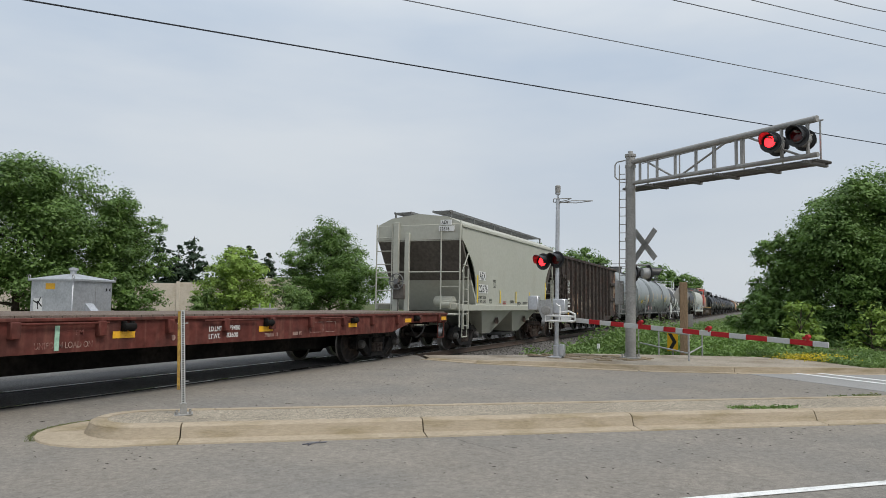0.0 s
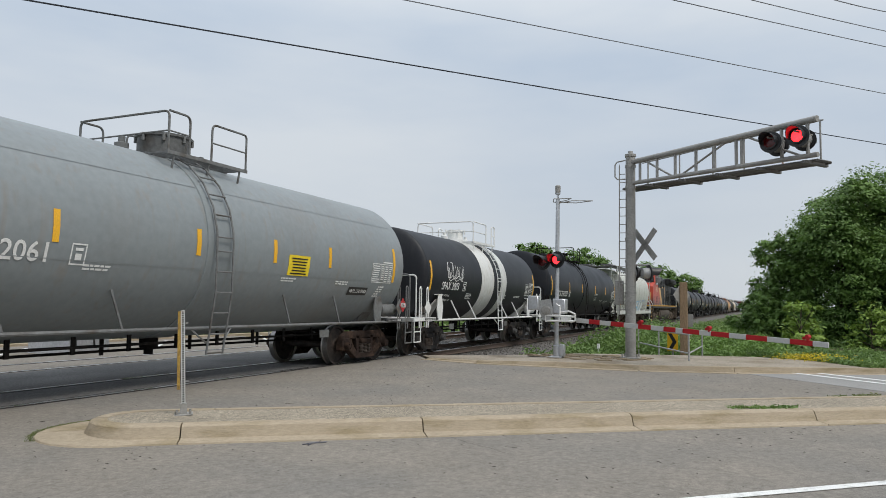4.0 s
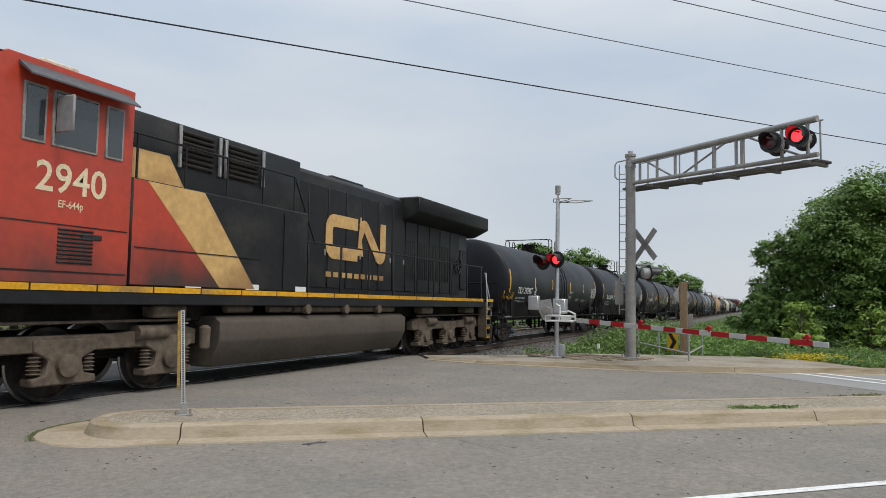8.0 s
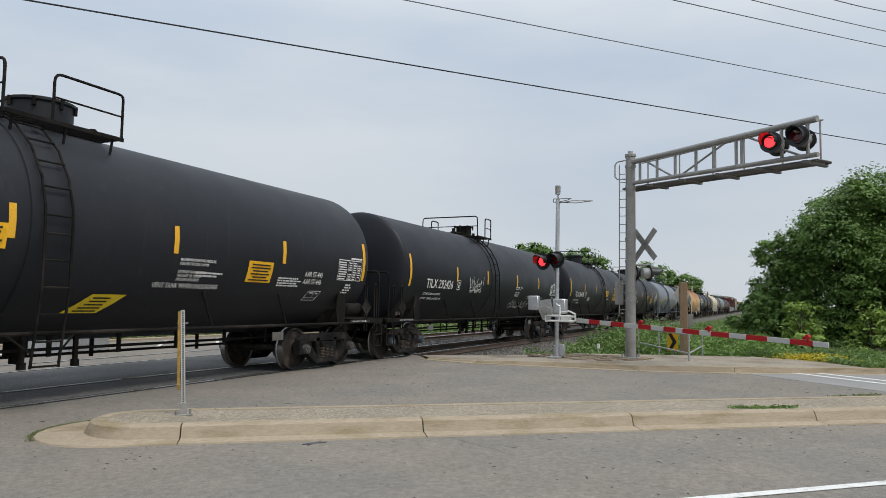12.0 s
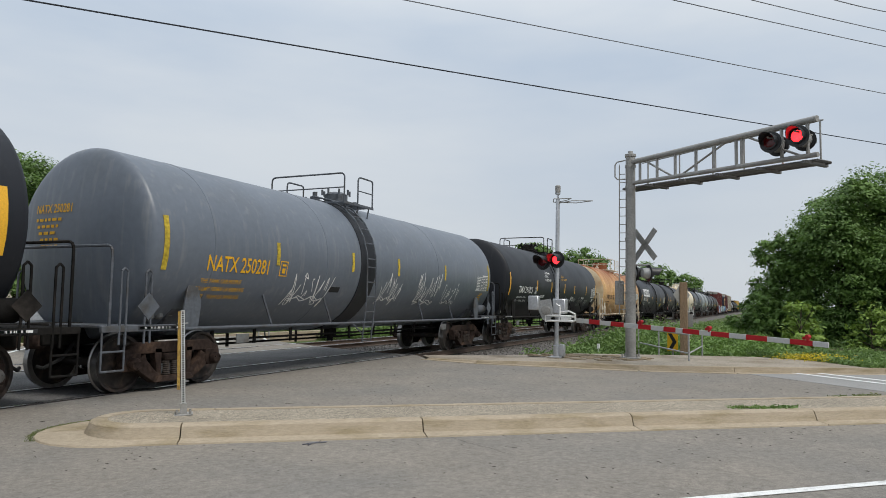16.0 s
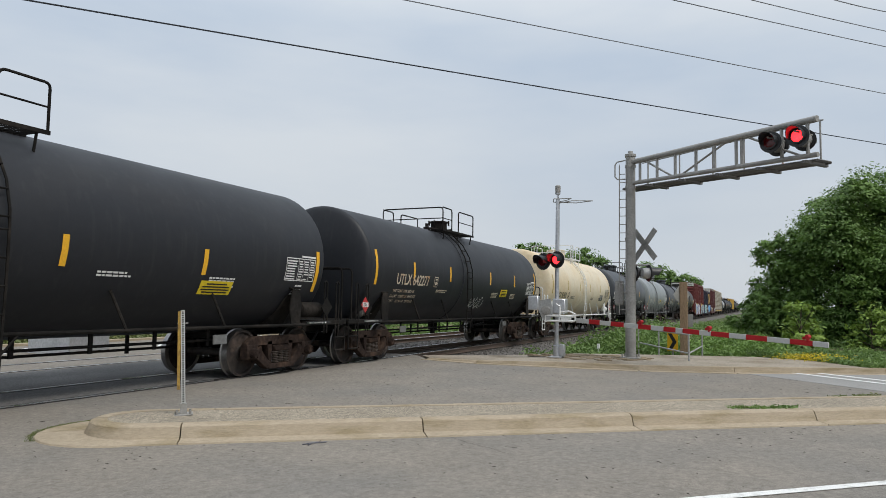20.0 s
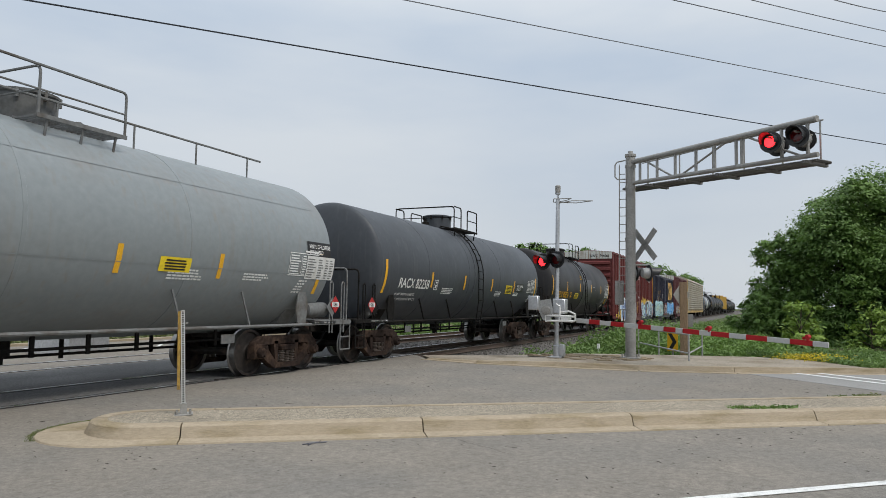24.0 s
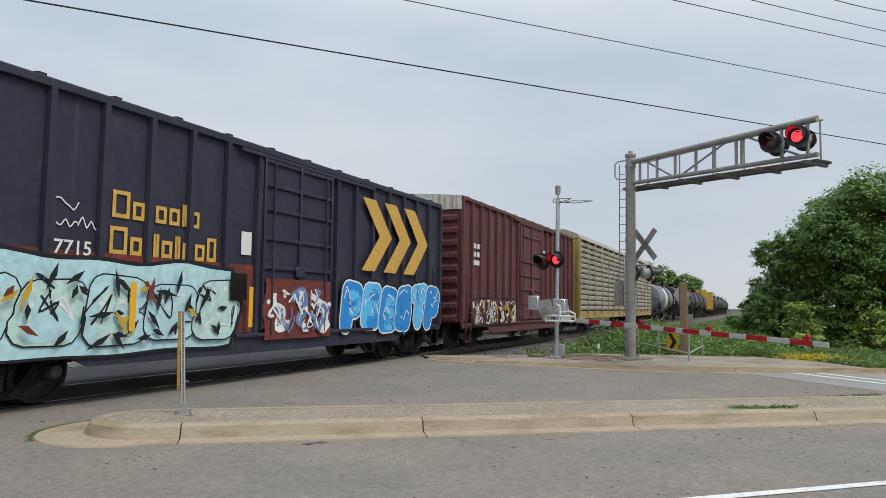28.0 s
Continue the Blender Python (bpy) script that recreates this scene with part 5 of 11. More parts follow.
def frame_mesh(mat):
    bm = B()
    t0, t1 = -0.07, 0.07
    prism(bm, [(-1.04, 0.52), (-1.04, 0.66), (-0.78, 0.78), (0.78, 0.78), (1.04, 0.66), (1.04, 0.52), (0.98, 0.52), (0.76, 0.6), (-0.76, 0.6), (-0.98, 0.52)], "y", t0, t1, 0.012)
    for s in (-1, 1):
        prism(bm, [(s * 1.06, 0.34), (s * 1.04, 0.62), (s * 0.72, 0.62), (s * 0.72, 0.4), (s * 0.78, 0.34)], "y", t0 - 0.02, t1 + 0.02, 0.01)
        prism(bm, [(s * 0.78, 0.5), (s * 0.74, 0.33), (s * 0.42, 0.13), (s * 0.3, 0.13), (s * 0.3, 0.24), (s * 0.42, 0.33), (s * 0.58, 0.49), (s * 0.62, 0.6)], "y", t0 - 0.01, t1 + 0.01, 0.01)
        prism(bm, [(s * 0.27, 0.2), (s * 0.36, 0.2), (s * 0.42, 0.68), (s * 0.27, 0.68)], "y", t0, t1, 0.01)
    prism(bm, [(-0.42, 0.13), (0.42, 0.13), (0.34, 0.235), (-0.34, 0.235)], "y", t0 - 0.05, t1 + 0.02, 0.01)
    box(bm, (0, -0.02, 0.53), (0.46, 0.2, 0.12), 0.02)
    return link_mesh(bm, "side_frame", True, (mat,))


def spring_mesh():
    bm = B()
    for x in (-0.17, 0.0, 0.17):
        prof = [(0.235, 0.02)]
        for i in range(7):
            z = 0.24 + i * 0.034
            prof += [(z, 0.05), (z + 0.012, 0.078), (z + 0.022, 0.05)]
        prof.append((0.475, 0.02))
        lathe(bm, prof, 10, "z", (x, -0.06, 0))
    return link_mesh(bm, "spring_nest", True, (M_SPRING,))


def cap_mesh(mat):
    bm = B()
    lathe(bm, [(0.0, 0.1), (-0.1, 0.1), (-0.13, 0.085), (-0.14, 0.04)], 16, "y")
    for i in range(3):
        a = i * 2.094 + 0.5
        lathe(bm, [(-0.12, 0.018), (-0.155, 0.018)], 6, "y", (0.055 * math.cos(a), 0, 0.055 * math.sin(a)))
    return link_mesh(bm, "bearing_cap", True, (mat,))


FRAMES = {"brown": frame_mesh(M_TRUCK_BROWN), "dark": frame_mesh(M_TRUCK_DARK)}
CAPS = {"brown": cap_mesh(M_TRUCK_BROWN), "dark": cap_mesh(M_CAP_GREY), "blue": cap_mesh(M_CAP_BLUE)}
SPRINGS = spring_mesh()
bm = B()
box(bm, (0, 0, 0.56), (0.36, 1.9, 0.26), 0.03)
box(bm, (0, 0, 0.72), (0.5, 0.5, 0.12), 0.03)
for s in (-1, 1):
    box(bm, (s * 0.42, 0, 0.42), (0.08, 1.5, 0.14), 0.02)
    for sy in (-0.75, 0.75):
        box(bm, (s * 0.41, sy, 0.46), (0.07, 0.12, 0.32), 0.02)
BOLSTER = link_mesh(bm, "truck", True, (M_UNDER,))


def truck(car, x, s_mid, look_="dark", cap=None):
    """A two-axle freight truck: bolster, side frames, springs, bearing caps and two turning wheelsets."""
    t = part("truck", BOLSTER, None, car, "dusty two-axle freight truck", at=pose(x, 0, 0))
    for sy in (-1, 1):
        rot = 0 if sy < 0 else 180
        part("side_frame", FRAMES[look_], None, t, at=pose(0, sy * 0.99, 0, 0, 0, rot))
        part("spring_nest", SPRINGS, None, t, at=pose(0, sy * 0.99, 0, 0, 0, rot))
        for dx in (-0.889, 0.889):
            part("bearing_cap", CAPS[cap or look_], None, t, at=pose(dx, sy * 1.06, 0.457, 0, 0, rot))
    for dx in (-0.889, 0.889):
        w = part("wheelset", WHEEL_36, None, t, "steel wheelset with bright worn treads", at=pose(dx, 0, 0.457))
        WHEELS.append((w, 0.457, s_mid + x + dx, (dx, 0.0, 0.457)))
    return t


def coupler(car, x, sgn, mat=None):
    bm = B()
    box(bm, (x - sgn * 0.35, 0, 0.85), (0.7, 0.16, 0.2), 0.03)
    box(bm, (x - sgn * 0.08, -0.02, 0.85), (0.24, 0.3, 0.3), 0.05)
    part("coupler", bm, mat or M_TRUCK_BROWN, car, "rusty knuckle coupler")
    bm = B()
    pipe(bm, [(x - sgn * 0.55, -0.3, 0.8), (x - sgn * 0.3, -0.32, 0.55), (x - sgn * 0.05, -0.26, 0.42), (x + sgn * 0.02, -0.2, 0.45)], 0.028)
    part("air_hose", bm, M_HOSE, car)


def start_car(name, F, R, label, category, group=""):
    """F, R: places at 0 s of the leading axle of both trucks."""
    mid = (F + R) / 2 + 0.889
    car = thing(name, pose(mid, YC, 0), label, category, group)
    ROLLING.append((car, mid))
    return car, mid, (R - F) / 2


def tank_car(F, R, paint, label, rad=1.58, zc=2.40, mark="", mark_mat=None, mark_h=0.3, mark_x=-6.4, mark_z=2.0, sub="", look_="dark", cap=None, steel=None,
             bonnet="small", stripes=((-7.4, 1), (-4.2, 0), (-1.5, 0), (1.5, 0), (4.3, 0), (7.35, 1)), bands=(), extra=None, head_mark=True, seed=1, panel=True,
             long_rail=False, stripe_mat=None, ladder_x=-0.84, seam=0.5, mark_w=1.86, rails=(-1.3, 0.03), mw=0.0, stripe_dz=0.0, prints=None, wear=None):
    rng = random.Random(seed)
    car, mid, half = start_car("tank_car", F, R, label, "tank car", "freight train")
    mark_mat = mark_mat or M_LETTER_W
    steel = steel or M_UNDER
    cyl = half + seam
    flat_head = lambda q: 0.22 * (1 - min(1.0, q) ** 2) + 0.11 * max(0.0, 1 - min(1.0, q) ** 20) ** 0.5
    prof = []
    for q in (0.012, 0.2, 0.4, 0.55, 0.68, 0.78, 0.85, 0.9, 0.935, 0.96, 0.978, 0.99, 0.997, 1.0):
        prof.append((-cyl - 0.3 - flat_head(q), rad * q))
    body = prof + [(x, rad) for x in (-cyl * 0.5, 0, cyl * 0.5)] + [(-a, r) for a, r in reversed(prof)]
    bm = B()
    lathe(bm, body, 64, "x", (0, 0, zc))
    tank = part("tank", bm, paint, car)
    for bx in bands:
        bm = B()
        lathe(bm, [(bx - 0.035, rad), (bx - 0.03, rad + 0.006), (bx + 0.03, rad + 0.006), (bx + 0.035, rad)], 64, "x", (0, 0, zc))
        part("jacket_band", bm, paint, tank)
    S = (rad + 0.008, zc)
    top = zc + rad
    # stub sills, saddles, platforms
    end = half + 1.72
    for s in (-1, 1):
        bm = B()
        box(bm, (s * (half + 0.2), 0, 0.92), (3.2, 0.42, 0.34), 0.02)
        part("stub_sill", bm, M_UNDER, car)
        bm = B()
        prism(bm, [(-0.95, 1.0), (0.95, 1.0), (1.35, 1.62), (1.12, 1.38), (0.6, 1.12), (-0.6, 1.12), (-1.12, 1.38), (-1.35, 1.62)], "x", s * half - 0.22, s * half + 0.22, 0.02)
        part("saddle", bm, steel, car, "welded bolster saddle under the tank")
        for sy in (-1, 1):
            bm = B()
            prism(bm, [(s * half - 0.14, 1.0), (s * half + 0.14, 1.0), (s * half + 0.2, 1.42), (s * half + 0.1, 1.72), (s * half - 0.12, 1.72), (s * half - 0.2, 1.3)], "y", sy * 1.40 - 0.018, sy * 1.40 + 0.018, 0.006)
            box(bm, (s * half - 0.02, sy * 1.32, 1.74), (0.34, 0.2, 0.03), 0.006)
            part("bolster_gusset", bm, steel, car, "folded steel gusset over the truck")
            bm = B()
            box(bm, (s * (half + 0.72), sy * 1.484, 1.035), (0.9, 0.006, 0.055))
            lb = part("sill_label", bm, M_BLACK, car)
            bm = B()
            bars(bm, s * (half + 0.72) - 0.42, 1.018, 0.84, 1, 0.032, rng, y=-1.49)
            part("label_print", bm, M_LETTER_W, lb, "small white print", False)
        bm = B()
        box(bm, (s * (half - 1.75), -1.02, 0.76), (0.36, 0.02, 0.17), 0.004)
        part("test_plate", bm, M_GREY_STEEL, car, "dull grey test plate below the tank")
        bm = B()
        box(bm, (s * (end - 0.45), 0, 1.06), (0.85, 2.9, 0.04), 0.006)
        for sy in (-1, 1):
            box(bm, (s * (end - 0.6), sy * 1.45, 1.03), (1.4, 0.06, 0.1), 0.008)
        part("end_platform", bm, steel, car)
        bm = B()
        for sy in (-1, 1):
            for dx in (-0.62, -0.16):
                q0, q1 = s * (end + dx - 0.05), s * (end + dx - 0.16)
                pipe(bm, [(q0, sy * 1.47, 0.8), (q0, sy * 1.47, 1.88), ((q0 + q1) / 2, sy * 1.47, 1.93), (q1, sy * 1.47, 1.88), (q1, sy * 1.47, 0.8)], 0.018)
        pts = [(s * (end - 0.05), -1.44, 1.05)] + bent((s * (end - 0.05), -1.44, 1.05), (s * (end - 0.05), -1.44, 2.25), (s * (end - 0.05), 1.44, 2.25)) + \
            bent((s * (end - 0.05), -1.44, 2.25), (s * (end - 0.05), 1.44, 2.25), (s * (end - 0.05), 1.44, 1.05)) + [(s * (end - 0.05), 1.44, 1.05)]
        pipe(bm, pts, 0.022)
        part("end_handrail", bm, steel, car)
        for sy in (-1, 1):
            bm = B()
            x0 = s * (end - 0.12)
            for dx in (-0.2, 0.2):
                pipe(bm, [(x0 + dx, sy * 1.46, 1.0), (x0 + dx, sy * 1.46, 0.42)], 0.016)
            for z in (0.42, 0.7):
                pipe(bm, [(x0 - 0.2, sy * 1.46, z), (x0 + 0.2, sy * 1.46, z)], 0.016)
            part("corner_step", bm, steel, car)
        coupler(car, s * (end + 0.12), s)
        truck(car, s * half, mid, look_, cap)
    # running bar with struts
    for sy in (-1, 1):
        bm = B()
        rod(bm, (-half - 0.4, sy * 1.46, 1.0), (half + 0.4, sy * 1.46, 1.0), 0.03, 8)
        part("side_bar", bm, steel, car, "long tubular side bar")
        for x in (-half * 0.68, -half * 0.36, half * 0.36, half * 0.68):
            bm = B()
            rod(bm, (x, sy * 1.46, 1.0), (x - 0.18, sy * (rad * 0.86), zc - rad * 0.5), 0.022, 6)
            part("strut", bm, steel, car)
    # ladder, platform and rails on top
    lx = ladder_x
    for sy in (-1, 1):
        bm = B()
        for dx in (-0.2, 0.2):
            pts = []
            for a in (86, 70, 54, 38, 22, 8, 0):
                t = math.radians(a)
                rr = rad + 0.09
                pts.append((lx + dx, sy * rr * math.cos(t), zc + rr * math.sin(t)))
            pts += [(lx + dx, sy * (rad + 0.09), 1.6), (lx + dx, sy * 1.55, 0.56)]
            pipe(bm, pts, 0.019, 6)
        ladder = part("ladder", bm, steel, car)
        steps = []
        for a in range(4, 86, 13):
            t = math.radians(a)
            steps.append(((rad + 0.09) * math.cos(t), zc + (rad + 0.09) * math.sin(t)))
        for z in (0.58, 0.9, 1.25, 1.6, 1.95, 2.3):
            steps.append((1.55 + (rad + 0.09 - 1.55) * min(1, max(0, (z - 0.56) / 1.0)), z))
        for yy, z in steps:
            bm = B()
            rod(bm, (lx - 0.2, sy * yy, z), (lx + 0.2, sy * yy, z), 0.015, 5)
            part("rung", bm, steel, ladder)
        for dx in (-1, 1):
            bm = B()
            rod(bm, (lx + dx * 0.2, sy * 1.55, 0.75), (lx + dx * 0.5, sy * 1.46, 1.0), 0.016, 5)
            part("ladder_brace", bm, steel, ladder)
    for dx in (-1.75, -1.15, -0.5, 0.35) if paint is P_BLACK else ():
        bm = B()
        rod(bm, (dx, -0.62, 0.92), (dx, -0.62, 0.5), 0.04, 8)
        rod(bm, (dx, -0.62, 0.56), (dx, -0.62, 0.46), 0.062, 8)
        part("heater_pipe", bm, M_UNDER, car, "capped pipe end below the tank")
    bm = B()
    lathe(bm, [(lx - 0.34, rad + 0.004), (lx - 0.33, rad + 0.02), (lx + 0.33, rad + 0.02), (lx + 0.34, rad + 0.004)], 64, "x", (0, 0, zc))
    part("wear_band", bm, wear or paint, tank)
    p0, p1 = rails
    floor = top - 0.1
    for sy in (-1, 1):
        bm = B()
        for i in range(int((p1 - p0) / 0.09) + 1):
            x = p0 + i * 0.09
            box(bm, (x, sy * 0.82, floor), (0.02, 0.5, 0.025))
        for o in (0.57, 1.07):
            box(bm, ((p0 + p1) / 2, sy * o, floor), (p1 - p0 + 0.06, 0.025, 0.06))
        for x in (p0 + 0.15, (p0 + p1) / 2, p1 - 0.15):
            rod(bm, (x, sy * 1.05, floor), (x, sy * 1.0, zc + math.sqrt(rad * rad - 1.0) - 0.02), 0.02, 6)
        part("top_walkway", bm, steel, car, "grating walkway beside the manway")
    h = top + 0.6
    g0, g1 = min(lx - 0.26, p1 - 0.6), min(lx + 0.28, p1 - 0.3)
    bm = B()
    pts = [(p0, -1.06, floor)] + bent((p0, -1.06, floor), (p0, -1.06, h), (p0, 1.06, h)) + bent((p0, -1.06, h), (p0, 1.06, h), (p0, 1.06, floor)) + [(p0, 1.06, floor)]
    pipe(bm, pts, 0.021)
    part("top_railing", bm, steel, car, "hoop railing across the tank top")
    bm = B()
    rod(bm, (p0, -1.06, floor + 0.36), (p0, 1.06, floor + 0.36), 0.015, 6)
    part("mid_rail", bm, steel, car)
    for sy in (-1, 1):
        y = sy * 1.06
        if g0 - p0 > 0.35:
            bm = B()
            pipe(bm, [(p0, y, h)] + bent((p0, y, h), (g0, y, h), (g0, y, floor)) + [(g0, y, floor)], 0.021)
            part("top_railing", bm, steel, car, "hoop railing beside the ladder")
            bm = B()
            rod(bm, (p0, y, floor + 0.36), (g0, y, floor + 0.36), 0.015, 6)
            part("mid_rail", bm, steel, car)
        bm = B()
        pipe(bm, [(g1, y, floor)] + bent((g1, y, floor), (g1, y, h), (p1, y, h)) + bent((g1, y, h), (p1, y, h), (p1, y, floor), 0.08) + [(p1, y, floor)], 0.021)
        part("top_railing", bm, steel, car, "hoop railing beside the ladder")
        bm = B()
        rod(bm, (g1, y, floor + 0.36), (p1, y, floor + 0.36), 0.015, 6)
        part("mid_rail", bm, steel, car)
    if long_rail:
        bm = B()
        for sy in (-1,):
            y = -0.55
            z = top + 0.3
            pipe(bm, [(-half - 0.4, y, z), (half * 0.92, y, z)], 0.02)
            for i in range(8):
                x = -half - 0.3 + i * (half * 1.9) / 7
                pipe(bm, [(x, y, z), (x, y, top - 0.1)], 0.017)
        part("roof_handrail", bm, steel, car)
    # manway
    bm = B()
    if bonnet == "big":
        lathe(bm, [(top - 0.12, 0.47), (top + 0.36, 0.47), (top + 0.38, 0.5), (top + 0.42, 0.5), (top + 0.45, 0.4), (top + 0.47, 0.1)], 28, "z", (mw, 0, 0))
    elif bonnet == "small":
        lathe(bm, [(top - 0.05, 0.46), (top + 0.05, 0.46), (top + 0.06, 0.28), (top + 0.34, 0.28), (top + 0.35, 0.31), (top + 0.4, 0.31), (top + 0.42, 0.1)], 24, "z", (mw, 0, 0))
    else:
        lathe(bm, [(top - 0.05, 0.42), (top + 0.1, 0.42), (top + 0.12, 0.3), (top + 0.3, 0.3), (top + 0.36, 0.2), (top + 0.38, 0.05)], 20, "z", (mw, 0, 0))
    man = part("manway", bm, (M_BONNET if paint is P_GREY else paint) if bonnet == "big" else steel, car, "manway with bolted cover")
    bm = B()
    for i in range(8):
        a = i * math.pi / 4
        r = 0.49 if bonnet == "big" else 0.36
        rod(bm, (mw + r * math.cos(a), r * math.sin(a), top + 0.28), (mw + r * math.cos(a), r * math.sin(a), top + 0.42), 0.03, 6)
    part("bolt_ring", bm, steel, man)
    bm = B()
    for dx in (mw - 0.95, mw + 0.95):
        lathe(bm, [(top - 0.05, 0.12), (top + 0.12, 0.12), (top + 0.14, 0.06), (top + 0.24, 0.06)], 12, "z", (dx, 0.0, 0))
    part("valve", bm, steel, car)
    # under-tank piping, brake gear
    bm = B()
    for z, y in ((0.72, -0.5), (0.56, 0.42)):
        pipe(bm, [(-half + 1.2, y, z), (half - 1.2, y, z)], 0.024)
    for i in range(9):
        x = -half + 1.5 + i * (2 * half - 3.0) / 8
        box(bm, (x, -0.5, 0.82), (0.07, 0.03, 0.42))
        if i % 2:
            box(bm, (x + 0.25, 0.42, 0.74), (0.07, 0.03, 0.5))
    part("brake_piping", bm, M_UNDER, car, "black brake pipes and hangers under the tank")
    bm = B()
    rod(bm, (-0.2, -0.05, 0.88), (-0.2, -0.05, 0.62), 0.16, 14)
    rod(bm, (-0.2, -0.05, 0.62), (-0.2, -0.05, 0.5), 0.08, 12)
    part("bottom_outlet", bm, M_UNDER, car)
    bm = B()
    lathe(bm, [(half + 0.34, 0.05), (half + 0.37, 0.14), (half + 0.42, 0.165), (half + 1.02, 0.165), (half + 1.07, 0.14), (half + 1.1, 0.05)], 18, "x", (0, -1.22, 1.3))
    part("air_reservoir", bm, steel, car)
    bm = B()
    bx = -half - 0.55
    for k in range(3):
        box(bm, (bx + k * 0.2, -0.95, 1.28 + 0.02 * k), (0.15, 0.28, 0.3), 0.04)
    rod(bm, (bx - 0.2, -0.95, 1.36), (bx + 0.65, -0.95, 1.36), 0.05, 10)
    part("brake_valve", bm, M_GREY_STEEL, car, "cast brake control valve on the end platform")
    if paint in (P_GREY, P_CREAM):
        for h_ in (1.02, -0.45):
            bm = B()
            wrap(bm, -cyl, cyl, h_, h_ + 0.012, *S, n=1)
            part("weld_seam", bm, paint, tank)
    # marks
    smat = stripe_mat or M_REFLECT
    for sx, tall in stripes:
        bm = B()
        x = sx
        if tall:
            wrap(bm, x - 0.055, x + 0.055, stripe_dz - 0.45, stripe_dz + 0.42, *S)
        else:
            wrap(bm, x - 0.05, x + 0.05, stripe_dz - 0.22, stripe_dz + 0.22, *S, n=2)
        part("reflector_strip", bm, smat, tank, "yellow reflective strip")
    if mark:
        letters("car_mark", mark, mark_h * 1.38, mark_mat, tank, mark_x, mark_z, tank=S, fit=mark_w)
        for i, ln in enumerate(sub.split("|") if sub else ()):
            letters("load_mark", ln, mark_h * 0.38, mark_mat, tank, mark_x - 0.06 - 0.05 * i, mark_z - 0.22 - 0.15 * i, tank=S, fit=mark_w * (0.62 if i == 0 else 0.74)) if ln else None
        # plate box
        bm = B()
        px, pz = mark_x + mark_w + 0.34, mark_z - 0.02 - zc
        for a0, a1, c0, c1 in ((0, 0.24, 0, 0.02), (0, 0.24, 0.28, 0.3), (0, 0.02, 0, 0.3), (0.22, 0.24, 0, 0.3), (0.07, 0.17, 0.06, 0.16), (0.06, 0.18, 0.2, 0.24)):
            wrap(bm, px + a0, px + a1, pz + c0, pz + c1, *S, n=1)
        part("plate_mark", bm, mark_mat, tank)
        if head_mark:
            txt = mark
            co, fcs = text_mesh(txt, 0.2, 0.0, 0.8)
            out = []
            for cx, cz in co:
                y, z = 0.95 - cx, zc + 0.48 + cz
                q = min(0.98, math.hypot(y, z - zc) / rad)
                out.append((-cyl - 0.3 - flat_head(q) - 0.012, y, z))
            me = bpy.data.meshes.new("head_mark")
            me.from_pydata(out, [], fcs)
            me.materials.append(mark_mat)
            part("head_mark", me, None, tank)
            bm = B()
            for r_ in range(5):
                yy = 0.92 - 0.05 * r_
                while yy > 0.25 + 0.1 * (r_ % 3):
                    w = rng.uniform(0.05, 0.13)
                    z = zc + 0.34 - r_ * 0.11
                    vs = []
                    for y_, z_ in ((yy, z), (yy - w, z), (yy - w, z + 0.05), (yy, z + 0.05)):
                        q = min(0.98, math.hypot(y_, z_ - zc) / rad)
                        vs.append(bm.verts.new((-cyl - 0.3 - flat_head(q) - 0.012, y_, z_)))
                    bm.faces.new(vs)
                    yy -= w + 0.04
            part("head_text", bm, mark_mat, tank)
    if panel:
        bm = B()
        x0, h0 = max(q[0] for q in stripes if q[1]) - 1.07, -0.47
        w, hh = 0.98, 0.45
        for a0, a1, c0, c1 in ((0, w, 0, 0.016), (0, w, hh, hh + 0.016), (0, 0.014, 0, hh), (w - 0.014, w, 0, hh), (0.5, w, hh + 0.04, hh + 0.075), (0.4, 0.41, 0, hh), (0.58, 0.59, 0, hh), (0.78, 0.79, 0, hh)):
            wrap(bm, x0 + a0, x0 + a1, h0 + c0, h0 + c1, *S, n=2)
        for r_ in range(8):
            for cc, (ca, cw) in enumerate(((0.03, 0.34), (0.43, 0.13), (0.61, 0.15), (0.81, 0.14))):
                if cc == 0 or rng.random() < 0.9:
                    wrap(bm, x0 + ca, x0 + ca + cw * rng.uniform(0.75, 1.0), h0 + 0.026 + r_ * 0.052, h0 + 0.052 + r_ * 0.052, *S, n=1)
        part("data_panel", bm, M_LETTER_W if mark_mat is not M_LETTER_K else M_LETTER_K, tank, "stencilled table of test data")
        bm = B()
        for r_ in range(5):
            bars(bm, x0 + 0.42 - 0.03 * r_, zc + h0 - 0.12 - 0.062 * r_, 0.3, 1, 0.034, rng, tank=S)
        part("stencil_note", bm, mark_mat, tank, "five short slanted lines of print", False)
        for x0 in prints if prints is not None else (half * 0.28, half * 0.62, -half * 0.5):
            bm = B()
            bars(bm, x0, zc - 0.52, rng.uniform(0.5, 0.9), rng.randint(2, 4), 0.03, rng, tank=S)
            part("small_print", bm, mark_mat, tank)
    # placards on the platforms
    for s in (-1, 1):
        bm = B()
        box(bm, (s * (half + 1.0), -1.49, 1.36), (0.3, 0.012, 0.3), 0.003, (0, 45, 0))
        part("placard_holder", bm, steel, car)
    if extra:
        extra(car, tank, S, half)
    return car


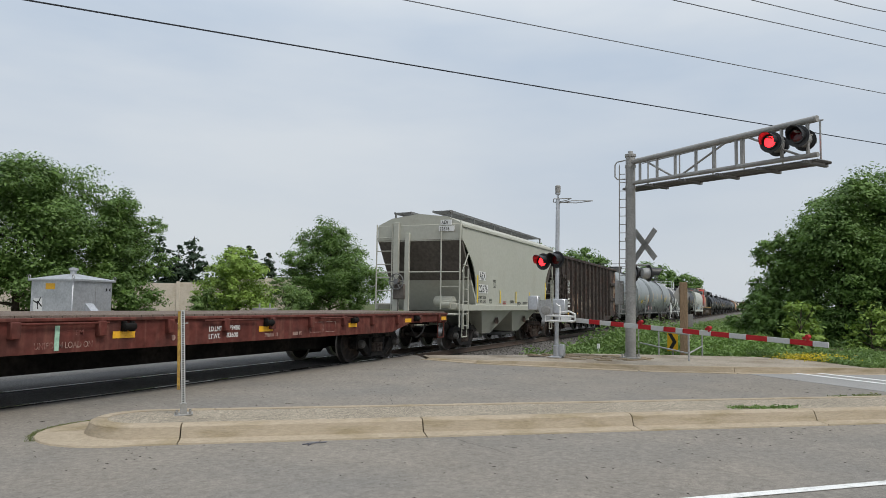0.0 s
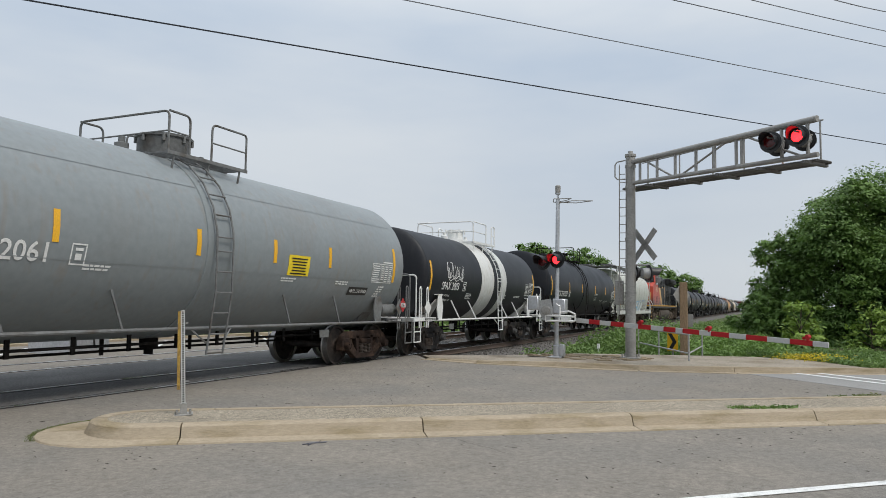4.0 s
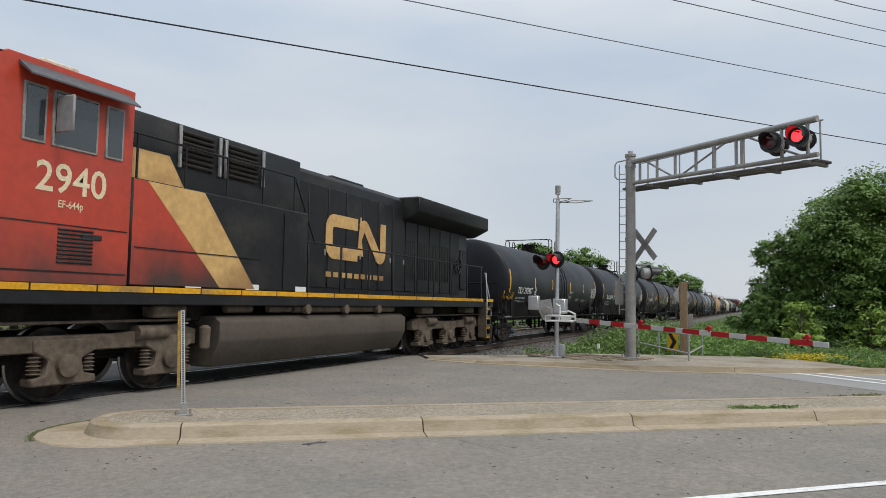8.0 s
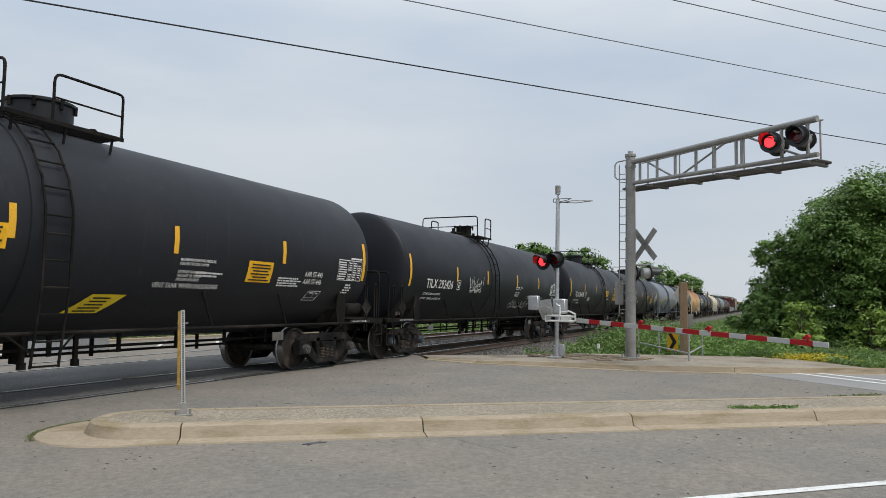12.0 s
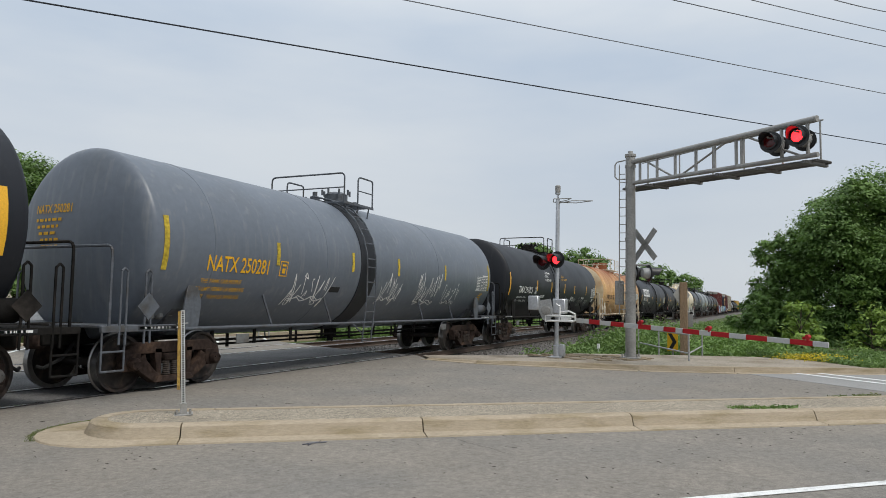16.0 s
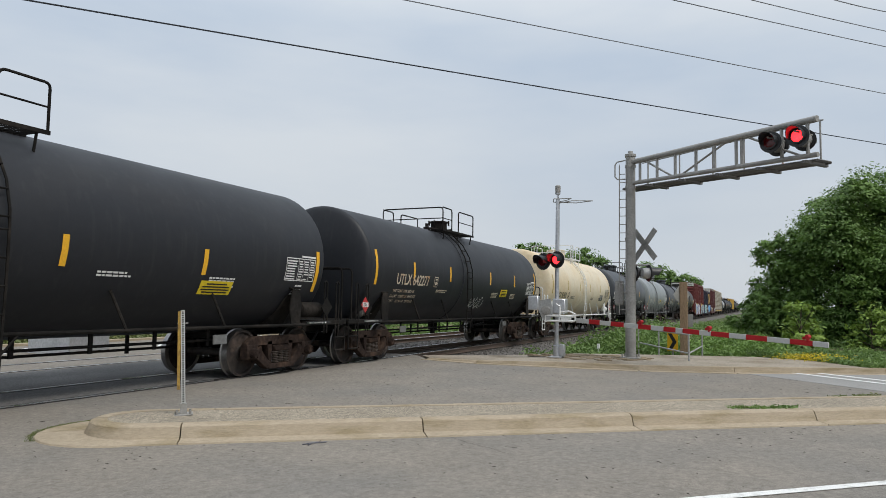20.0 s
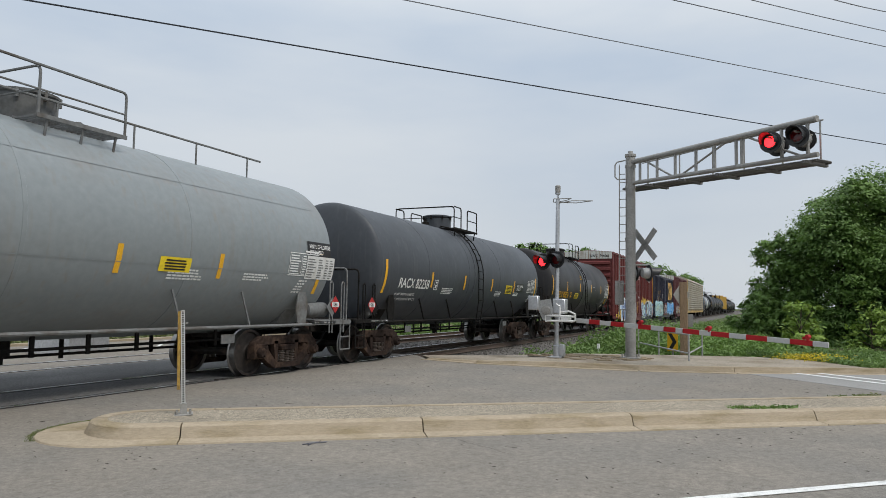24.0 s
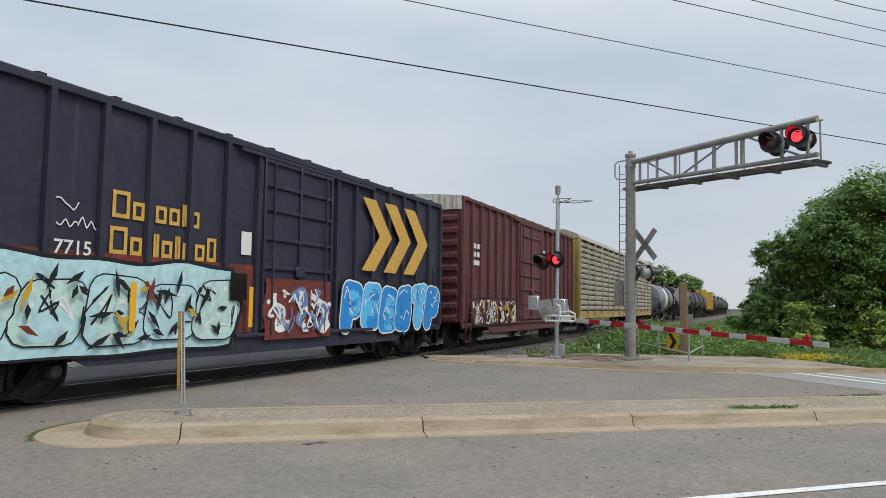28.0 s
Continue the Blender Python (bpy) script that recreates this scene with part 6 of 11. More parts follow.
def repaint(x, h, w, hh, mat, lean=0.0):
    """A patch of newer paint on the flank."""
    def f(car, tank, S, half):
        bm = B()
        wrap(bm, x, x + w, h, h + hh, S[0] - 0.0055, S[1], lean, 14)
        part("repainted_patch", bm, mat, tank, "patch of newer paint", False)
    return f


def yellow_panel(x, h, w=0.55, hh=0.3, mat=None, lean=0.0):
    def f(car, tank, S, half):
        bm = B()
        wrap(bm, x, x + w, h, h + hh, S[0] + 0.002, S[1], n=2, lean=lean)
        pl = part("warning_panel", bm, mat or M_PANEL_YELLOW, tank, "yellow warning panel with small black print")
        bm = B()
        rs = random.Random(int(x * 100))
        n = max(4, int(hh / 0.062))
        for r_ in range(n):
            ins = rs.uniform(0.05, 0.16)
            c0 = h + 0.03 + r_ * (hh - 0.05) / n
            wrap(bm, x + ins + lean * (0.2 + 0.6 * r_ / n), x + w - ins + lean * (0.2 + 0.6 * r_ / n), c0, c0 + 0.026, S[0] + 0.006, S[1], n=1)
        part("panel_print", bm, M_LETTER_K, pl)
    return f


def outline_box(x, h, w=0.5, hh=0.26, lean=0.12):
    """A leaning painted frame with two cells, for test dates."""
    def f(car, tank, S, half):
        bm = B()
        for a0, a1, c0, c1 in ((0, w, 0, 0.014), (0, w, hh, hh + 0.014), (0, 0.014, 0, hh), (w - 0.014, w, 0, hh), (w * 0.55, w * 0.55 + 0.012, 0.07, hh), (0, w, 0.06, 0.07), (0.06, 0.2, 0.17, 0.2), (w * 0.65, w * 0.85, 0.16, 0.19)):
            k0, k1 = lean * c0 / hh, lean * c1 / hh
            wrap(bm, x + a0 + k0, x + a1 + k0, h + c0, h + c1, S[0] + 0.003, S[1], n=1, lean=k1 - k0)
        part("test_date_box", bm, M_LETTER_W, tank)
    return f


def head_coat(car, tank, S, half):
    """Pale old paint left on both tank heads."""
    rad = S[0] - 0.008
    for s in (-1, 1):
        bm = B()
        pts = [(s * (half + 0.5 + 0.306 + 0.22 * (1 - q * q) + 0.11 * max(0.0, 1 - q ** 20) ** 0.5), rad * q + 0.004) for q in (0.012, 0.2, 0.4, 0.55, 0.68, 0.78, 0.86, 0.92, 0.955)]
        lathe(bm, pts if s < 0 else pts[::-1], 64, "x", (0, 0, S[1]))
        part("head_coat", bm, P_HEAD_TAN, tank, "pale tan paint on the tank head")


def tag_scrawl(x, h, w, hh, seed, mat=None, r=0.011):
    """A sprayed scrawl of looping strokes that spells nothing."""
    def f(car, tank, S, half):
        rs = random.Random(seed)
        bm = B()
        k = max(4, int(w / 0.15))
        for i in range(k + 2):
            cx = x + w * (i + 0.5) / k
            lean = rs.uniform(0.05, 0.35)
            if i >= k:
                # a flourish below
                cz, pts = h + hh * rs.uniform(0.0, 0.2), []
                for j in range(9):
                    pts.append((x + w * (0.1 + 0.8 * j / 8), cz + 0.05 * math.sin(j * 1.9 + i)))
            else:
                m, n_ = h + hh * rs.uniform(0.35, 0.65), rs.randrange(3, 6)
                ctrl = [(cx + w / k * rs.uniform(-0.6, 0.6), m + hh * rs.uniform(-0.5, 0.5)) for _ in range(n_)]
                pts = [(q[0] + lean * (q[1] - m), q[1]) for q in curve_pts(ctrl, 4)]
            for (ax, ah), (bx, bh) in zip(pts[:-1], pts[1:]):
                d = Vector((bx - ax, bh - ah))
                if d.length < 1e-4:
                    continue
                n = Vector((-d.y, d.x)).normalized() * r
                vs = []
                for px, ph in ((ax + n.x, ah + n.y), (bx + n.x, bh + n.y), (bx - n.x, bh - n.y), (ax - n.x, ah - n.y)):
                    a = ph / S[0]
                    vs.append(bm.verts.new((px, -(S[0] + 0.003) * math.cos(a), S[1] + (S[0] + 0.003) * math.sin(a))))
                bm.faces.new(vs)
        part("sprayed_scrawl", bm, mat or M_LETTER_W, tank, "sprayed scrawl that spells nothing")
    return f


def both(*fs):
    def f(*a):
        for q in fs:
            q(*a)
    return f


def placard(xo, num="1086"):
    """Red diamond placards at the near side of both platforms."""
    def f(car, tank, S, half):
        for s in (-1, 1):
            x = s * (half + xo)
            bm = B()
            box(bm, (x, -1.51, 1.42), (0.27, 0.008, 0.27), 0.002, (0, 45, 0))
            pl = part("placard", bm, M_PLACARD, car, "red diamond hazard placard")
            bm = B()
            box(bm, (x, -1.517, 1.42), (0.26, 0.004, 0.11))
            part("placard_field", bm, M_LETTER_W, pl)
            letters("placard_number", num, 0.12, M_LETTER_K, pl, x - 0.12, 1.38, y=-1.522, wide=0.8, bold=0.004)
    return f


def stencil(x, h, lines, size=0.13, mat=None, back=None):
    def f(car, tank, S, half):
        n = len(lines)
        w = max(len(q) for q in lines) * size * 0.52
        if back:
            bm = B()
            wrap(bm, x - 0.06, x + w + 0.06, h - 0.06, h + n * size * 1.2 + 0.02, S[0] + 0.001, S[1], n=2)
            part("stencil_field", bm, back, tank, "black painted field")
        for i, q in enumerate(lines):
            letters("stencil", q, size * 1.2, mat or M_LETTER_W, tank, x, S[1] + h + (n - 1 - i) * size * 1.2, tank=(S[0] + 0.005, S[1]), bold=0.004, wide=0.8)
    return f


VC = stencil(4.0, -0.72, ("VINYL CHLORIDE", "STABILIZED"), 0.12, back=M_BLACK)
TP = both(stencil(3.1, -0.68, ("4 IN FIBERGLASS INSULATION", "DO NOT EXCEED 450 F"), 0.062), stencil(4.3, -0.74, ("EMERGENCY EQUIPMENT IS A SECURITY AGREEMENT", "PAINT - STRATHMORE EZ-2055P-02-2005", "TRK - TARGA  02-2015"), 0.046), stencil(1.5, -0.6, ("MAXIMUM OPERATING PRESSURE", "FOR HEATER COILS 150 PSI", "", "EXTERIOR HEATER PIPES", "NO INLET OR OUTLET", "PIPE CAPS REQUIRED"), 0.056))
GP = "LD LMT 207000 LB 93850 KG|LT WT  79000 LB 35850 KG"
TX = ((-7.4, 1), (-4.22, 0), (-1.55, 0), (1.66, 0), (4.5, 0), (7.4, 1))
tank_car(47.91, 58.98, P_GREY, "light grey tank car with white lettering and orange reflectors", 1.62, 2.42, "OCPX  80335", None, 0.24, -5.26, 1.91, "LD LMT 180000 LBS  81600 KGS|LT WT 83000 LBS  37700 KGS",
         "brown", None, M_GREY_STEEL, "big", ((-6.11, 1), (-3.13, 0), (-1.24, 0), (1.0, 0), (4.3, 0), (6.2, 1)), (-3.4, -0.6, 2.4), both(yellow_panel(2.52, -0.68, 0.74, 0.27, None), VC, placard(1.15), stencil(-1.7, -0.6, ("0.65 INCH CERAMIC FIBER", "AND 4 INCH FIBERGLASS", "COMPRESSED TO 4 INCHES", "DO NOT EXCEED 450 F"), 0.075)),
         seed=2, ladder_x=-0.41, rails=(-1.23, 0.82), stripe_dz=-0.22, seam=0.38)
tank_car(62.72, 74.07, P_GREY, "light grey tank car with white lettering, grey rails", 1.62, 2.42, "TILX 402061", None, 0.27, -5.26, 1.93, "LD LMT 179800 LB  81550 KG|LT WT   83200 LB  37750 KG", "brown", None, M_GREY_STEEL, "big",
         ((-6.22, 1), (-3.32, 0), (-0.72, 0), (1.3, 0), (3.19, 0), (6.1, 1)), (-4.4,), both(yellow_panel(1.73, -0.44, 0.71, 0.41), placard(1.15), stencil(4.2, -0.75, ("VINYL CHLORIDE",), 0.1, back=M_BLACK)), seed=3, ladder_x=-0.19, rails=(-0.93, 1.02), seam=0.6)


def table_field(x, h, w, hh):
    """A white painted field with rows of dark print."""
    def f(car, tank, S, half):
        bm = B()
        wrap(bm, x, x + w, h, h + hh, S[0] + 0.004, S[1], n=3)
        fld = part("table_field", bm, P_WHITE_BAND, tank, "white painted field with rows of print")
        rs = random.Random(4)
        bm = B()
        for r_ in range(8):
            for ca, cw in ((0.03, 0.3), (0.4, 0.2), (0.66, 0.12), (0.82, 0.14)):
                wrap(bm, x + ca * w, x + (ca + cw * rs.uniform(0.6, 1.0)) * w, h + 0.03 + r_ * 0.053, h + 0.05 + r_ * 0.053, S[0] + 0.007, S[1], n=1)
        part("small_print", bm, M_GREY_STEEL, fld)
    return f


def white_band(car, tank, S, half):
    bm = B()
    lathe(bm, [(-0.95, S[0] - 0.004), (-0.94, S[0]), (1.6, S[0]), (1.61, S[0] - 0.004)], 64, "x", (0, 0, S[1]))
    part("white_band", bm, P_WHITE_BAND, tank, "broad white painted band round the tank")


tank_car(77.8, 86.5, P_BLACK2, "short black tank car with a broad white band", 1.42, 2.3, "SPAX 2003", None, 0.24, -4.2, 1.9, "LD LMT 190000 LB|LT WT 70000 LB", "dark", None, M_WHITE_STEEL, "small",
         ((-5.0, 1), (5.0, 1)), extra=both(white_band, tag_scrawl(-3.9, -0.1, 1.4, 0.5, 5)), seed=4, ladder_x=0.6, rails=(-0.9, 1.2), mark_w=1.3)
tank_car(90.24, 103.68, P_BLACK, "black tank car with white lettering and yellow reflectors", 1.57, 2.38, "TILX 292359", None, 0.26, -6.44, 1.92, GP, "dark", "blue", stripes=TX, extra=TP, seed=5, prints=(), seam=0.54)
tank_car(144.09, 157.5, P_BLACK, "black tank car with white lettering and yellow scrawl", 1.57, 2.38, "TILX 292487", None, 0.26, -6.41, 1.92, GP, "dark", "blue", stripes=TX, extra=both(TP, tag_scrawl(-8.0, -0.72, 1.3, 0.35, 8, M_LETTER_Y, 0.012)), seed=6, ladder_x=0.39, rails=(-0.4, 0.94), prints=(), seam=0.54)
tank_car(161.30, 174.66, P_BLACK, "black tank car with white lettering and grey bearing caps", 1.57, 2.38, "TILX 292394", None, 0.26, -6.36, 1.92, "LD LMT 207100 LB 93900 KG|LT WT  78900 LB 35800 KG", "dark", "blue", stripes=TX, extra=TP, seed=7, prints=(), seam=0.54)
O1 = both(yellow_panel(-2.18, -0.36, 0.71, 0.32, M_PANEL_ORANGE), yellow_panel(3.08, -0.62, 0.71, 0.4, M_PANEL_ORANGE), yellow_panel(-0.34, -1.3, 0.6, 0.36, M_PANEL_YELLOW, 0.35),
          stencil(4.85, -0.6, ("AAR ST-445", "AAR ST-446"), 0.13), outline_box(5.05, -0.98, 0.45, 0.22), stencil(0.98, -0.79, ("VENT TANK WHEN UNLOADING",), 0.1),
          stencil(1.42, -0.66, ("MAXIMUM OPERATING PRESSURE", "FOR HEATER COILS 100 PSI", "", "EXTERIOR HEATER PIPES", "NO INLET OR OUTLET", "PIPE CAPS REQUIRED"), 0.056))
GP2 = "LD LMT 192400 LB 87250 KG|LT WT   93600 LB 42450 KG"
TY = ((-7.14, 1), (-4.18, 0), (-1.42, 0), (1.3, 0), (4.1, 0), (7.13, 1))
tank_car(178.63, 191.58, P_BLACK, "black insulated tank car with orange warning panels", 1.6, 2.42, "TILX 284548", None, 0.26, -6.27, 1.94, GP2, "dark", "dark", bonnet="big", stripes=TY, extra=O1, seed=8, rails=(-1.28, 0.61), seam=0.52)
tank_car(195.44, 208.86, P_BLACK, "black tank car with white sprayed tags", 1.57, 2.38, "TILX 292426", None, 0.26, -6.36, 1.92, GP, "dark", "blue", stripes=TX, extra=both(TP, tag_scrawl(-3.26, -0.55, 1.3, 0.5, 21), tag_scrawl(1.21, -1.1, 2.5, 0.36, 22)), seed=9, prints=(), seam=0.54)
tank_car(212.75, 225.83, P_BLACK, "black insulated tank car with two orange panels", 1.6, 2.42, "TILX 284495", None, 0.26, -6.2, 1.94, GP2, "dark", "dark", bonnet="big", stripes=TY, extra=both(yellow_panel(1.29, -0.36, 0.8, 0.32, M_PANEL_ORANGE), yellow_panel(3.6, -0.6, 0.8, 0.4, M_PANEL_ORANGE), stencil(5.35, -0.55, ("AAR ST-445", "AAR ST-446"), 0.15)), seed=10, ladder_x=0.57, rails=(-0.99, 1.07), seam=0.52)
tank_car(229.50, 242.62, P_BLACK, "black insulated tank car, orange panels, dusty trucks", 1.6, 2.42, "TILX 284522", None, 0.26, -6.14, 1.94, GP2, "brown", "dark", bonnet="big", stripes=((-7.14, 1), (-3.91, 0), (-1.21, 0), (1.9, 0), (4.6, 0), (7.11, 1)), extra=both(yellow_panel(1.29, -0.36, 0.8, 0.32, M_PANEL_ORANGE), yellow_panel(3.5, -0.66, 0.85, 0.4, M_PANEL_ORANGE), stencil(5.5, -0.55, ("AAR ST-445", "AAR ST-446"), 0.13)), seed=11, ladder_x=0.57, rails=(-0.99, 1.07), seam=0.52)
tank_car(246.6, 259.48, P_SLATE2, "blue-grey tank car with yellow lettering and white tags", 1.57, 2.38, "NATX 250281", M_LETTER_Y, 0.28, -6.28, 1.97, "THE TANK CAR PEOPLE|LD LMT 187800 LB 85200 KG|LT WT   75200 LB 34100 KG", "brown", "brown", M_SLATE_STEEL, "dome", ((-7.21, 1), (-4.38, 0), (-1.62, 0), (0.62, 0), (3.57, 0), (7.2, 1)), (-6.1, -2.65, 3.1),
         both(tag_scrawl(-3.9, -1.0, 1.5, 0.75, 31), tag_scrawl(-0.15, -0.95, 1.1, 0.75, 32), tag_scrawl(1.8, -1.0, 1.5, 0.95, 33), tag_scrawl(3.6, -0.95, 1.2, 0.6, 34), repaint(-2.4, -0.72, 0.4, 0.13, M_LETTER_K)), seed=12, stripe_mat=M_FADED_Y, wear=P_BLACK2, prints=(), ladder_x=-0.94, rails=(-1.28, 0.05), mark_w=1.64, seam=0.62)
tank_car(263.38, 276.75, P_BLACK2, "black tank car with white lettering and red dots", 1.58, 2.4, "TIMX 291015", None, 0.27, -6.41, 1.95, "LD LMT  206700 LB  93750 KG|LT WT   79300 LB  35950 KG", "brown", "dark", M_UNDER, "dome", ((-7.5, 1), (-4.01, 0), (-1.8, 0), (0.51, 0), (2.45, 0), (5.01, 0), (7.3, 1)), (),
         both(stencil(-2.83, 0.12, ("CAUTION-MAY", "CONTAIN", "NITROGEN PAD"), 0.13), stencil(-0.07, 0.25, ("CAUTION", "NITROGEN BLANKET"), 0.11, M_LETTER_Y), tag_scrawl(0.6, -0.95, 1.4, 0.4, 35), tag_scrawl(3.35, -1.0, 1.1, 0.5, 36, M_GREY_STEEL, 0.026), outline_box(5.0, -0.93), stencil(3.95, -0.72, ("PAINT - CARBOLINE 8812", "TRK -           9-2002"), 0.062), stencil(2.3, -0.72, ("GLASS INSULATION", "NOT EXCEED 450 F"), 0.07)), seed=13, ladder_x=-1.01, rails=(-1.3, 0.1), mw=-0.3, mark_w=1.79, stripe_dz=-0.12)
tank_car(280.82, 292.01, P_ORANGE, "tan tank car streaked with orange rust", 1.58, 2.4, "DOWX  72936", M_LETTER_K, 0.28, -5.55, 1.92, "LD LMT 202800 LB 92000 KG|LT WT  60200 LB 27300 KG", "dark", "dark", M_CREAM_STEEL, "big", ((-6.34, 1), (-3.65, 0), (-1.29, 0), (3.5, 0), (6.2, 1)), (-2.9,), both(yellow_panel(1.43, -0.38, 0.66, 0.38), head_coat, table_field(4.95, -0.45, 1.0, 0.47), tag_scrawl(2.55, -0.85, 1.0, 0.34, 37, M_LETTER_K, 0.014), outline_box(4.2, -0.95)), seed=14, ladder_x=-0.24, rails=(-1.99, 0.79), mark_w=1.58, mw=-0.19, stripe_mat=M_FADED, seam=0.5)


def brand_band(x, h, w, hh, mat=None):
    """A company name as six plain blocks with a slit each."""
    def f(car, tank, S, half):
        bm = B()
        st = w / 6
        for k in range(6):
            a0, a1 = x + k * st, x + (k + 1) * st - 0.08
            cut = 0.13
            wrap(bm, a0, a0 + cut, h, h + hh, *S, n=3)
            wrap(bm, a1 - cut, a1, h, h + hh, *S, n=3)
            wrap(bm, a0 + cut, a1 - cut, h, h + 0.14, *S, n=2)
            wrap(bm, a0 + cut, a1 - cut, h + hh - 0.14, h + hh, *S, n=2)
        part("company_band", bm, mat or M_LETTER_W, tank, "company name as plain white blocks")
    return f


tank_car(295.80, 309.08, P_BLACK2, "black tank car with a bold white company mark", 1.5, 2.35, "PROX 75675", None, 0.27, -6.27, 1.98, "LD LMT   209400 LB   95000 KG|LT WT    76600 LB   34750 KG", "brown", "brown", M_UNDER, "small", ((-7.35, 1), (-4.2, 0), (-1.53, 0), (1.28, 0), (3.95, 0), (7.25, 1)), (-3.0,), both(brand_band(-6.38, -0.02, 3.3, 0.62), yellow_panel(3.95, -0.82, 0.8, 0.26)), seed=15, ladder_x=0.22, rails=(-1.62, 1.24), mw=-0.79, mark_w=1.5, stripe_dz=-0.24)
tank_car(312.84, 324.79, P_BLACK2, "black tank car with cream lettering and white tags", 1.52, 2.36, "UTLX 642277", M_CREAM_STEEL, 0.29, -5.54, 1.96, "THE TANK CAR PEOPLE|LD LMT  190800 LB  86550 KG|LT WT    72200 LB  32750 KG", "brown", "brown", M_UNDER, "small", ((-6.62, 1), (-4.55, 0), (-2.1, 0), (1.37, 0), (3.98, 0), (6.6, 1)), (), both(tag_scrawl(-0.11, -1.1, 1.3, 0.5, 41), yellow_panel(2.54, -0.62, 0.7, 0.27), placard(1.15)), seed=16, ladder_x=-0.76, rails=(-1.72, 0.8), mw=0.3, mark_w=1.97, seam=0.55)
tank_car(328.55, 340.22, P_CREAM, "cream tank car with black lettering, white rails", 1.6, 2.42, "RACX 82432", M_LETTER_K, 0.27, -5.59, 1.85, "LD LMT 178700 LB 81050 KG|LT WT    84300 LB 38250 KG  NEW 04-1996", "brown", "brown", M_WHITE_STEEL, "big", ((-6.38, 1), (-3.63, 0), (-1.16, 0), (1.2, 0), (3.82, 0), (6.3, 1)), (-3.7, -0.8, 2.1), both(stencil(3.9, -0.58, ("VINYL CHLORIDE", "STABILIZED"), 0.1, back=M_BLACK), placard(1.1)), seed=17, ladder_x=-0.27, rails=(-0.97, 1.03), mark_w=1.78, stripe_mat=surface("faded_yellow", (0.42, 0.3, 0.06), 0.6, bump=0), stripe_dz=0.04, seam=0.5)
tank_car(343.95, 354.65, P_SLATE, "dark slate-grey tank car with a roof handrail", 1.6, 2.42, "RACX 81210", None, 0.27, -5.0, 1.88, "LD LMT 180000 LB 81650 KG|LT WT    83000 LB 37650 KG", "brown", "brown", M_UNDER, "big", ((-5.8, 1), (-2.6, 0), (0.5, 0), (3.4, 0)), (), both(VC, placard(1.1)), long_rail=True, seed=18, ladder_x=-0.2, rails=(-0.8, 0.95), mark_w=1.8)
tank_car(358.38, 368.89, P_GREY, "light grey tank car with a long roof handrail", 1.62, 2.45, "OCPX  80188", None, 0.27, -4.97, 1.86, "LD LMT 179000 LBS  81200 KGS|LT WT  84000 LBS  38100 KGS  NEW 10-95", "brown", "brown", M_GREY_STEEL, "big", ((-5.7, 1), (-2.4, 0), (0.49, 0), (2.62, 0), (5.6, 1)), (-4.0, -1.0, 1.9), both(yellow_panel(1.26, -0.55, 0.66, 0.24), stencil(5.16, 0.0, ("VINYL CHLORIDE", "STABILIZED"), 0.1, back=M_BLACK), table_field(5.1, -0.52, 1.0, 0.48), placard(1.1)), long_rail=True, seed=19, ladder_x=-1.75, rails=(-0.51, 0.94), stripe_dz=-0.4, mark_w=1.84, seam=0.36)
tank_car(372.75, 384.40, P_SLATE, "dark slate-grey tank car with streaked sides", 1.6, 2.42, "RACX 82258", None, 0.27, -5.66, 1.87, "LD LMT 180000 LB 81650 KG|LT WT   83000 LB 37650 KG  NEW 12-95", "brown", "brown", M_UNDER, "big", ((-6.42, 1), (-3.69, 0), (-1.27, 0), (1.2, 0), (3.6, 0), (6.3, 1)), (-3.9, -0.9, 2.0), both(yellow_panel(2.67, -0.55, 0.7, 0.31), stencil(3.9, -0.4, ("VINYL CHLORIDE", "STABILIZED"), 0.1, back=M_BLACK), placard(1.15)), seed=20, ladder_x=-0.16, rails=(-1.0, 0.98), stripe_dz=-0.28, mark_w=1.81)
tank_car(388.2, 399.47, P_BROWN, "brown-black weathered tank car with yellow lettering", 1.63, 2.45, "UTLX 903236", M_LETTER_Y, 0.3, -5.39, 1.85, "THE TANK CAR PEOPLE|LD LMT 179900 LB 81600 KG|LT WT   83100 LB 37700 KG", "brown", "brown", M_UNDER, "big", ((-6.29, 1), (-3.73, 0), (-1.11, 0), (1.48, 0), (3.97, 0), (6.2, 1)), (), both(yellow_panel(-2.18, -0.62, 0.73, 0.27), repaint(0.4, -0.95, 1.15, 1.38, P_BROWN_NEW, 0.12), repaint(1.75, -0.2, 0.7, 0.26, P_BLACK), repaint(2.39, -0.21, 0.045, 0.23, M_LETTER_W), repaint(1.9, 0.052, 0.5, 0.01, M_LETTER_W), repaint(3.45, -0.83, 0.85, 0.27, P_BLACK, -0.08), repaint(3.95, -1.27, 0.6, 0.37, P_BLACK, -0.2), repaint(1.2, -1.05, 1.9, 0.28, P_BLACK2, 0.1), repaint(5.0, -1.12, 0.3, 0.19, M_LETTER_W, 0.1), repaint(4.95, -0.08, 1.2, 0.33, P_BROWN_NEW), outline_box(4.75, -0.82, 0.42, 0.27), stencil(-0.98, 0.36, ("WATER CAPY", "214353 LB", "97229 KG"), 0.075, M_LETTER_Y), stencil(5.4, 0.06, ("VINYL CHLORIDE", "STABILIZED"), 0.1)), seed=21, ladder_x=-0.16, rails=(-1.2, 0.84), mark_w=2.01, stripe_dz=-0.05, seam=0.4, wear=P_BROWN_NEW, prints=())
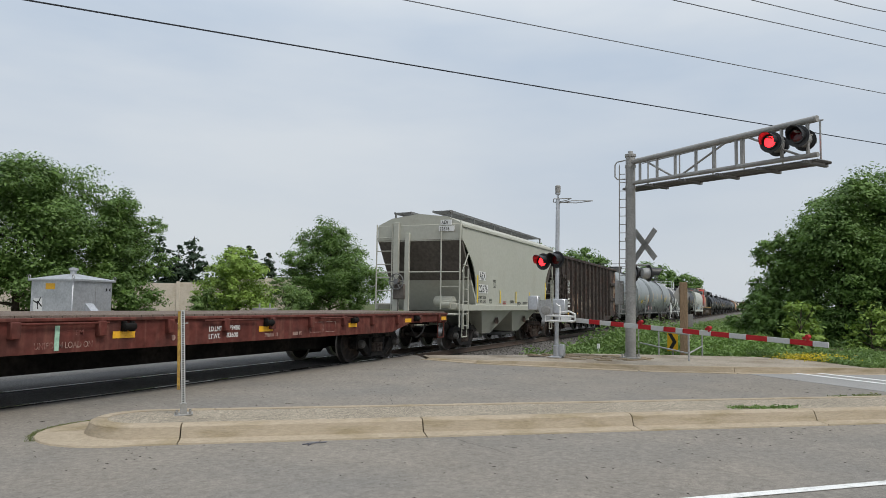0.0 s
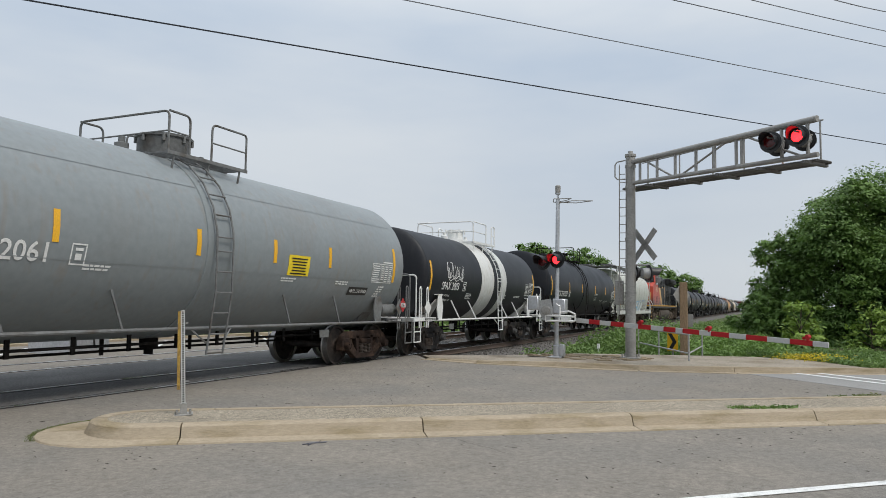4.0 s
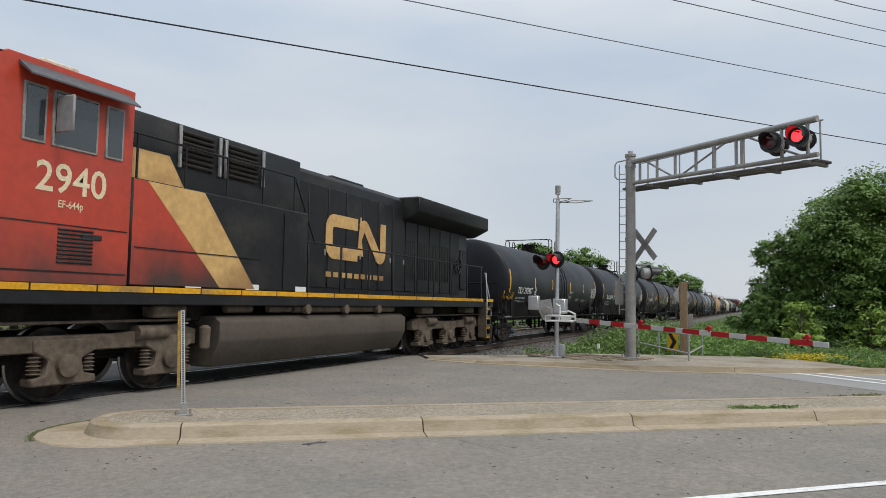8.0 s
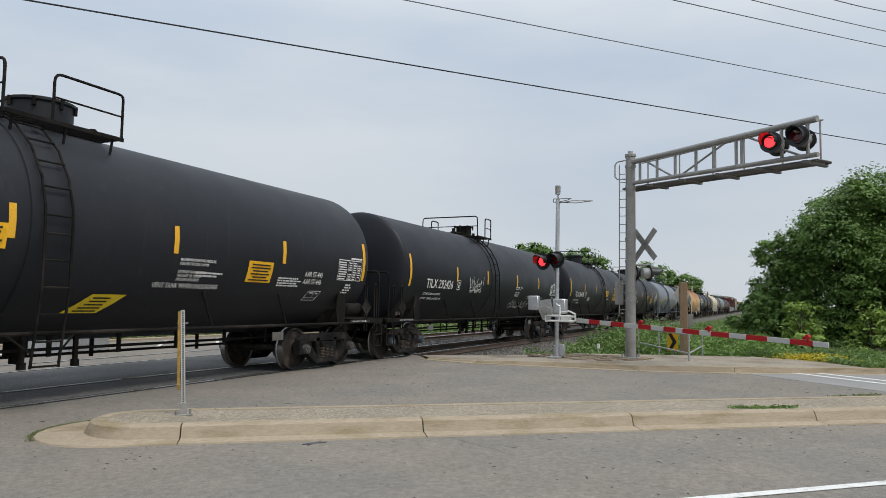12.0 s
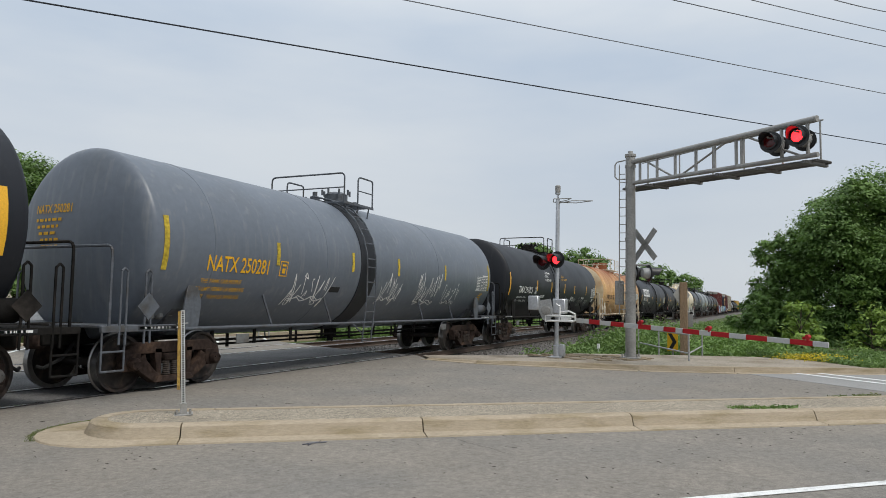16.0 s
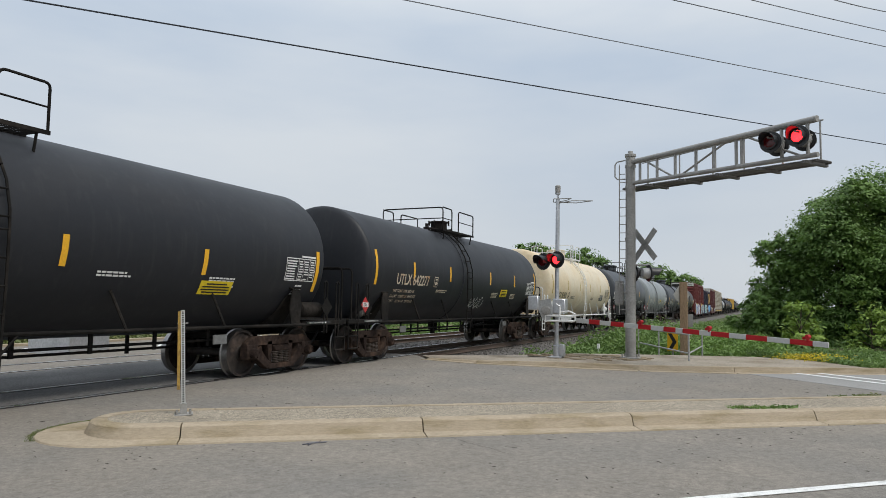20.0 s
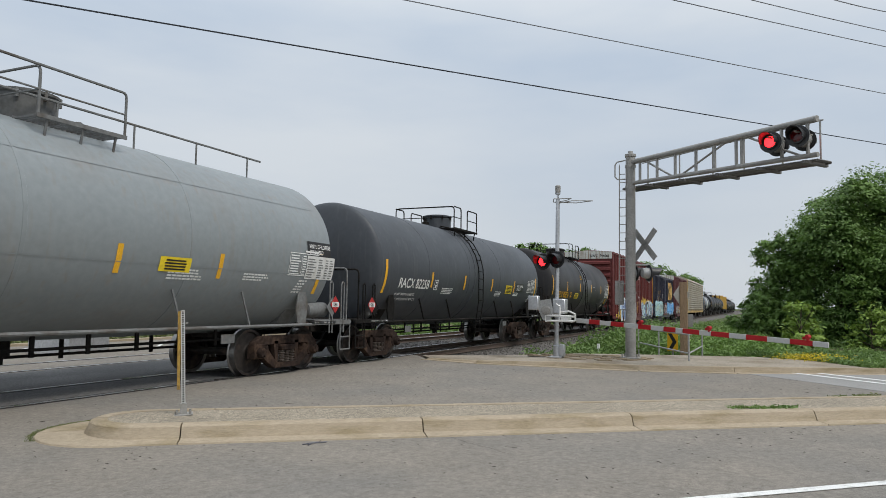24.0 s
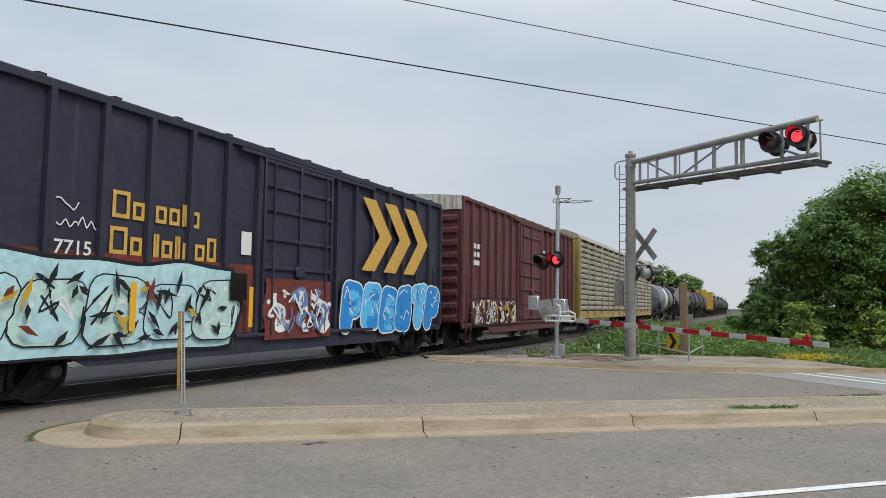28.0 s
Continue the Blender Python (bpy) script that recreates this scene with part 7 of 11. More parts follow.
# the tail of the train, far off
tank_car(486.0, 495.0, P_SLATE2, "grey tank car with a white band, far down the train", 1.45, 2.3, extra=white_band, seed=22, ladder_x=1.2)
tank_car(501.5, 513.5, P_BLACK2, "black tank car far down the train", 1.57, 2.38, seed=23)
tank_car(517.4, 529.4, P_BLACK, "black tank car far down the train", 1.57, 2.38, seed=24)
tank_car(533.3, 545.3, P_BLACK, "black tank car far down the train", 1.57, 2.38, seed=25)
for k in range(4):
    tank_car(572.0 + 16.6 * k, 584.6 + 16.6 * k, P_BLACK if k % 2 else P_BROWN, "dark tank car far down the train", 1.57, 2.38, seed=26 + k)


# ---- box cars ----
def box_car(F, R, x0, x1, z0, z1, door, paint, label, ribs, end_paint=None, cap_paint=None, lower=None, look_="dark", roof=None, deco=None, seed=1, door_n=1, category="box car", rib_off=0.04):
    """x0, x1, door: places at 0 s. Ribbed sides, corrugated ends, sliding doors, roof, ladders, trucks."""
    rng = random.Random(seed)
    car, mid, half = start_car("box_car", F, R, label, category, "freight train")
    a, b = x0 - mid, x1 - mid
    W = 1.52
    bm = B()
    box(bm, ((a + b) / 2, 0, (z0 + z1) / 2 + 0.1), (b - a - 0.02, 2 * W - 0.02, z1 - z0 - 0.2), 0.01)
    body = part("body", bm, paint, car)
    d0, d1 = door[0] - mid, door[1] - mid
    for sy in (-1, 1):
        for (g0, g1) in ((a, d0), (d1, b)):
            n = max(2, round((g1 - g0) / ribs))
            for i in range(n + 1):
                x = g0 + rib_off + (g1 - g0 - rib_off - 0.04) * i / n
                bm = B()
                prism(bm, [(x - 0.06, 0), (x - 0.045, 0.075), (x + 0.045, 0.075), (x + 0.06, 0)], "z", z0 + 0.12, z1 - 0.1)
                for v in bm.verts:
                    v.co.y = sy * (W + v.co.y)
                bmesh.ops.recalc_face_normals(bm, faces=bm.faces[:])
                part("side_post", bm, paint, body)
        bm = B()
        box(bm, ((a + b) / 2, sy * (W + 0.02), z1 - 0.06), (b - a, 0.1, 0.12), 0.012)
        part("top_rail", bm, roof or paint, body)
        bm = B()
        c0 = a + 1.8
        prism(bm, [(a, z0 + 0.16), (b, z0 + 0.16), (b, z0), (b - 2.2, z0), (b - 2.7, z0 - 0.22), (a + 2.7, z0 - 0.22), (a + 2.2, z0), (a, z0)], "y", sy * (W + 0.03) - 0.025, sy * (W + 0.03) + 0.025)
        part("side_sill", bm, lower or paint, body)
        for k in range(door_n):
            w = (d1 - d0) / door_n
            e0, e1 = d0 + w * k + 0.02, d0 + w * (k + 1) - 0.02
            bm = B()
            y = sy * (W + 0.05)
            box(bm, ((e0 + e1) / 2, y, (z0 + z1) / 2), (e1 - e0, 0.05, z1 - z0 - 0.34), 0.008)
            dr = part("door", bm, paint, body, "sliding steel door")
            for z in (z0 + 0.25, z0 + 0.8, z0 + 1.35, z0 + 1.9, z0 + 2.45, z1 - 0.7, z1 - 0.25):
                bm = B()
                box(bm, ((e0 + e1) / 2, y + sy * 0.045, z), (e1 - e0 - 0.06, 0.05, 0.07), 0.01)
                part("door_rib", bm, paint, dr)
            for x in (e0 + 0.05, (e0 + e1) / 2, e1 - 0.05):
                bm = B()
                box(bm, (x, y + sy * 0.05, (z0 + z1) / 2), (0.06, 0.055, z1 - z0 - 0.4), 0.01)
                part("door_post", bm, paint, dr)
            for x in (e0 + 0.3, e1 - 0.3):
                bm = B()
                rod(bm, (x, y + sy * 0.09, z0 + 0.1), (x, y + sy * 0.09, z1 - 0.25), 0.02, 6)
                part("lock_rod", bm, paint, dr)
            bm = B()
            box(bm, ((e0 + e1) / 2, y + sy * 0.08, z0 + 1.3), (0.3, 0.05, 0.22), 0.02)
            part("door_latch", bm, paint, dr)
        bm = B()
        box(bm, ((d0 + d1) / 2 + 0.6, sy * (W + 0.08), z1 - 0.17), (d1 - d0 + 2.4, 0.06, 0.07), 0.01)
        box(bm, ((d0 + d1) / 2 + 0.6, sy * (W + 0.08), z0 + 0.1), (d1 - d0 + 2.4, 0.08, 0.07), 0.01)
        part("door_track", bm, paint, body)
    for s, xe in ((-1, a), (1, b)):
        n = 9
        for i in range(n):
            z = z0 + 0.3 + (z1 - z0 - 1.0) * i / (n - 1)
            bm = B()
            prism(bm, [(-0.14, 0), (-0.06, 0.1), (0.06, 0.1), (0.14, 0)], "y", -W + 0.12, W - 0.12)
            for v in bm.verts:
                h_, o = v.co.x, v.co.z
                v.co.x, v.co.z = xe + s * o, z + h_
            bmesh.ops.recalc_face_normals(bm, faces=bm.faces[:])
            part("end_rib", bm, end_paint or paint, body)
        if end_paint:
            bm = B()
            box(bm, (xe + s * 0.006, 0, (z0 + z1) / 2), (0.012, 2 * W - 0.1, z1 - z0 - 0.1))
            part("end_sheet", bm, end_paint, body)
        if cap_paint:
            bm = B()
            prism(bm, [(-W, z1 - 0.42), (W, z1 - 0.42), (W, z1), (0, z1 + 0.12), (-W, z1)], "x", xe + s * 0.02, xe + s * 0.05)
            cp = part("end_cap", bm, cap_paint, body, "white painted top of the end wall", False)
        # ladders and steps
        for sy in (-1, 1):
            bm = B()
            xl = xe - s * 0.45
            for dx in (-0.2, 0.2):
                rod(bm, (xl + dx, sy * (W + 0.1), z0 - 0.1), (xl + dx, sy * (W + 0.1), z0 + 1.7), 0.014, 5)
            for i in range(5):
                rod(bm, (xl - 0.2, sy * (W + 0.1), z0 + 0.1 + i * 0.38), (xl + 0.2, sy * (W + 0.1), z0 + 0.1 + i * 0.38), 0.013, 5)
            pipe(bm, [(xl - 0.2, sy * (W + 0.06), z0), (xl - 0.2, sy * (W + 0.06), z0 - 0.42), (xl + 0.2, sy * (W + 0.06), z0 - 0.42), (xl + 0.2, sy * (W + 0.06), z0)], 0.016)
            part("ladder", bm, paint, car)
        bm = B()
        box(bm, (xe + s * 0.25, 0, z0 + 0.16), (0.4, 1.9, 0.03), 0.005)
        for i in range(4):
            rod(bm, (xe + s * 0.14, 0.75, z0 + 0.5 + 0.4 * i), (xe + s * 0.14, 1.25, z0 + 0.5 + 0.4 * i), 0.013, 5)
        part("crossover_step", bm, paint, car)
        coupler(car, xe + s * 0.75, s)
        bm = B()
        box(bm, (xe - s * 1.6, 0, 0.92), (3.4, 0.45, 0.36), 0.02)
        part("centre_sill", bm, M_UNDER, car)
        truck(car, s * half, mid, look_)
    bm = B()
    prism(bm, [(-W - 0.03, z1 - 0.01), (W + 0.03, z1 - 0.01), (W + 0.03, z1 + 0.015), (0, z1 + 0.14), (-W - 0.03, z1 + 0.015)], "x", a, b)
    part("roof", bm, roof or M_GALV_DULL, car, "", False)
    n = int((b - a) / 1.15)
    for i in range(n):
        bm = B()
        x = a + 0.6 + i * (b - a - 1.2) / (n - 1)
        prism(bm, [(-W - 0.02, z1 + 0.0), (W + 0.02, z1 + 0.0), (W + 0.02, z1 + 0.05), (0, z1 + 0.18), (-W - 0.02, z1 + 0.05)], "x", x - 0.06, x + 0.06)
        part("roof_rib", bm, roof or M_GALV_DULL, car, "", False)
    bm = B()
    box(bm, ((a + b) / 2, 0, z0 - 0.05), (b - a - 5.5, 0.5, 0.34), 0.02)
    for i in range(5):
        box(bm, (a + 3.4 + i * (b - a - 6.8) / 4, 0.2, z0 - 0.12), (0.3, 0.9, 0.3), 0.03)
    part("underframe", bm, M_UNDER, car)
    if deco:
        deco(car, body, -(W + 0.008), mid)
    return car


P_BOX_RED = surface("boxcar_oxide_red", (0.155, 0.04, 0.038), 0.6, grain=9, amount=0.12, stain=(0.15, 0.042, 0.036), stain_scale=0.8, streak=(0.2, 0.07, 0.058), streak_at=(0.6, 0.85), bump=0.05)
P_BOX_NAVY = surface("boxcar_navy", (0.033, 0.033, 0.054), 0.55, grain=9, amount=0.12, stain=(0.042, 0.042, 0.06), stain_scale=0.8, streak=(0.055, 0.055, 0.07), streak_at=(0.6, 0.85), bump=0.05)
P_BOX_BROWN = surface("boxcar_mineral_red", (0.13, 0.045, 0.048), 0.6, grain=9, amount=0.14, stain=(0.11, 0.045, 0.04), stain_scale=0.9, streak=(0.22, 0.12, 0.1), streak_at=(0.58, 0.8), bump=0.06)
P_BOX_YEND = surface("boxcar_yellow_end", (0.6, 0.33, 0.05), 0.6, grain=9, amount=0.14, stain=(0.3, 0.16, 0.05), stain_scale=1.2, bump=0.05)
P_RED_OLD = surface("boxcar_old_red", (0.2, 0.045, 0.035), 0.65, grain=9, amount=0.2, stain=(0.1, 0.05, 0.045), stain_scale=2.0, bump=0.06)
P_CAP_WHITE = surface("end_cap_white", (0.6, 0.6, 0.56), 0.6, grain=9, amount=0.1, streak=(0.3, 0.22, 0.16), bump=0.04)
P_GOLD = surface("gold_paint", (0.62, 0.37, 0.08), 0.55, grain=12, amount=0.1, bump=0.02)
P_SPRAY = [surface("spray_%s" % n_, c_, 0.6, grain=9, amount=0.1, bump=0.02) for n_, c_ in
           (("ice", (0.45, 0.68, 0.72)), ("blue", (0.03, 0.26, 0.66)), ("white", (0.75, 0.76, 0.74)), ("dusk", (0.15, 0.22, 0.42)), ("ochre", (0.55, 0.35, 0.04)), ("black", (0.015, 0.017, 0.02)), ("teal", (0.08, 0.4, 0.45)), ("tan", (0.4, 0.24, 0.12)), ("pale", (0.42, 0.52, 0.66)), ("azure", (0.12, 0.5, 0.85)))]


P_ICE2 = surface("spray_mint_ice", (0.5, 0.7, 0.66), 0.6, grain=9, amount=0.12, bump=0.02)
P_LILAC = surface("spray_lilac", (0.33, 0.3, 0.45), 0.6, grain=9, amount=0.12, bump=0.02)
P_GREY_SPRAY = surface("spray_grey", (0.45, 0.46, 0.46), 0.6, grain=9, amount=0.15, bump=0.02)


def blob(bm, cx, cz, rx, rz, y, rs, n=18, wob=0.18, sq=0.6):
    vs = []
    ph = [rs.uniform(0, 6.28) for _ in range(3)]
    for i in range(n):
        t = 2 * math.pi * i / n
        k = 1 + wob * (math.sin(2 * t + ph[0]) * 0.5 + math.sin(3 * t + ph[1]) * 0.35 + math.sin(5 * t + ph[2]) * 0.25)
        c, s = math.cos(t), math.sin(t)
        c, s = math.copysign(abs(c) ** sq, c), math.copysign(abs(s) ** sq, s)
        vs.append(bm.verts.new((cx + rx * k * c, y, cz + rz * k * s)))
    bm.faces.new(vs)


FORMS = (((0.1, 0.05, 0.15, 0.95), (0.15, 0.95, 0.8, 0.9), (0.8, 0.9, 0.75, 0.5), (0.75, 0.5, 0.15, 0.45)),
         ((0.8, 0.9, 0.2, 0.85), (0.2, 0.85, 0.15, 0.5), (0.15, 0.5, 0.8, 0.45), (0.8, 0.45, 0.75, 0.08), (0.75, 0.08, 0.1, 0.1)),
         ((0.12, 0.05, 0.2, 0.95), (0.2, 0.95, 0.7, 0.1), (0.7, 0.1, 0.85, 0.95)),
         ((0.5, 0.05, 0.5, 0.9), (0.05, 0.88, 0.95, 0.95)),
         ((0.15, 0.1, 0.2, 0.9), (0.2, 0.9, 0.85, 0.85), (0.2, 0.5, 0.7, 0.5), (0.15, 0.1, 0.9, 0.12)),
         ((0.15, 0.15, 0.15, 0.85), (0.15, 0.85, 0.8, 0.85), (0.8, 0.85, 0.85, 0.15), (0.85, 0.15, 0.15, 0.15)),
         ((0.1, 0.05, 0.45, 0.95), (0.45, 0.95, 0.9, 0.05), (0.25, 0.4, 0.7, 0.4)))


def stroke(bm, ax, az, bx, bz, r, y):
    """A broad sprayed stroke with round ends."""
    d = Vector((bx - ax, bz - az))
    t = math.atan2(d.y, d.x)
    vs = []
    for cx, cz, t0 in ((bx, bz, t - math.pi / 2), (ax, az, t + math.pi / 2)):
        for i in range(6):
            a = t0 + math.pi * i / 5
            vs.append(bm.verts.new((cx + r * math.cos(a), y, cz + r * math.sin(a))))
    bm.faces.new(vs)


def ribbon(bm, pts, r, y):
    """A band of even or given half-widths along a path on a side, with mitred corners."""
    rr = r if isinstance(r, (list, tuple)) else [r] * len(pts)
    L = []
    for i, (px, pz) in enumerate(pts):
        a, c = pts[max(0, i - 1)], pts[min(len(pts) - 1, i + 1)]
        d0 = Vector((px - a[0], pz - a[1]))
        d1 = Vector((c[0] - px, c[1] - pz))
        d0 = d0.normalized() if d0.length > 1e-6 else d1.normalized()
        d1 = d1.normalized() if d1.length > 1e-6 else d0
        t = (d0 + d1)
        t = t.normalized() if t.length > 1e-4 else d0
        n = Vector((-t.y, t.x))
        k = rr[i] / max(0.45, n.dot(Vector((-d1.y, d1.x))))
        yy = y - 0.00006 * i
        L.append((bm.verts.new((px + n.x * k, yy, pz + n.y * k)), bm.verts.new((px - n.x * k, yy, pz - n.y * k))))
    for (a, b), (c, d) in zip(L[:-1], L[1:]):
        bm.faces.new((a, c, d, b))


def cloud(bm, x0, x1, z0, z1, y, rs, wob, n=22):
    """A wide sprayed area with an uneven edge above and below."""
    ph = [rs.uniform(0, 6.28) for _ in range(4)]
    L = []
    for i in range(n + 1):
        f = i / n
        e = min(1.0, 20 * f, 20 * (1 - f)) ** 0.4
        w = math.sin(f * 11 + ph[0]) * 0.5 + math.sin(f * 23 + ph[1]) * 0.5
        v = math.sin(f * 9 + ph[2]) * 0.5 + math.sin(f * 19 + ph[3]) * 0.5
        m = (z0 + z1) / 2
        L.append((bm.verts.new((x0 + (x1 - x0) * f, y, m + (z1 - m) * (0.1 + 0.9 * e) + wob * w)), bm.verts.new((x0 + (x1 - x0) * f, y, m - (m - z0) * (0.1 + 0.9 * e) + wob * 0.4 * v))))
    for (a, b), (c, d) in zip(L[:-1], L[1:]):
        bm.faces.new((a, c, d, b))


def graffiti(body, x0, x1, z0, z1, y, fill, edge, accents, seed, n=5, lines=None, thin=0.016, swell=1.0, shards=10, base=None):
    """Sprayed mural: a cloud behind, interlocking swollen curves with outlines, shards, bubbles and thin lines; it spells nothing."""
    rs = random.Random(seed)
    w, hgt = (x1 - x0) / n, z1 - z0
    lines = lines or edge
    bm = B()
    cloud(bm, x0 - 0.07, x1 + 0.07, z0 - 0.04, z1 + 0.06, y, rs, 0.05 * hgt)
    g = part("sprayed_mural", bm, edge, body, "colourful sprayed mural of swollen forms", False)
    rs2 = random.Random(seed)
    bm = B()
    cloud(bm, x0, x1, z0, z1, y - 0.003, rs2, 0.05 * hgt)
    part("mural_cloud", bm, base or fill[0], g, "", False)
    d = 0.006
    for j in range(n):
        cx = x0 + w * (j + 0.5)
        up_ = 1 if j % 2 else -1
        m = (z0 + z1) / 2
        c = [(cx - up_ * w * rs.uniform(0.3, 0.55), m + up_ * hgt * rs.uniform(0.25, 0.36)), (cx + w * rs.uniform(-0.05, 0.2), m + up_ * hgt * rs.uniform(0.3, 0.4)),
             (cx + w * rs.uniform(0.15, 0.4), m + hgt * rs.uniform(-0.1, 0.1)), (cx - w * rs.uniform(-0.1, 0.2), m - up_ * hgt * rs.uniform(0.1, 0.25)), (cx + w * rs.uniform(-0.5, 0.5), m - up_ * hgt * rs.uniform(0.32, 0.42))]
        pts = curve_pts(c, 6)
        r0 = min(w * 0.21, hgt * 0.14) * swell
        prof = [r0 * (0.55 + 0.6 * math.sin(math.pi * min(1, 0.15 + i / len(pts))) ) for i in range(len(pts))]
        for name, mat, k, dd in (("mural_outline", edge, 0.045, 0.0), ("mural_form", fill[j % len(fill)], 0.0, 0.002)):
            bm = B()
            ribbon(bm, pts, [q + k for q in prof], y - d - dd)
            part(name, bm, mat, g, "", False)
        bm = B()
        i0 = rs.randrange(2, 8)
        ribbon(bm, pts[i0:i0 + 12], [q * 0.45 for q in prof[i0:i0 + 12]], y - d - 0.004)
        part("mural_shading", bm, accents[(j + 1) % len(accents)], g, "", False)
        bm = B()
        off = [(q[0] - 0.3 * r0, q[1] + 0.35 * r0) for q in pts[i0 - 2:i0 + 5]]
        ribbon(bm, off, thin, y - d - 0.006)
        for k in range(3):
            blob(bm, cx + rs.uniform(-0.5, 0.5) * w, m + rs.uniform(-0.4, 0.4) * hgt, 0.04 + 0.03 * rs.random(), 0.04 + 0.04 * rs.random(), y - d - 0.0065 - 0.0003 * k, rs, 10, 0.2, 0.95)
        part("mural_highlight", bm, P_SPRAY[2], g, "", False)
        d += 0.0085
    for q, (mat, count) in enumerate(((lines, shards), (accents[0], shards // 2))):
        bm = B()
        for k in range(count):
            cx, cz = rs.uniform(x0 + 0.1, x1 - 0.2), z0 + hgt * rs.uniform(0.08, 0.9)
            c = [(cx, cz)]
            for _ in range(rs.randrange(2, 5)):
                c.append((c[-1][0] + rs.uniform(-0.16, 0.22), min(z1 - 0.05, max(z0 + 0.04, c[-1][1] + rs.uniform(-0.3, 0.3)))))
            pts = curve_pts(c, 4) if k % 2 else c
            ribbon(bm, pts, [max(0.008, thin * rs.uniform(0.5, 2.4)) for _ in pts], y - d - 0.0006 * k)
        d += 0.0006 * count + 0.001
        part("mural_line", bm, mat, g, "", False)


def mural(body, x0, x1, z0, z1, y, n, seed, fills, shade, edge, halo, weight=0.3, rim=0.035, glow=0.09, lean=0.1, lines=None, overlap=1.12, uneven=0.12):
    """A row of swollen interlocking letter-like forms that spell nothing: halo, outline, filling, shading, glints and inner lines."""
    rs = random.Random(seed)
    w, hgt = (x1 - x0) / n, z1 - z0
    r = min(w * weight, hgt * 0.2)
    shapes = []
    last = -1
    for j in range(n):
        k = rs.randrange(len(FORMS))
        while k == last:
            k = rs.randrange(len(FORMS))
        last = k
        lo, hi = z0 + r + hgt * uneven * rs.random() * 0.6, z1 - r - hgt * uneven * rs.random()
        ox, ww = x0 + w * j + r * 0.8, w * overlap - r * 1.6
        tilt = lean * rs.uniform(0.4, 1.6)
        seg = []
        for ax, az, bx, bz in FORMS[k]:
            seg.append((ox + ww * ax + tilt * az * hgt, lo + (hi - lo) * az, ox + ww * bx + tilt * bz * hgt, lo + (hi - lo) * bz))
        shapes.append(seg)
    g = None
    d = 0.0
    if halo:
        q = 0
        for seg in shapes:
            bm = B()
            for a in seg:
                stroke(bm, *a, r + rim + glow, y - 0.00008 * q)
                q += 1
            ob = part("mural_halo" if g else "sprayed_mural", bm, halo, g or body, "" if g else "colourful sprayed mural of swollen forms", False)
            g = g or ob
        d = 0.00008 * q + 0.002
    for j, seg in enumerate(shapes):
        bm = B()
        for q, a in enumerate(seg):
            stroke(bm, *a, r + rim, y - d - 0.0001 * q)
        ob = part("mural_outline", bm, edge, g or body, "", False)
        g = g or ob
        bm = B()
        for q, a in enumerate(seg):
            stroke(bm, *a, r, y - d - 0.002 - 0.0001 * q)
        part("mural_form", bm, fills[j % len(fills)], g, "", False)
        bm = B()
        for q, (ax, az, bx, bz) in enumerate(seg):
            if rs.random() < 0.75:
                t0, t1 = rs.uniform(0.0, 0.35), rs.uniform(0.6, 1.0)
                o = r * 0.3
                stroke(bm, ax + (bx - ax) * t0 + o, az + (bz - az) * t0 - o, ax + (bx - ax) * t1 + o, az + (bz - az) * t1 - o, r * rs.uniform(0.35, 0.62), y - d - 0.004 - 0.0001 * q)
        if len(bm.faces):
            part("mural_shading", bm, shade[j % len(shade)], g, "", False)
        bm = B()
        for q in range(4):
            ax, az, bx, bz = rs.choice(seg)
            t = rs.random()
            cx, cz = ax + (bx - ax) * t, az + (bz - az) * t
            if q < 2:
                blob(bm, cx - r * 0.4, cz + r * 0.4, r * rs.uniform(0.12, 0.25), r * rs.uniform(0.1, 0.2), y - d - 0.006 - 0.0002 * q, rs, 10, 0.2, 0.95)
            else:
                ribbon(bm, curve_pts([(cx - r * 0.7, cz + rs.uniform(-0.2, 0.2)), (cx - r * 0.1, cz + r * rs.uniform(-0.6, 0.9)), (cx + r * 0.6, cz + rs.uniform(-0.25, 0.25))], 4), r * 0.07, y - d - 0.0065 - 0.0002 * q)
        part("mural_highlight", bm, P_SPRAY[2], g, "", False)
        if lines:
            bm = B()
            for q in range(3):
                ax, az, bx, bz = rs.choice(seg)
                cx, cz = (ax + bx) / 2 + rs.uniform(-0.1, 0.1), (az + bz) / 2 + rs.uniform(-0.15, 0.15)
                ribbon(bm, curve_pts([(cx + rs.uniform(-1, 1) * r, cz + rs.uniform(-1, 1) * r) for _ in range(4)], 4), [0.008 + 0.012 * rs.random() for _ in range(13)], y - d - 0.0085 - 0.0004 * q)
            part("mural_line", bm, lines, g, "", False)
        d += 0.011
    return g


def worm(bm, pts, r, y):
    """A broad painted band along a path on a side."""
    for (ax, az), (bx, bz) in zip(pts[:-1], pts[1:]):
        d = Vector((bx - ax, bz - az))
        n = Vector((-d.y, d.x)).normalized() * r
        e = d.normalized() * r * 0.5
        bm.faces.new([bm.verts.new(q) for q in ((ax - e.x + n.x, y, az - e.y + n.y), (bx + e.x + n.x, y, bz + e.y + n.y), (bx + e.x - n.x, y, bz + e.y - n.y), (ax - e.x - n.x, y, az - e.y - n.y))])


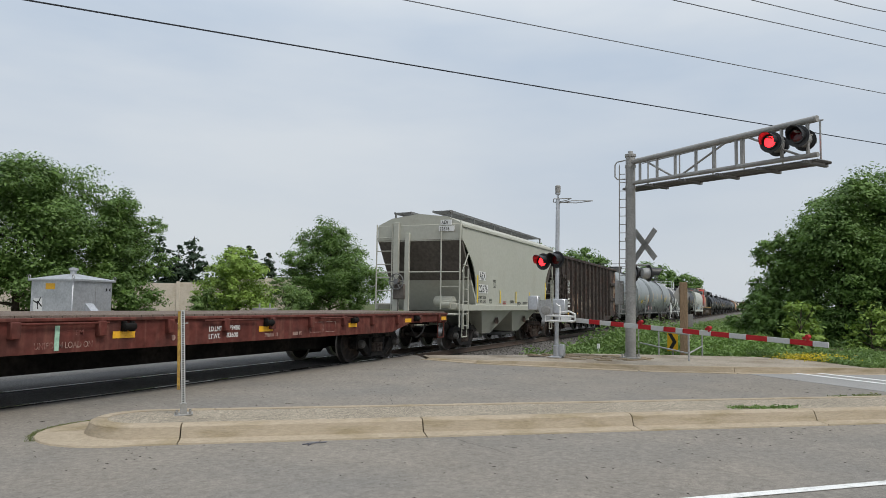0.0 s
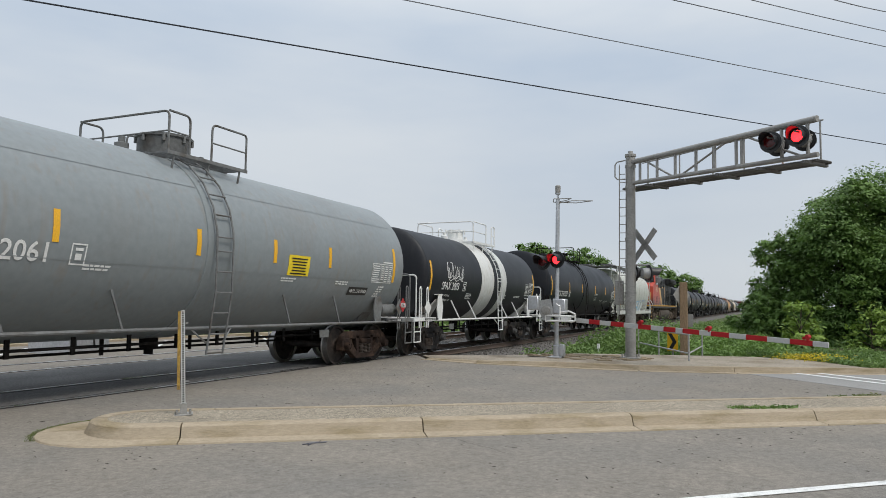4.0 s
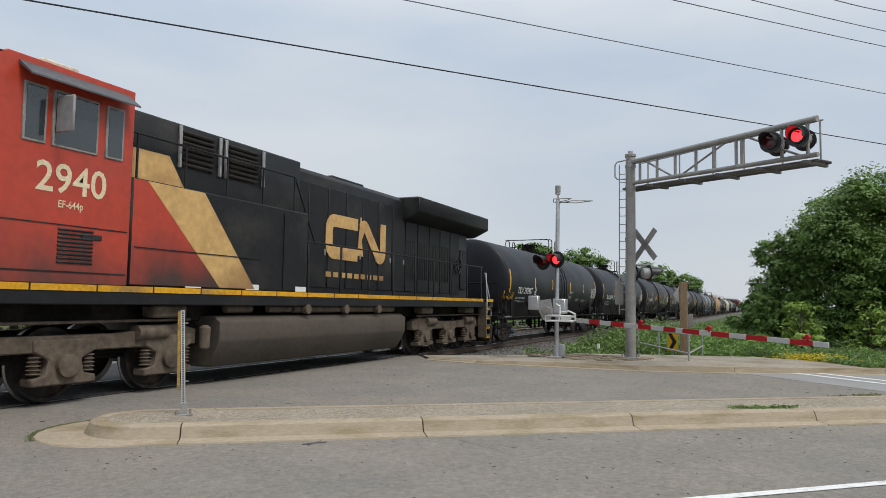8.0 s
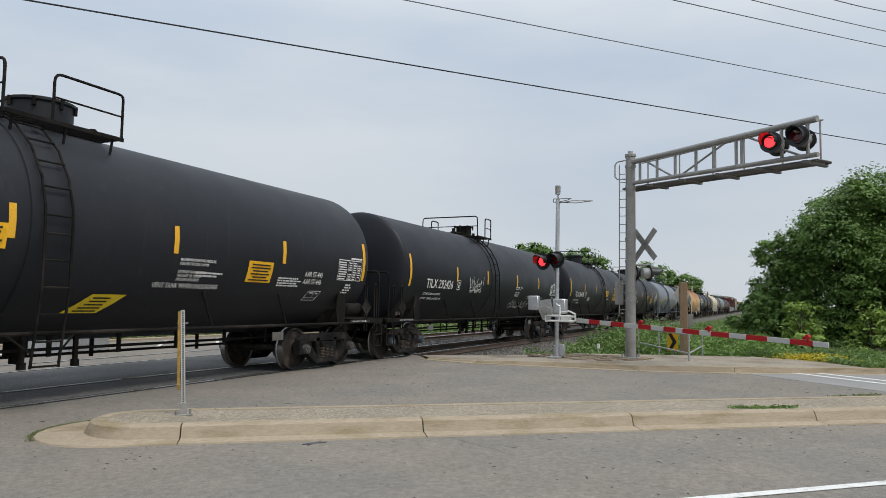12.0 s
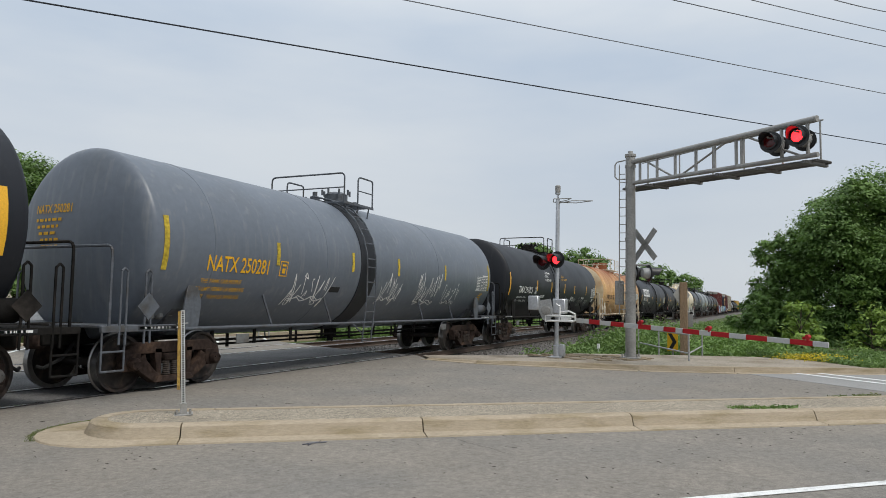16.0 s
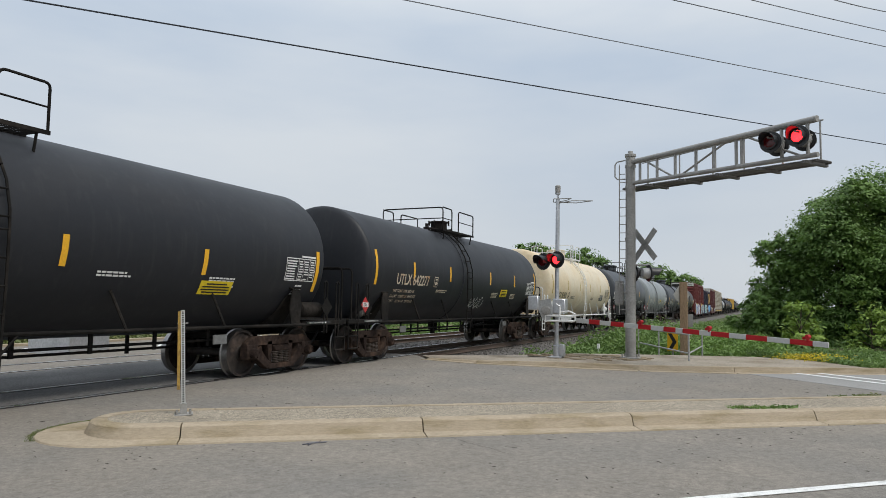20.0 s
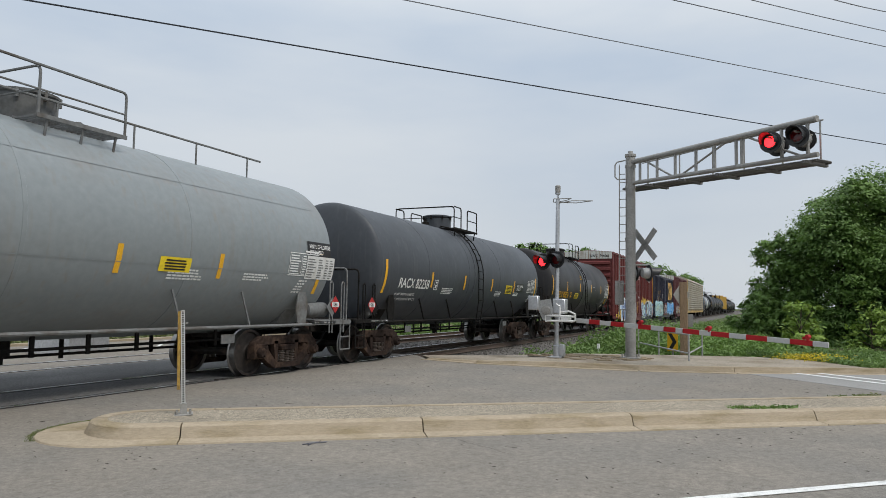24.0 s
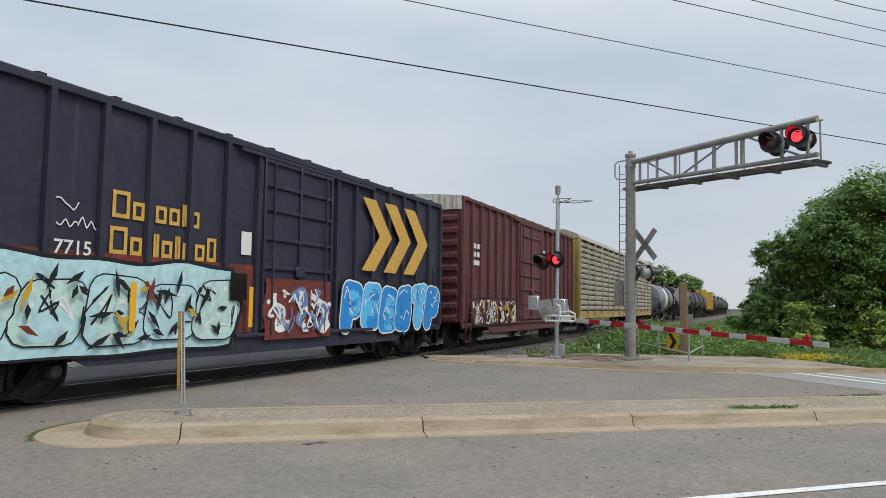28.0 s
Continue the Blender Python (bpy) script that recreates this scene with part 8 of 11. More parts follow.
def rail_logo(parent, x, z, w, h, y, mat):
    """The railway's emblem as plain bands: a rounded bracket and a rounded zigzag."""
    r = w * 0.052
    def arc(cx, cz, rad, a0, a1):
        return [(cx + rad * math.cos(radians(a0 + (a1 - a0) * i / 5)), cz + rad * math.sin(radians(a0 + (a1 - a0) * i / 5))) for i in range(6)]
    q = h * 0.2
    bm = B()
    ribbon(bm, [(x + w * 0.5, z + h - r)] + arc(x + r + q, z + h - r - q, q, 90, 180) + arc(x + r + q, z + r + q, q, 180, 270) + [(x + w * 0.5, z + r)], r, y)
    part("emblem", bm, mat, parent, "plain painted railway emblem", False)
    bm = B()
    ribbon(bm, [(x + w * 0.545, z + r), (x + w * 0.555, z + h * 0.75)] + arc(x + w * 0.555 + q * 0.7, z + h - r - q * 0.7, q * 0.7, 170, 40) + arc(x + w - r - q * 0.7, z + r + q * 0.7, q * 0.7, 215, 360) + [(x + w - r, z + h)], r, y - 0.002)
    part("emblem", bm, mat, parent, "", False)


def dwc_marks(car, body, y, mid):
    X = lambda s: s - mid
    letters("car_mark", "DWC", 0.37, M_LETTER_W, body, X(403.5), 2.5, y=y - 0.078, fit=0.62)
    letters("car_mark", "794", 0.33, M_LETTER_W, body, X(403.5), 2.07, y=y - 0.078, fit=0.54)
    letters("car_mark", "061", 0.33, M_LETTER_W, body, X(404.32), 2.06, y=y - 0.078, fit=0.53)
    letters("load_mark", "LD LMT", 0.12, M_LETTER_W, body, X(403.68), 1.5, y=y - 0.002, bold=0.003, fit=0.4)
    letters("load_mark", "LT WT", 0.12, M_LETTER_W, body, X(403.68), 1.34, y=y - 0.002, bold=0.003, fit=0.32)
    bm = B()
    flat(bm, X(404.42), X(404.98), 1.33, 1.63, y - 0.002)
    part("weight_field", bm, M_LETTER_K, body, "", False)
    letters("load_mark", "205600", 0.12, M_LETTER_W, body, X(404.46), 1.51, y=y - 0.006, bold=0.002, fit=0.4)
    letters("load_mark", "80400", 0.12, M_LETTER_W, body, X(404.5), 1.37, y=y - 0.006, bold=0.002, fit=0.34)
    bm = B()
    for u0, u1, w0, w1 in ((405.3, 405.52, 2.25, 2.265), (405.3, 405.52, 2.515, 2.53), (405.3, 405.315, 2.25, 2.53), (405.505, 405.52, 2.25, 2.53)):
        flat(bm, X(u0), X(u1), w0, w1, y - 0.002)
    part("plate_mark", bm, M_LETTER_W, body, "", False)
    letters("plate_mark", "F", 0.15, M_LETTER_W, body, X(405.37), 2.29, y=y - 0.002, bold=0.002)
    bm = B()
    flat(bm, X(403.6), X(404.05), 0.8, 0.98, y - 0.05)
    pl = part("height_plate", bm, M_PANEL_YELLOW, body, "yellow excess-height plate", False)
    letters("height_print", "THIS CAR", 0.06, M_LETTER_K, pl, X(403.7), 0.9, y=y - 0.054, bold=0.001, fit=0.24)
    letters("height_print", "EXCESS HEIGHT", 0.06, M_LETTER_K, pl, X(403.63), 0.83, y=y - 0.054, bold=0.001, fit=0.38)
    for x in (403.5, 417.3, 419.6):
        bm = B()
        flat(bm, X(x), X(x) + 0.1, 0.95, 1.85, y - 0.004)
        part("reflector_strip", bm, M_REFLECT, body, "yellow reflective strip", False)
    for x0, rows in ((409.7, ("CLOSE THIS DOOR", "BEFORE CLOSING", "MAIN DOOR", "FERMER CETTE PORTE", "AVANT DE FERMER", "LA PORTE PRINCIPALE")), (411.95, ("CLOSE AND LOCK", "BOTH DOORS BEFORE", "MOVING CAR", "FERMER ET VERROUILLER", "LES DEUX PORTES AVANT", "DE DEPLACER LE WAGON"))):
        for i, q in enumerate(rows):
            letters("door_notice", q, 0.105, M_LETTER_W, body, X(x0), 4.05 - i * 0.105, y=y - 0.105, fit=1.05 if i % 3 == 0 else 1.15)
    rail_logo(body, X(418.0), 3.9, 1.48, 0.54, y - 0.003, M_LETTER_W)
    bm = B()
    for i in range(5):
        flat(bm, X(418.0) + i * 0.31, X(418.0) + i * 0.31 + 0.23, 3.52, 3.66, y - 0.002)
    part("web_mark", bm, M_LETTER_W, body, "row of plain white marks", False)
    bm = B()
    rs = random.Random(9)
    for i in range(15):
        x = 404.5 + 6.3 * i / 14
        blob(bm, X(x), (0.95 if x < 405.2 else 1.75) + rs.uniform(-0.15, 0.15), rs.uniform(0.22, 0.42), rs.uniform(0.2, 0.4), y - 0.082 - 0.0004 * i, rs, 16, 0.4, 0.9)
    part("mural_cloud", bm, P_SPRAY[4], body, "ochre sprayed cloud behind the mural", False)
    mural(body, X(404.5), X(410.9), 0.52, 2.08, y - 0.1, 4, 61, [P_SPRAY[8], P_SPRAY[3], P_LILAC, P_SPRAY[8]], [P_SPRAY[3], P_SPRAY[8], P_SPRAY[8], P_SPRAY[2]], P_SPRAY[2], P_SPRAY[2], 0.26, 0.05, 0.05, 0.12, P_SPRAY[5], 1.25)
    bm = B()
    rs = random.Random(10)
    for i in range(14):
        x = 414.0 + 5.5 * i / 13
        blob(bm, X(x), 1.72 + rs.uniform(-0.15, 0.15), rs.uniform(0.2, 0.4), rs.uniform(0.2, 0.38), y - 0.082 - 0.0004 * i, rs, 16, 0.4, 0.9)
    part("mural_cloud", bm, P_SPRAY[4], body, "ochre sprayed cloud behind the mural", False)
    mural(body, X(413.85), X(419.8), 0.62, 2.0, y - 0.1, 7, 64, [P_SPRAY[8], P_SPRAY[0], P_SPRAY[3], P_SPRAY[5]], [P_SPRAY[3], P_SPRAY[5], P_SPRAY[7], P_SPRAY[0]], P_SPRAY[5], P_SPRAY[2], 0.24, 0.05, 0.05, 0.02, P_SPRAY[2], 1.15, 0.2)
    for x, z in ((410.3, 1.93), (412.6, 2.0)):
        bm = B()
        box(bm, (X(x), y - 0.1, z), (0.42, 0.02, 0.62), 0.004)
        rb = part("route_board", bm, P_BOX_RED, body, "red board with a card holder", False)
        bm = B()
        box(bm, (X(x) + 0.02, y - 0.112, z - 0.12), (0.2, 0.006, 0.22))
        part("card", bm, M_CREAM_STEEL, rb, "faded cream card", False)
        bm = B()
        for k_ in range(4):
            sg_ = -1 if k_ < 2 else 1
            ribbon(bm, [(X(x) + sg_ * 0.16, z + 0.1 + 0.08 * (k_ % 2)), (X(x) + sg_ * 0.05, z + 0.2 + 0.08 * (k_ % 2))], 0.022, y - 0.113)
        part("arrow_mark", bm, M_LETTER_W, rb, "slanted white marks", False)
    for x in (408.8, 411.75):
        bm = B()
        flat(bm, X(x) - 0.06, X(x) + 0.06, 1.05, 1.85, y - 0.15)
        part("reflector_strip", bm, M_REFLECT, body, "yellow reflective strip", False)
    bm = B()
    box(bm, (X(410.78), y - 0.1, 1.62), (0.42, 0.012, 0.46), 0.004)
    part("dark_patch", bm, M_BLACK, body, "square of dark primer on the door", False)
    bm = B()
    cloud(bm, X(413.75), X(419.9), 0.5, 0.95, y - 0.09, random.Random(5), 0.06)
    part("mural_cloud", bm, P_SPRAY[5], body, "black sprayed cloud below the mural", False)
    for i, (q, v) in enumerate((("EXH", "17-0"), ("EXW", "10-8"), ("EW", "9-7"), ("IL", "60-9"), ("IW", "9-6"), ("IH", "13-1"), ("CU. FT.", "7550"))):
        letters("dimension_mark", q, 0.085, M_LETTER_W, body, X(417.23), 1.95 - i * 0.1, y=y - 0.19, bold=0.002)
        letters("dimension_mark", v, 0.085, M_LETTER_W, body, X(417.58), 1.95 - i * 0.1, y=y - 0.19, bold=0.002)
    for i, q in enumerate(("EXH W", "EXW H", "H", "EMPTY CG", "FLOOR H")):
        letters("dimension_mark", q, 0.085, M_LETTER_W, body, X(418.0), 1.93 - i * 0.1, y=y - 0.19, bold=0.002)
    letters("end_mark", "DWC  794061", 0.24, M_LETTER_K, body, -0.12, 4.6, y=X(402.74) - 0.056, end=True, bold=0.004)


box_car(404.05, 417.19, 402.74, 420.2, 0.72, 4.92, (409.2, 413.75), P_BOX_RED, "tall oxide-red box car with murals and white lettering", 0.8, cap_paint=P_CAP_WHITE, deco=dwc_marks, seed=3, door_n=2, roof=P_BOX_RED)


def ont_marks(car, body, y, mid):
    X = lambda s: s - mid
    # the company's name as a plain bar for each character, in two rows
    bm = B()
    for z_, x0, word in ((2.65, 424.5, (2, 0, 1, 0, 0, 1, 0)), (2.12, 424.48, (2, 0, 1, 1, 0, 1, 0, 0, 3))):
        x = X(x0)
        for q in word:
            wd_, hh = ((0.22, 0.27), (0.11, 0.36), (0.31, 0.4), (0.22, 0.4))[q]
            for e0, e1, f0, f1 in ((0, 0.06, 0, hh), (wd_ - 0.06, wd_, 0, hh), (0.06, wd_ - 0.06, 0, 0.06), (0.06, wd_ - 0.06, hh - 0.06, hh)):
                if e1 > e0:
                    flat(bm, x + e0, x + e1, z_ + f0, z_ + f1, y - 0.004)
            x += wd_ + 0.055
    part("company_mark", bm, P_GOLD, body, "gold company name as plain bars", False)
    letters("car_mark", "7715", 0.27, M_LETTER_W, body, X(423.54), 2.06, y=y - 0.078, fit=0.58)
    for k in range(3):
        bm = B()
        x0 = X(431.4) + k * 1.05
        for s in (-1, 1):
            vs = [(x0, 3.08 + s * 0.86), (x0 + 0.62, 3.08 + s * 0.86), (x0 + 1.45, 3.08), (x0 + 0.83, 3.08)]
            bm.faces.new([bm.verts.new((q[0], y - 0.081 - 0.001 * k, q[1])) for q in (vs if s > 0 else vs[::-1])])
        part("chevron", bm, P_GOLD, body, "gold painted chevron", False)
    bm = B()
    flat(bm, X(421.6), X(427.7), 0.75, 2.12, y - 0.002)
    flat(bm, X(427.9), X(430.1), 0.75, 1.9, y - 0.115)
    part("old_paint", bm, P_RED_OLD, body, "older faded red paint showing below", False)
    bm = B()
    cloud(bm, X(421.55), X(427.3), 0.66, 2.06, y - 0.082, random.Random(74), 0.06)
    part("mural_outline", bm, P_SPRAY[5], body, "black edge of the pale blue mural", False)
    bm = B()
    cloud(bm, X(421.62), X(427.22), 0.7, 2.0, y - 0.084, random.Random(74), 0.06)
    part("mural_cloud", bm, P_SPRAY[0], body, "pale ice-blue sprayed field", False)
    mural(body, X(421.9), X(427.0), 0.74, 1.9, y - 0.088, 5, 71, [P_SPRAY[0], P_ICE2, P_SPRAY[0]], [P_ICE2, P_SPRAY[0]], P_SPRAY[5], None, 0.27, 0.022, 0.0, 0.1, P_SPRAY[5], 1.2)
    rs = random.Random(75)
    for mat, k_, yy in ((P_SPRAY[5], 36, 0.16), (P_SPRAY[4], 9, 0.178), (P_RED_OLD, 6, 0.185)):
        bm = B()
        for q in range(k_):
            cx, cz = X(rs.uniform(422.2, 426.8)), rs.uniform(0.85, 1.75)
            a0, ln_ = rs.uniform(0, 3.1), rs.uniform(0.08, 0.26)
            bm.faces.new([bm.verts.new((cx + p * ln_ * math.cos(a0) - h_ * math.sin(a0), y - yy - 0.0004 * q, cz + p * ln_ * math.sin(a0) + h_ * math.cos(a0))) for p, h_ in ((-1, 0.0), (0.2, -0.05), (1, 0.01), (0.0, 0.04))])
        part("mural_shard", bm, mat, body, "", False)
    mural(body, X(430.5), X(435.4), 0.66, 2.12, y - 0.085, 6, 72, [P_SPRAY[1], P_SPRAY[9], P_SPRAY[1]], [P_SPRAY[9], P_SPRAY[1]], P_SPRAY[2], P_SPRAY[5], 0.3, 0.04, 0.05, 0.08, P_SPRAY[1], 1.2)
    graffiti(body, X(427.9), X(430.0), 0.85, 1.75, y - 0.12, [P_SPRAY[2], P_SPRAY[3]], P_RED_OLD, [P_SPRAY[3]], 73, 3, P_SPRAY[2], 0.014, 0.9, 16, P_RED_OLD)
    bm = B()
    for k in range(9):
        x, z = (421.95, 422.0, 421.9, 422.35, 422.4, 422.35, 423.6, 423.62, 423.95)[k], (3.35, 3.05, 2.75, 2.55, 2.35, 2.12, 2.75, 2.5, 2.5)[k]
        rs = random.Random(k)
        pts = [(X(x) + 0.07 * i, z + rs.uniform(-0.08, 0.09)) for i in range(6)]
        ribbon(bm, curve_pts(pts, 3), 0.009, y - 0.003)
    part("chalk_scrawl", bm, M_LETTER_W, body, "thin white scrawl that cannot be read", False)
    bm = B()
    for i in range(16):
        a0, a1 = i * math.pi / 8, (i + 1) * math.pi / 8
        worm(bm, [(X(422.55) + 0.24 * math.cos(a0), 3.0 + 0.26 * math.sin(a0)), (X(422.55) + 0.24 * math.cos(a1), 3.0 + 0.26 * math.sin(a1))], 0.022, y - 0.003)
    for i in range(3):
        a0 = math.pi / 2 + i * 2.094
        worm(bm, [(X(422.55), 3.0), (X(422.55) + 0.16 * math.cos(a0), 3.0 + 0.16 * math.sin(a0))], 0.03, y - 0.004)
    part("emblem", bm, P_GOLD, body, "round gold emblem", False)
    for x in (424.74, 427.36):
        bm = B()
        flat(bm, X(x), X(x) + 0.11, 1.0, 1.72, y - 0.175)
        part("reflector_strip", bm, M_REFLECT, body, "yellow reflective strip", False)
    bm = B()
    flat(bm, X(426.86), X(427.3), 1.47, 1.95, y - 0.17)
    part("dark_patch", bm, M_UNDER, body, "square of dark primer over the mural", False)
    bm = B()
    flat(bm, X(427.3), X(427.58), 2.3, 2.72, y - 0.004)
    part("paper_notice", bm, M_LETTER_W, body, "torn white paper notice", False)


box_car(422.24, 434.07, 421.5, 435.95, 0.75, 4.36, (427.75, 430.15), P_BOX_NAVY, "navy box car with gold chevrons and blue murals", 0.84, rib_off=0.25, end_paint=P_BOX_YEND, deco=ont_marks, seed=4, roof=P_BOX_NAVY)


def box3_marks(car, body, y, mid):
    X = lambda s: s - mid
    graffiti(body, X(438.3), X(442.6), 0.8, 1.65, y - 0.08, [P_SPRAY[7], P_BOX_BROWN], P_SPRAY[5], [P_SPRAY[4], P_SPRAY[0]], 81, 7, P_SPRAY[2], 0.012, 0.7, 26, P_BOX_BROWN)
    graffiti(body, X(447.0), X(451.0), 0.8, 1.5, y - 0.08, [P_BOX_BROWN, P_SPRAY[3]], P_SPRAY[5], [P_SPRAY[0]], 82, 7, P_SPRAY[2], 0.012, 0.7, 24, P_BOX_BROWN)
    bm = B()
    bars(bm, X(438.6), 3.3, 0.7, 3, 0.16, random.Random(4), y=y - 0.003)
    bars(bm, X(446.2), 3.7, 0.9, 2, 0.12, random.Random(5), y=y - 0.003)
    part("small_print", bm, M_LETTER_W, body, "", False)


box_car(438.60, 449.3, 437.6, 451.8, 0.72, 4.88, (443.2, 446.3), P_BOX_BROWN, "mineral-red box car with white-topped end", 0.78, cap_paint=P_CAP_WHITE, deco=box3_marks, seed=5)


# ---- auto rack ----
def auto_rack(F, R, x0, x1):
    car, mid, half = start_car("auto_rack", F, R, "tall galvanised auto rack with slatted sides and yellow ends", "auto rack", "freight train")
    a, b = x0 - mid, x1 - mid
    P_RACK = surface("rack_panel", (0.42, 0.38, 0.31), 0.6, 0.3, grain=9, amount=0.12, stain=(0.25, 0.2, 0.14), stain_scale=1.0, bump=0.05)
    P_RACKY = surface("rack_yellow", (0.44, 0.3, 0.1), 0.6, grain=9, amount=0.14, stain=(0.28, 0.18, 0.08), bump=0.05)
    bm = B()
    box(bm, ((a + b) / 2, 0, 1.0), (b - a, 2.9, 0.4), 0.02)
    deck = part("deck", bm, P_RACKY, car)
    bm = B()
    box(bm, ((a + b) / 2, 0, 3.1), (b - a - 0.3, 2.7, 3.8), 0.02)
    part("interior", bm, M_BLACK, car)
    n = 14
    for sy in (-1, 1):
        for i in range(n):
            x = a + 0.1 + (b - a - 0.2) * i / n
            w = (b - a - 0.2) / n
            bm = B()
            for j in range(13):
                z = 1.25 + j * 0.28
                prism(bm, [(sy * 1.44, z), (sy * 1.5, z + 0.05), (sy * 1.5, z + 0.19), (sy * 1.44, z + 0.24)], "x", x + 0.07, x + w - 0.03)
            part("side_panel", bm, P_RACK, car, "corrugated perforated side panel", False)
            bm = B()
            box(bm, (x, sy * 1.47, 3.05), (0.1, 0.12, 4.0), 0.01)
            part("rack_post", bm, P_RACK, car)
    for xe in (a, b):
        bm = B()
        for sy in (-1, 1):
            box(bm, (xe, sy * 1.42, 3.05), (0.14, 0.16, 4.1), 0.01)
        box(bm, (xe, 0, 3.0), (0.05, 2.8, 3.9), 0.01)
        part("end_door", bm, P_RACKY, car)
    bm = B()
    prism(bm, [(-1.5, 5.0), (1.5, 5.0), (1.35, 5.25), (0.7, 5.5), (-0.7, 5.5), (-1.35, 5.25)], "x", a, b)
    part("roof", bm, P_RACK, car, "", False)
    for s, xe in ((-1, a), (1, b)):
        coupler(car, xe + s * 0.75, s)
        truck(car, s * half, mid, "dark")


auto_rack(456.6, 475.2, 453.7, 479.9)


# ---- covered hoppers ----
P_HOP = surface("hopper_cream_grey", (0.42, 0.42, 0.36), 0.5, grain=9, amount=0.04, stain=(0.38, 0.37, 0.31), stain_scale=0.8, bump=0.04)
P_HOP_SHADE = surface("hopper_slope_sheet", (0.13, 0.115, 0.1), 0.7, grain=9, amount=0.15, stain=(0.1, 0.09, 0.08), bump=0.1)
P_HOP2 = surface("hopper_white_grey", (0.5, 0.51, 0.47), 0.5, grain=9, amount=0.05, stain=(0.46, 0.45, 0.4), stain_scale=0.8, streak=(0.46, 0.42, 0.34), streak_at=(0.66, 0.9), bump=0.03)


def roof_walk(bm, x0, x1, z, y0, y1):
    for i in range(int((x1 - x0) / 0.12)):
        box(bm, (x0 + i * 0.12, (y0 + y1) / 2, z), (0.03, y1 - y0, 0.03))
    for y in (y0, y1):
        box(bm, ((x0 + x1) / 2, y, z), (x1 - x0, 0.03, 0.07))


def end_ladder(bm, x, y, z0, z1, w=0.4, along="y"):
    for d in (-w / 2, w / 2):
        q = (x, y + d) if along == "y" else (x + d, y)
        box(bm, (q[0], q[1], (z0 + z1) / 2), (0.04, 0.04, z1 - z0))
    for i in range(int((z1 - z0) / 0.38) + 1):
        z = z0 + 0.1 + i * 0.38
        if along == "y":
            rod(bm, (x, y - w / 2, z), (x, y + w / 2, z), 0.014, 5)
        else:
            rod(bm, (x - w / 2, y, z), (x + w / 2, y, z), 0.014, 5)


def hopper_aex():
    car, mid, half = start_car("covered_hopper", 20.98, 28.87, "cream-grey two-bay covered hopper with brown slope sheets", "hopper car", "freight train")
    a, b = 20.45 - mid, 31.1 - mid
    zr, zs = 3.95, 1.42
    # side sheets
    for sy in (-1, 1):
        bm = B()
        pts = [(a + 0.25, zs), (a + 0.3, 1.8), (a + 0.62, 2.5), (a + 0.62, 2.9), (a + 0.3, 3.3), (a + 0.05, zr - 0.25), (a + 0.05, zr), (b - 0.05, zr), (b - 0.05, zr - 0.25), (b - 0.3, 3.3), (b - 0.62, 2.9), (b - 0.95, 2.3), (b - 1.6, zs)]
        pts = [(a + 1.25, zs), (a + 1.28, 1.8), (a + 1.26, 2.07), (a + 1.2, 2.35), (a + 1.08, 2.6), (a + 0.9, 2.85), (a + 0.64, 3.08), (a + 0.36, 3.3), (a + 0.12, 3.46), (a + 0.04, 3.5), (a + 0.04, zr), (b - 0.04, zr), (b - 0.04, 3.5), (b - 0.12, 3.46), (b - 0.36, 3.3), (b - 0.64, 3.08), (b - 0.9, 2.85), (b - 1.08, 2.6), (b - 1.2, 2.35), (b - 1.26, 2.07), (b - 1.28, 1.8), (b - 1.25, zs)]
        prism(bm, pts, "y", sy * 1.5 - 0.015, sy * 1.5 + 0.015)
        part("side_sheet", bm, P_HOP, car, "", False)
        bm = B()
        box(bm, ((a + b) / 2, sy * 1.5, zs - 0.06), (b - a, 0.14, 0.2), 0.015)
        part("side_sill", bm, P_HOP, car)
        bm = B()
        box(bm, ((a + b) / 2, sy * 1.53, zr - 0.01), (b - a - 0.06, 0.05, 0.07), 0.01)
        part("top_chord", bm, P_HOP, car)
    bm = B()
    prism(bm, [(-1.52, zr - 0.02), (1.52, zr - 0.02), (1.5, zr + 0.08), (1.0, zr + 0.3), (0, zr + 0.42), (-1.0, zr + 0.3), (-1.5, zr + 0.08)], "x", a + 0.03, b - 0.03)
    part("roof", bm, P_HOP, car)
    for s, xe in ((-1, a), (1, b)):
        bm = B()
        prism(bm, [(xe + s * 0.0, 3.52), (xe - s * 0.83, 2.25), (xe - s * 0.93, 2.25), (xe - s * 0.1, 3.56)], "y", -1.49, 1.49)
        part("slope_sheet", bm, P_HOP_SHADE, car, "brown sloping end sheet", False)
        bm = B()
        prism(bm, [(xe - s * 0.83, 2.25), (xe - s * 1.5, 1.25), (xe - s * 1.6, 1.25), (xe - s * 0.93, 2.25)], "y", -1.49, 1.49)
        part("lower_slope_sheet", bm, P_HOP, car, "grey lower part of the sloping end", False)
        bm = B()
        box(bm, (xe - s * 0.03, 0, (3.5 + zr) / 2 + 0.02), (0.05, 3.0, zr - 3.42), 0.01)
        part("end_sheet", bm, P_HOP, car)
        for y, w, zt_ in ((0.78, 0.2, 4.1), (0.38, 0.16, 3.75)):
            bm = B()
            box(bm, (xe + s * 0.04, y, (1.2 + zt_) / 2), (0.1, w, zt_ - 1.2), 0.01)
            part("end_post", bm, P_HOP, car)
        for y0, y1, z0_, z1_, n in ((0.93, 1.5, 1.2, 4.05, 6), (-1.48, -0.83, 1.3, 3.78, 3)):
            bm = B()
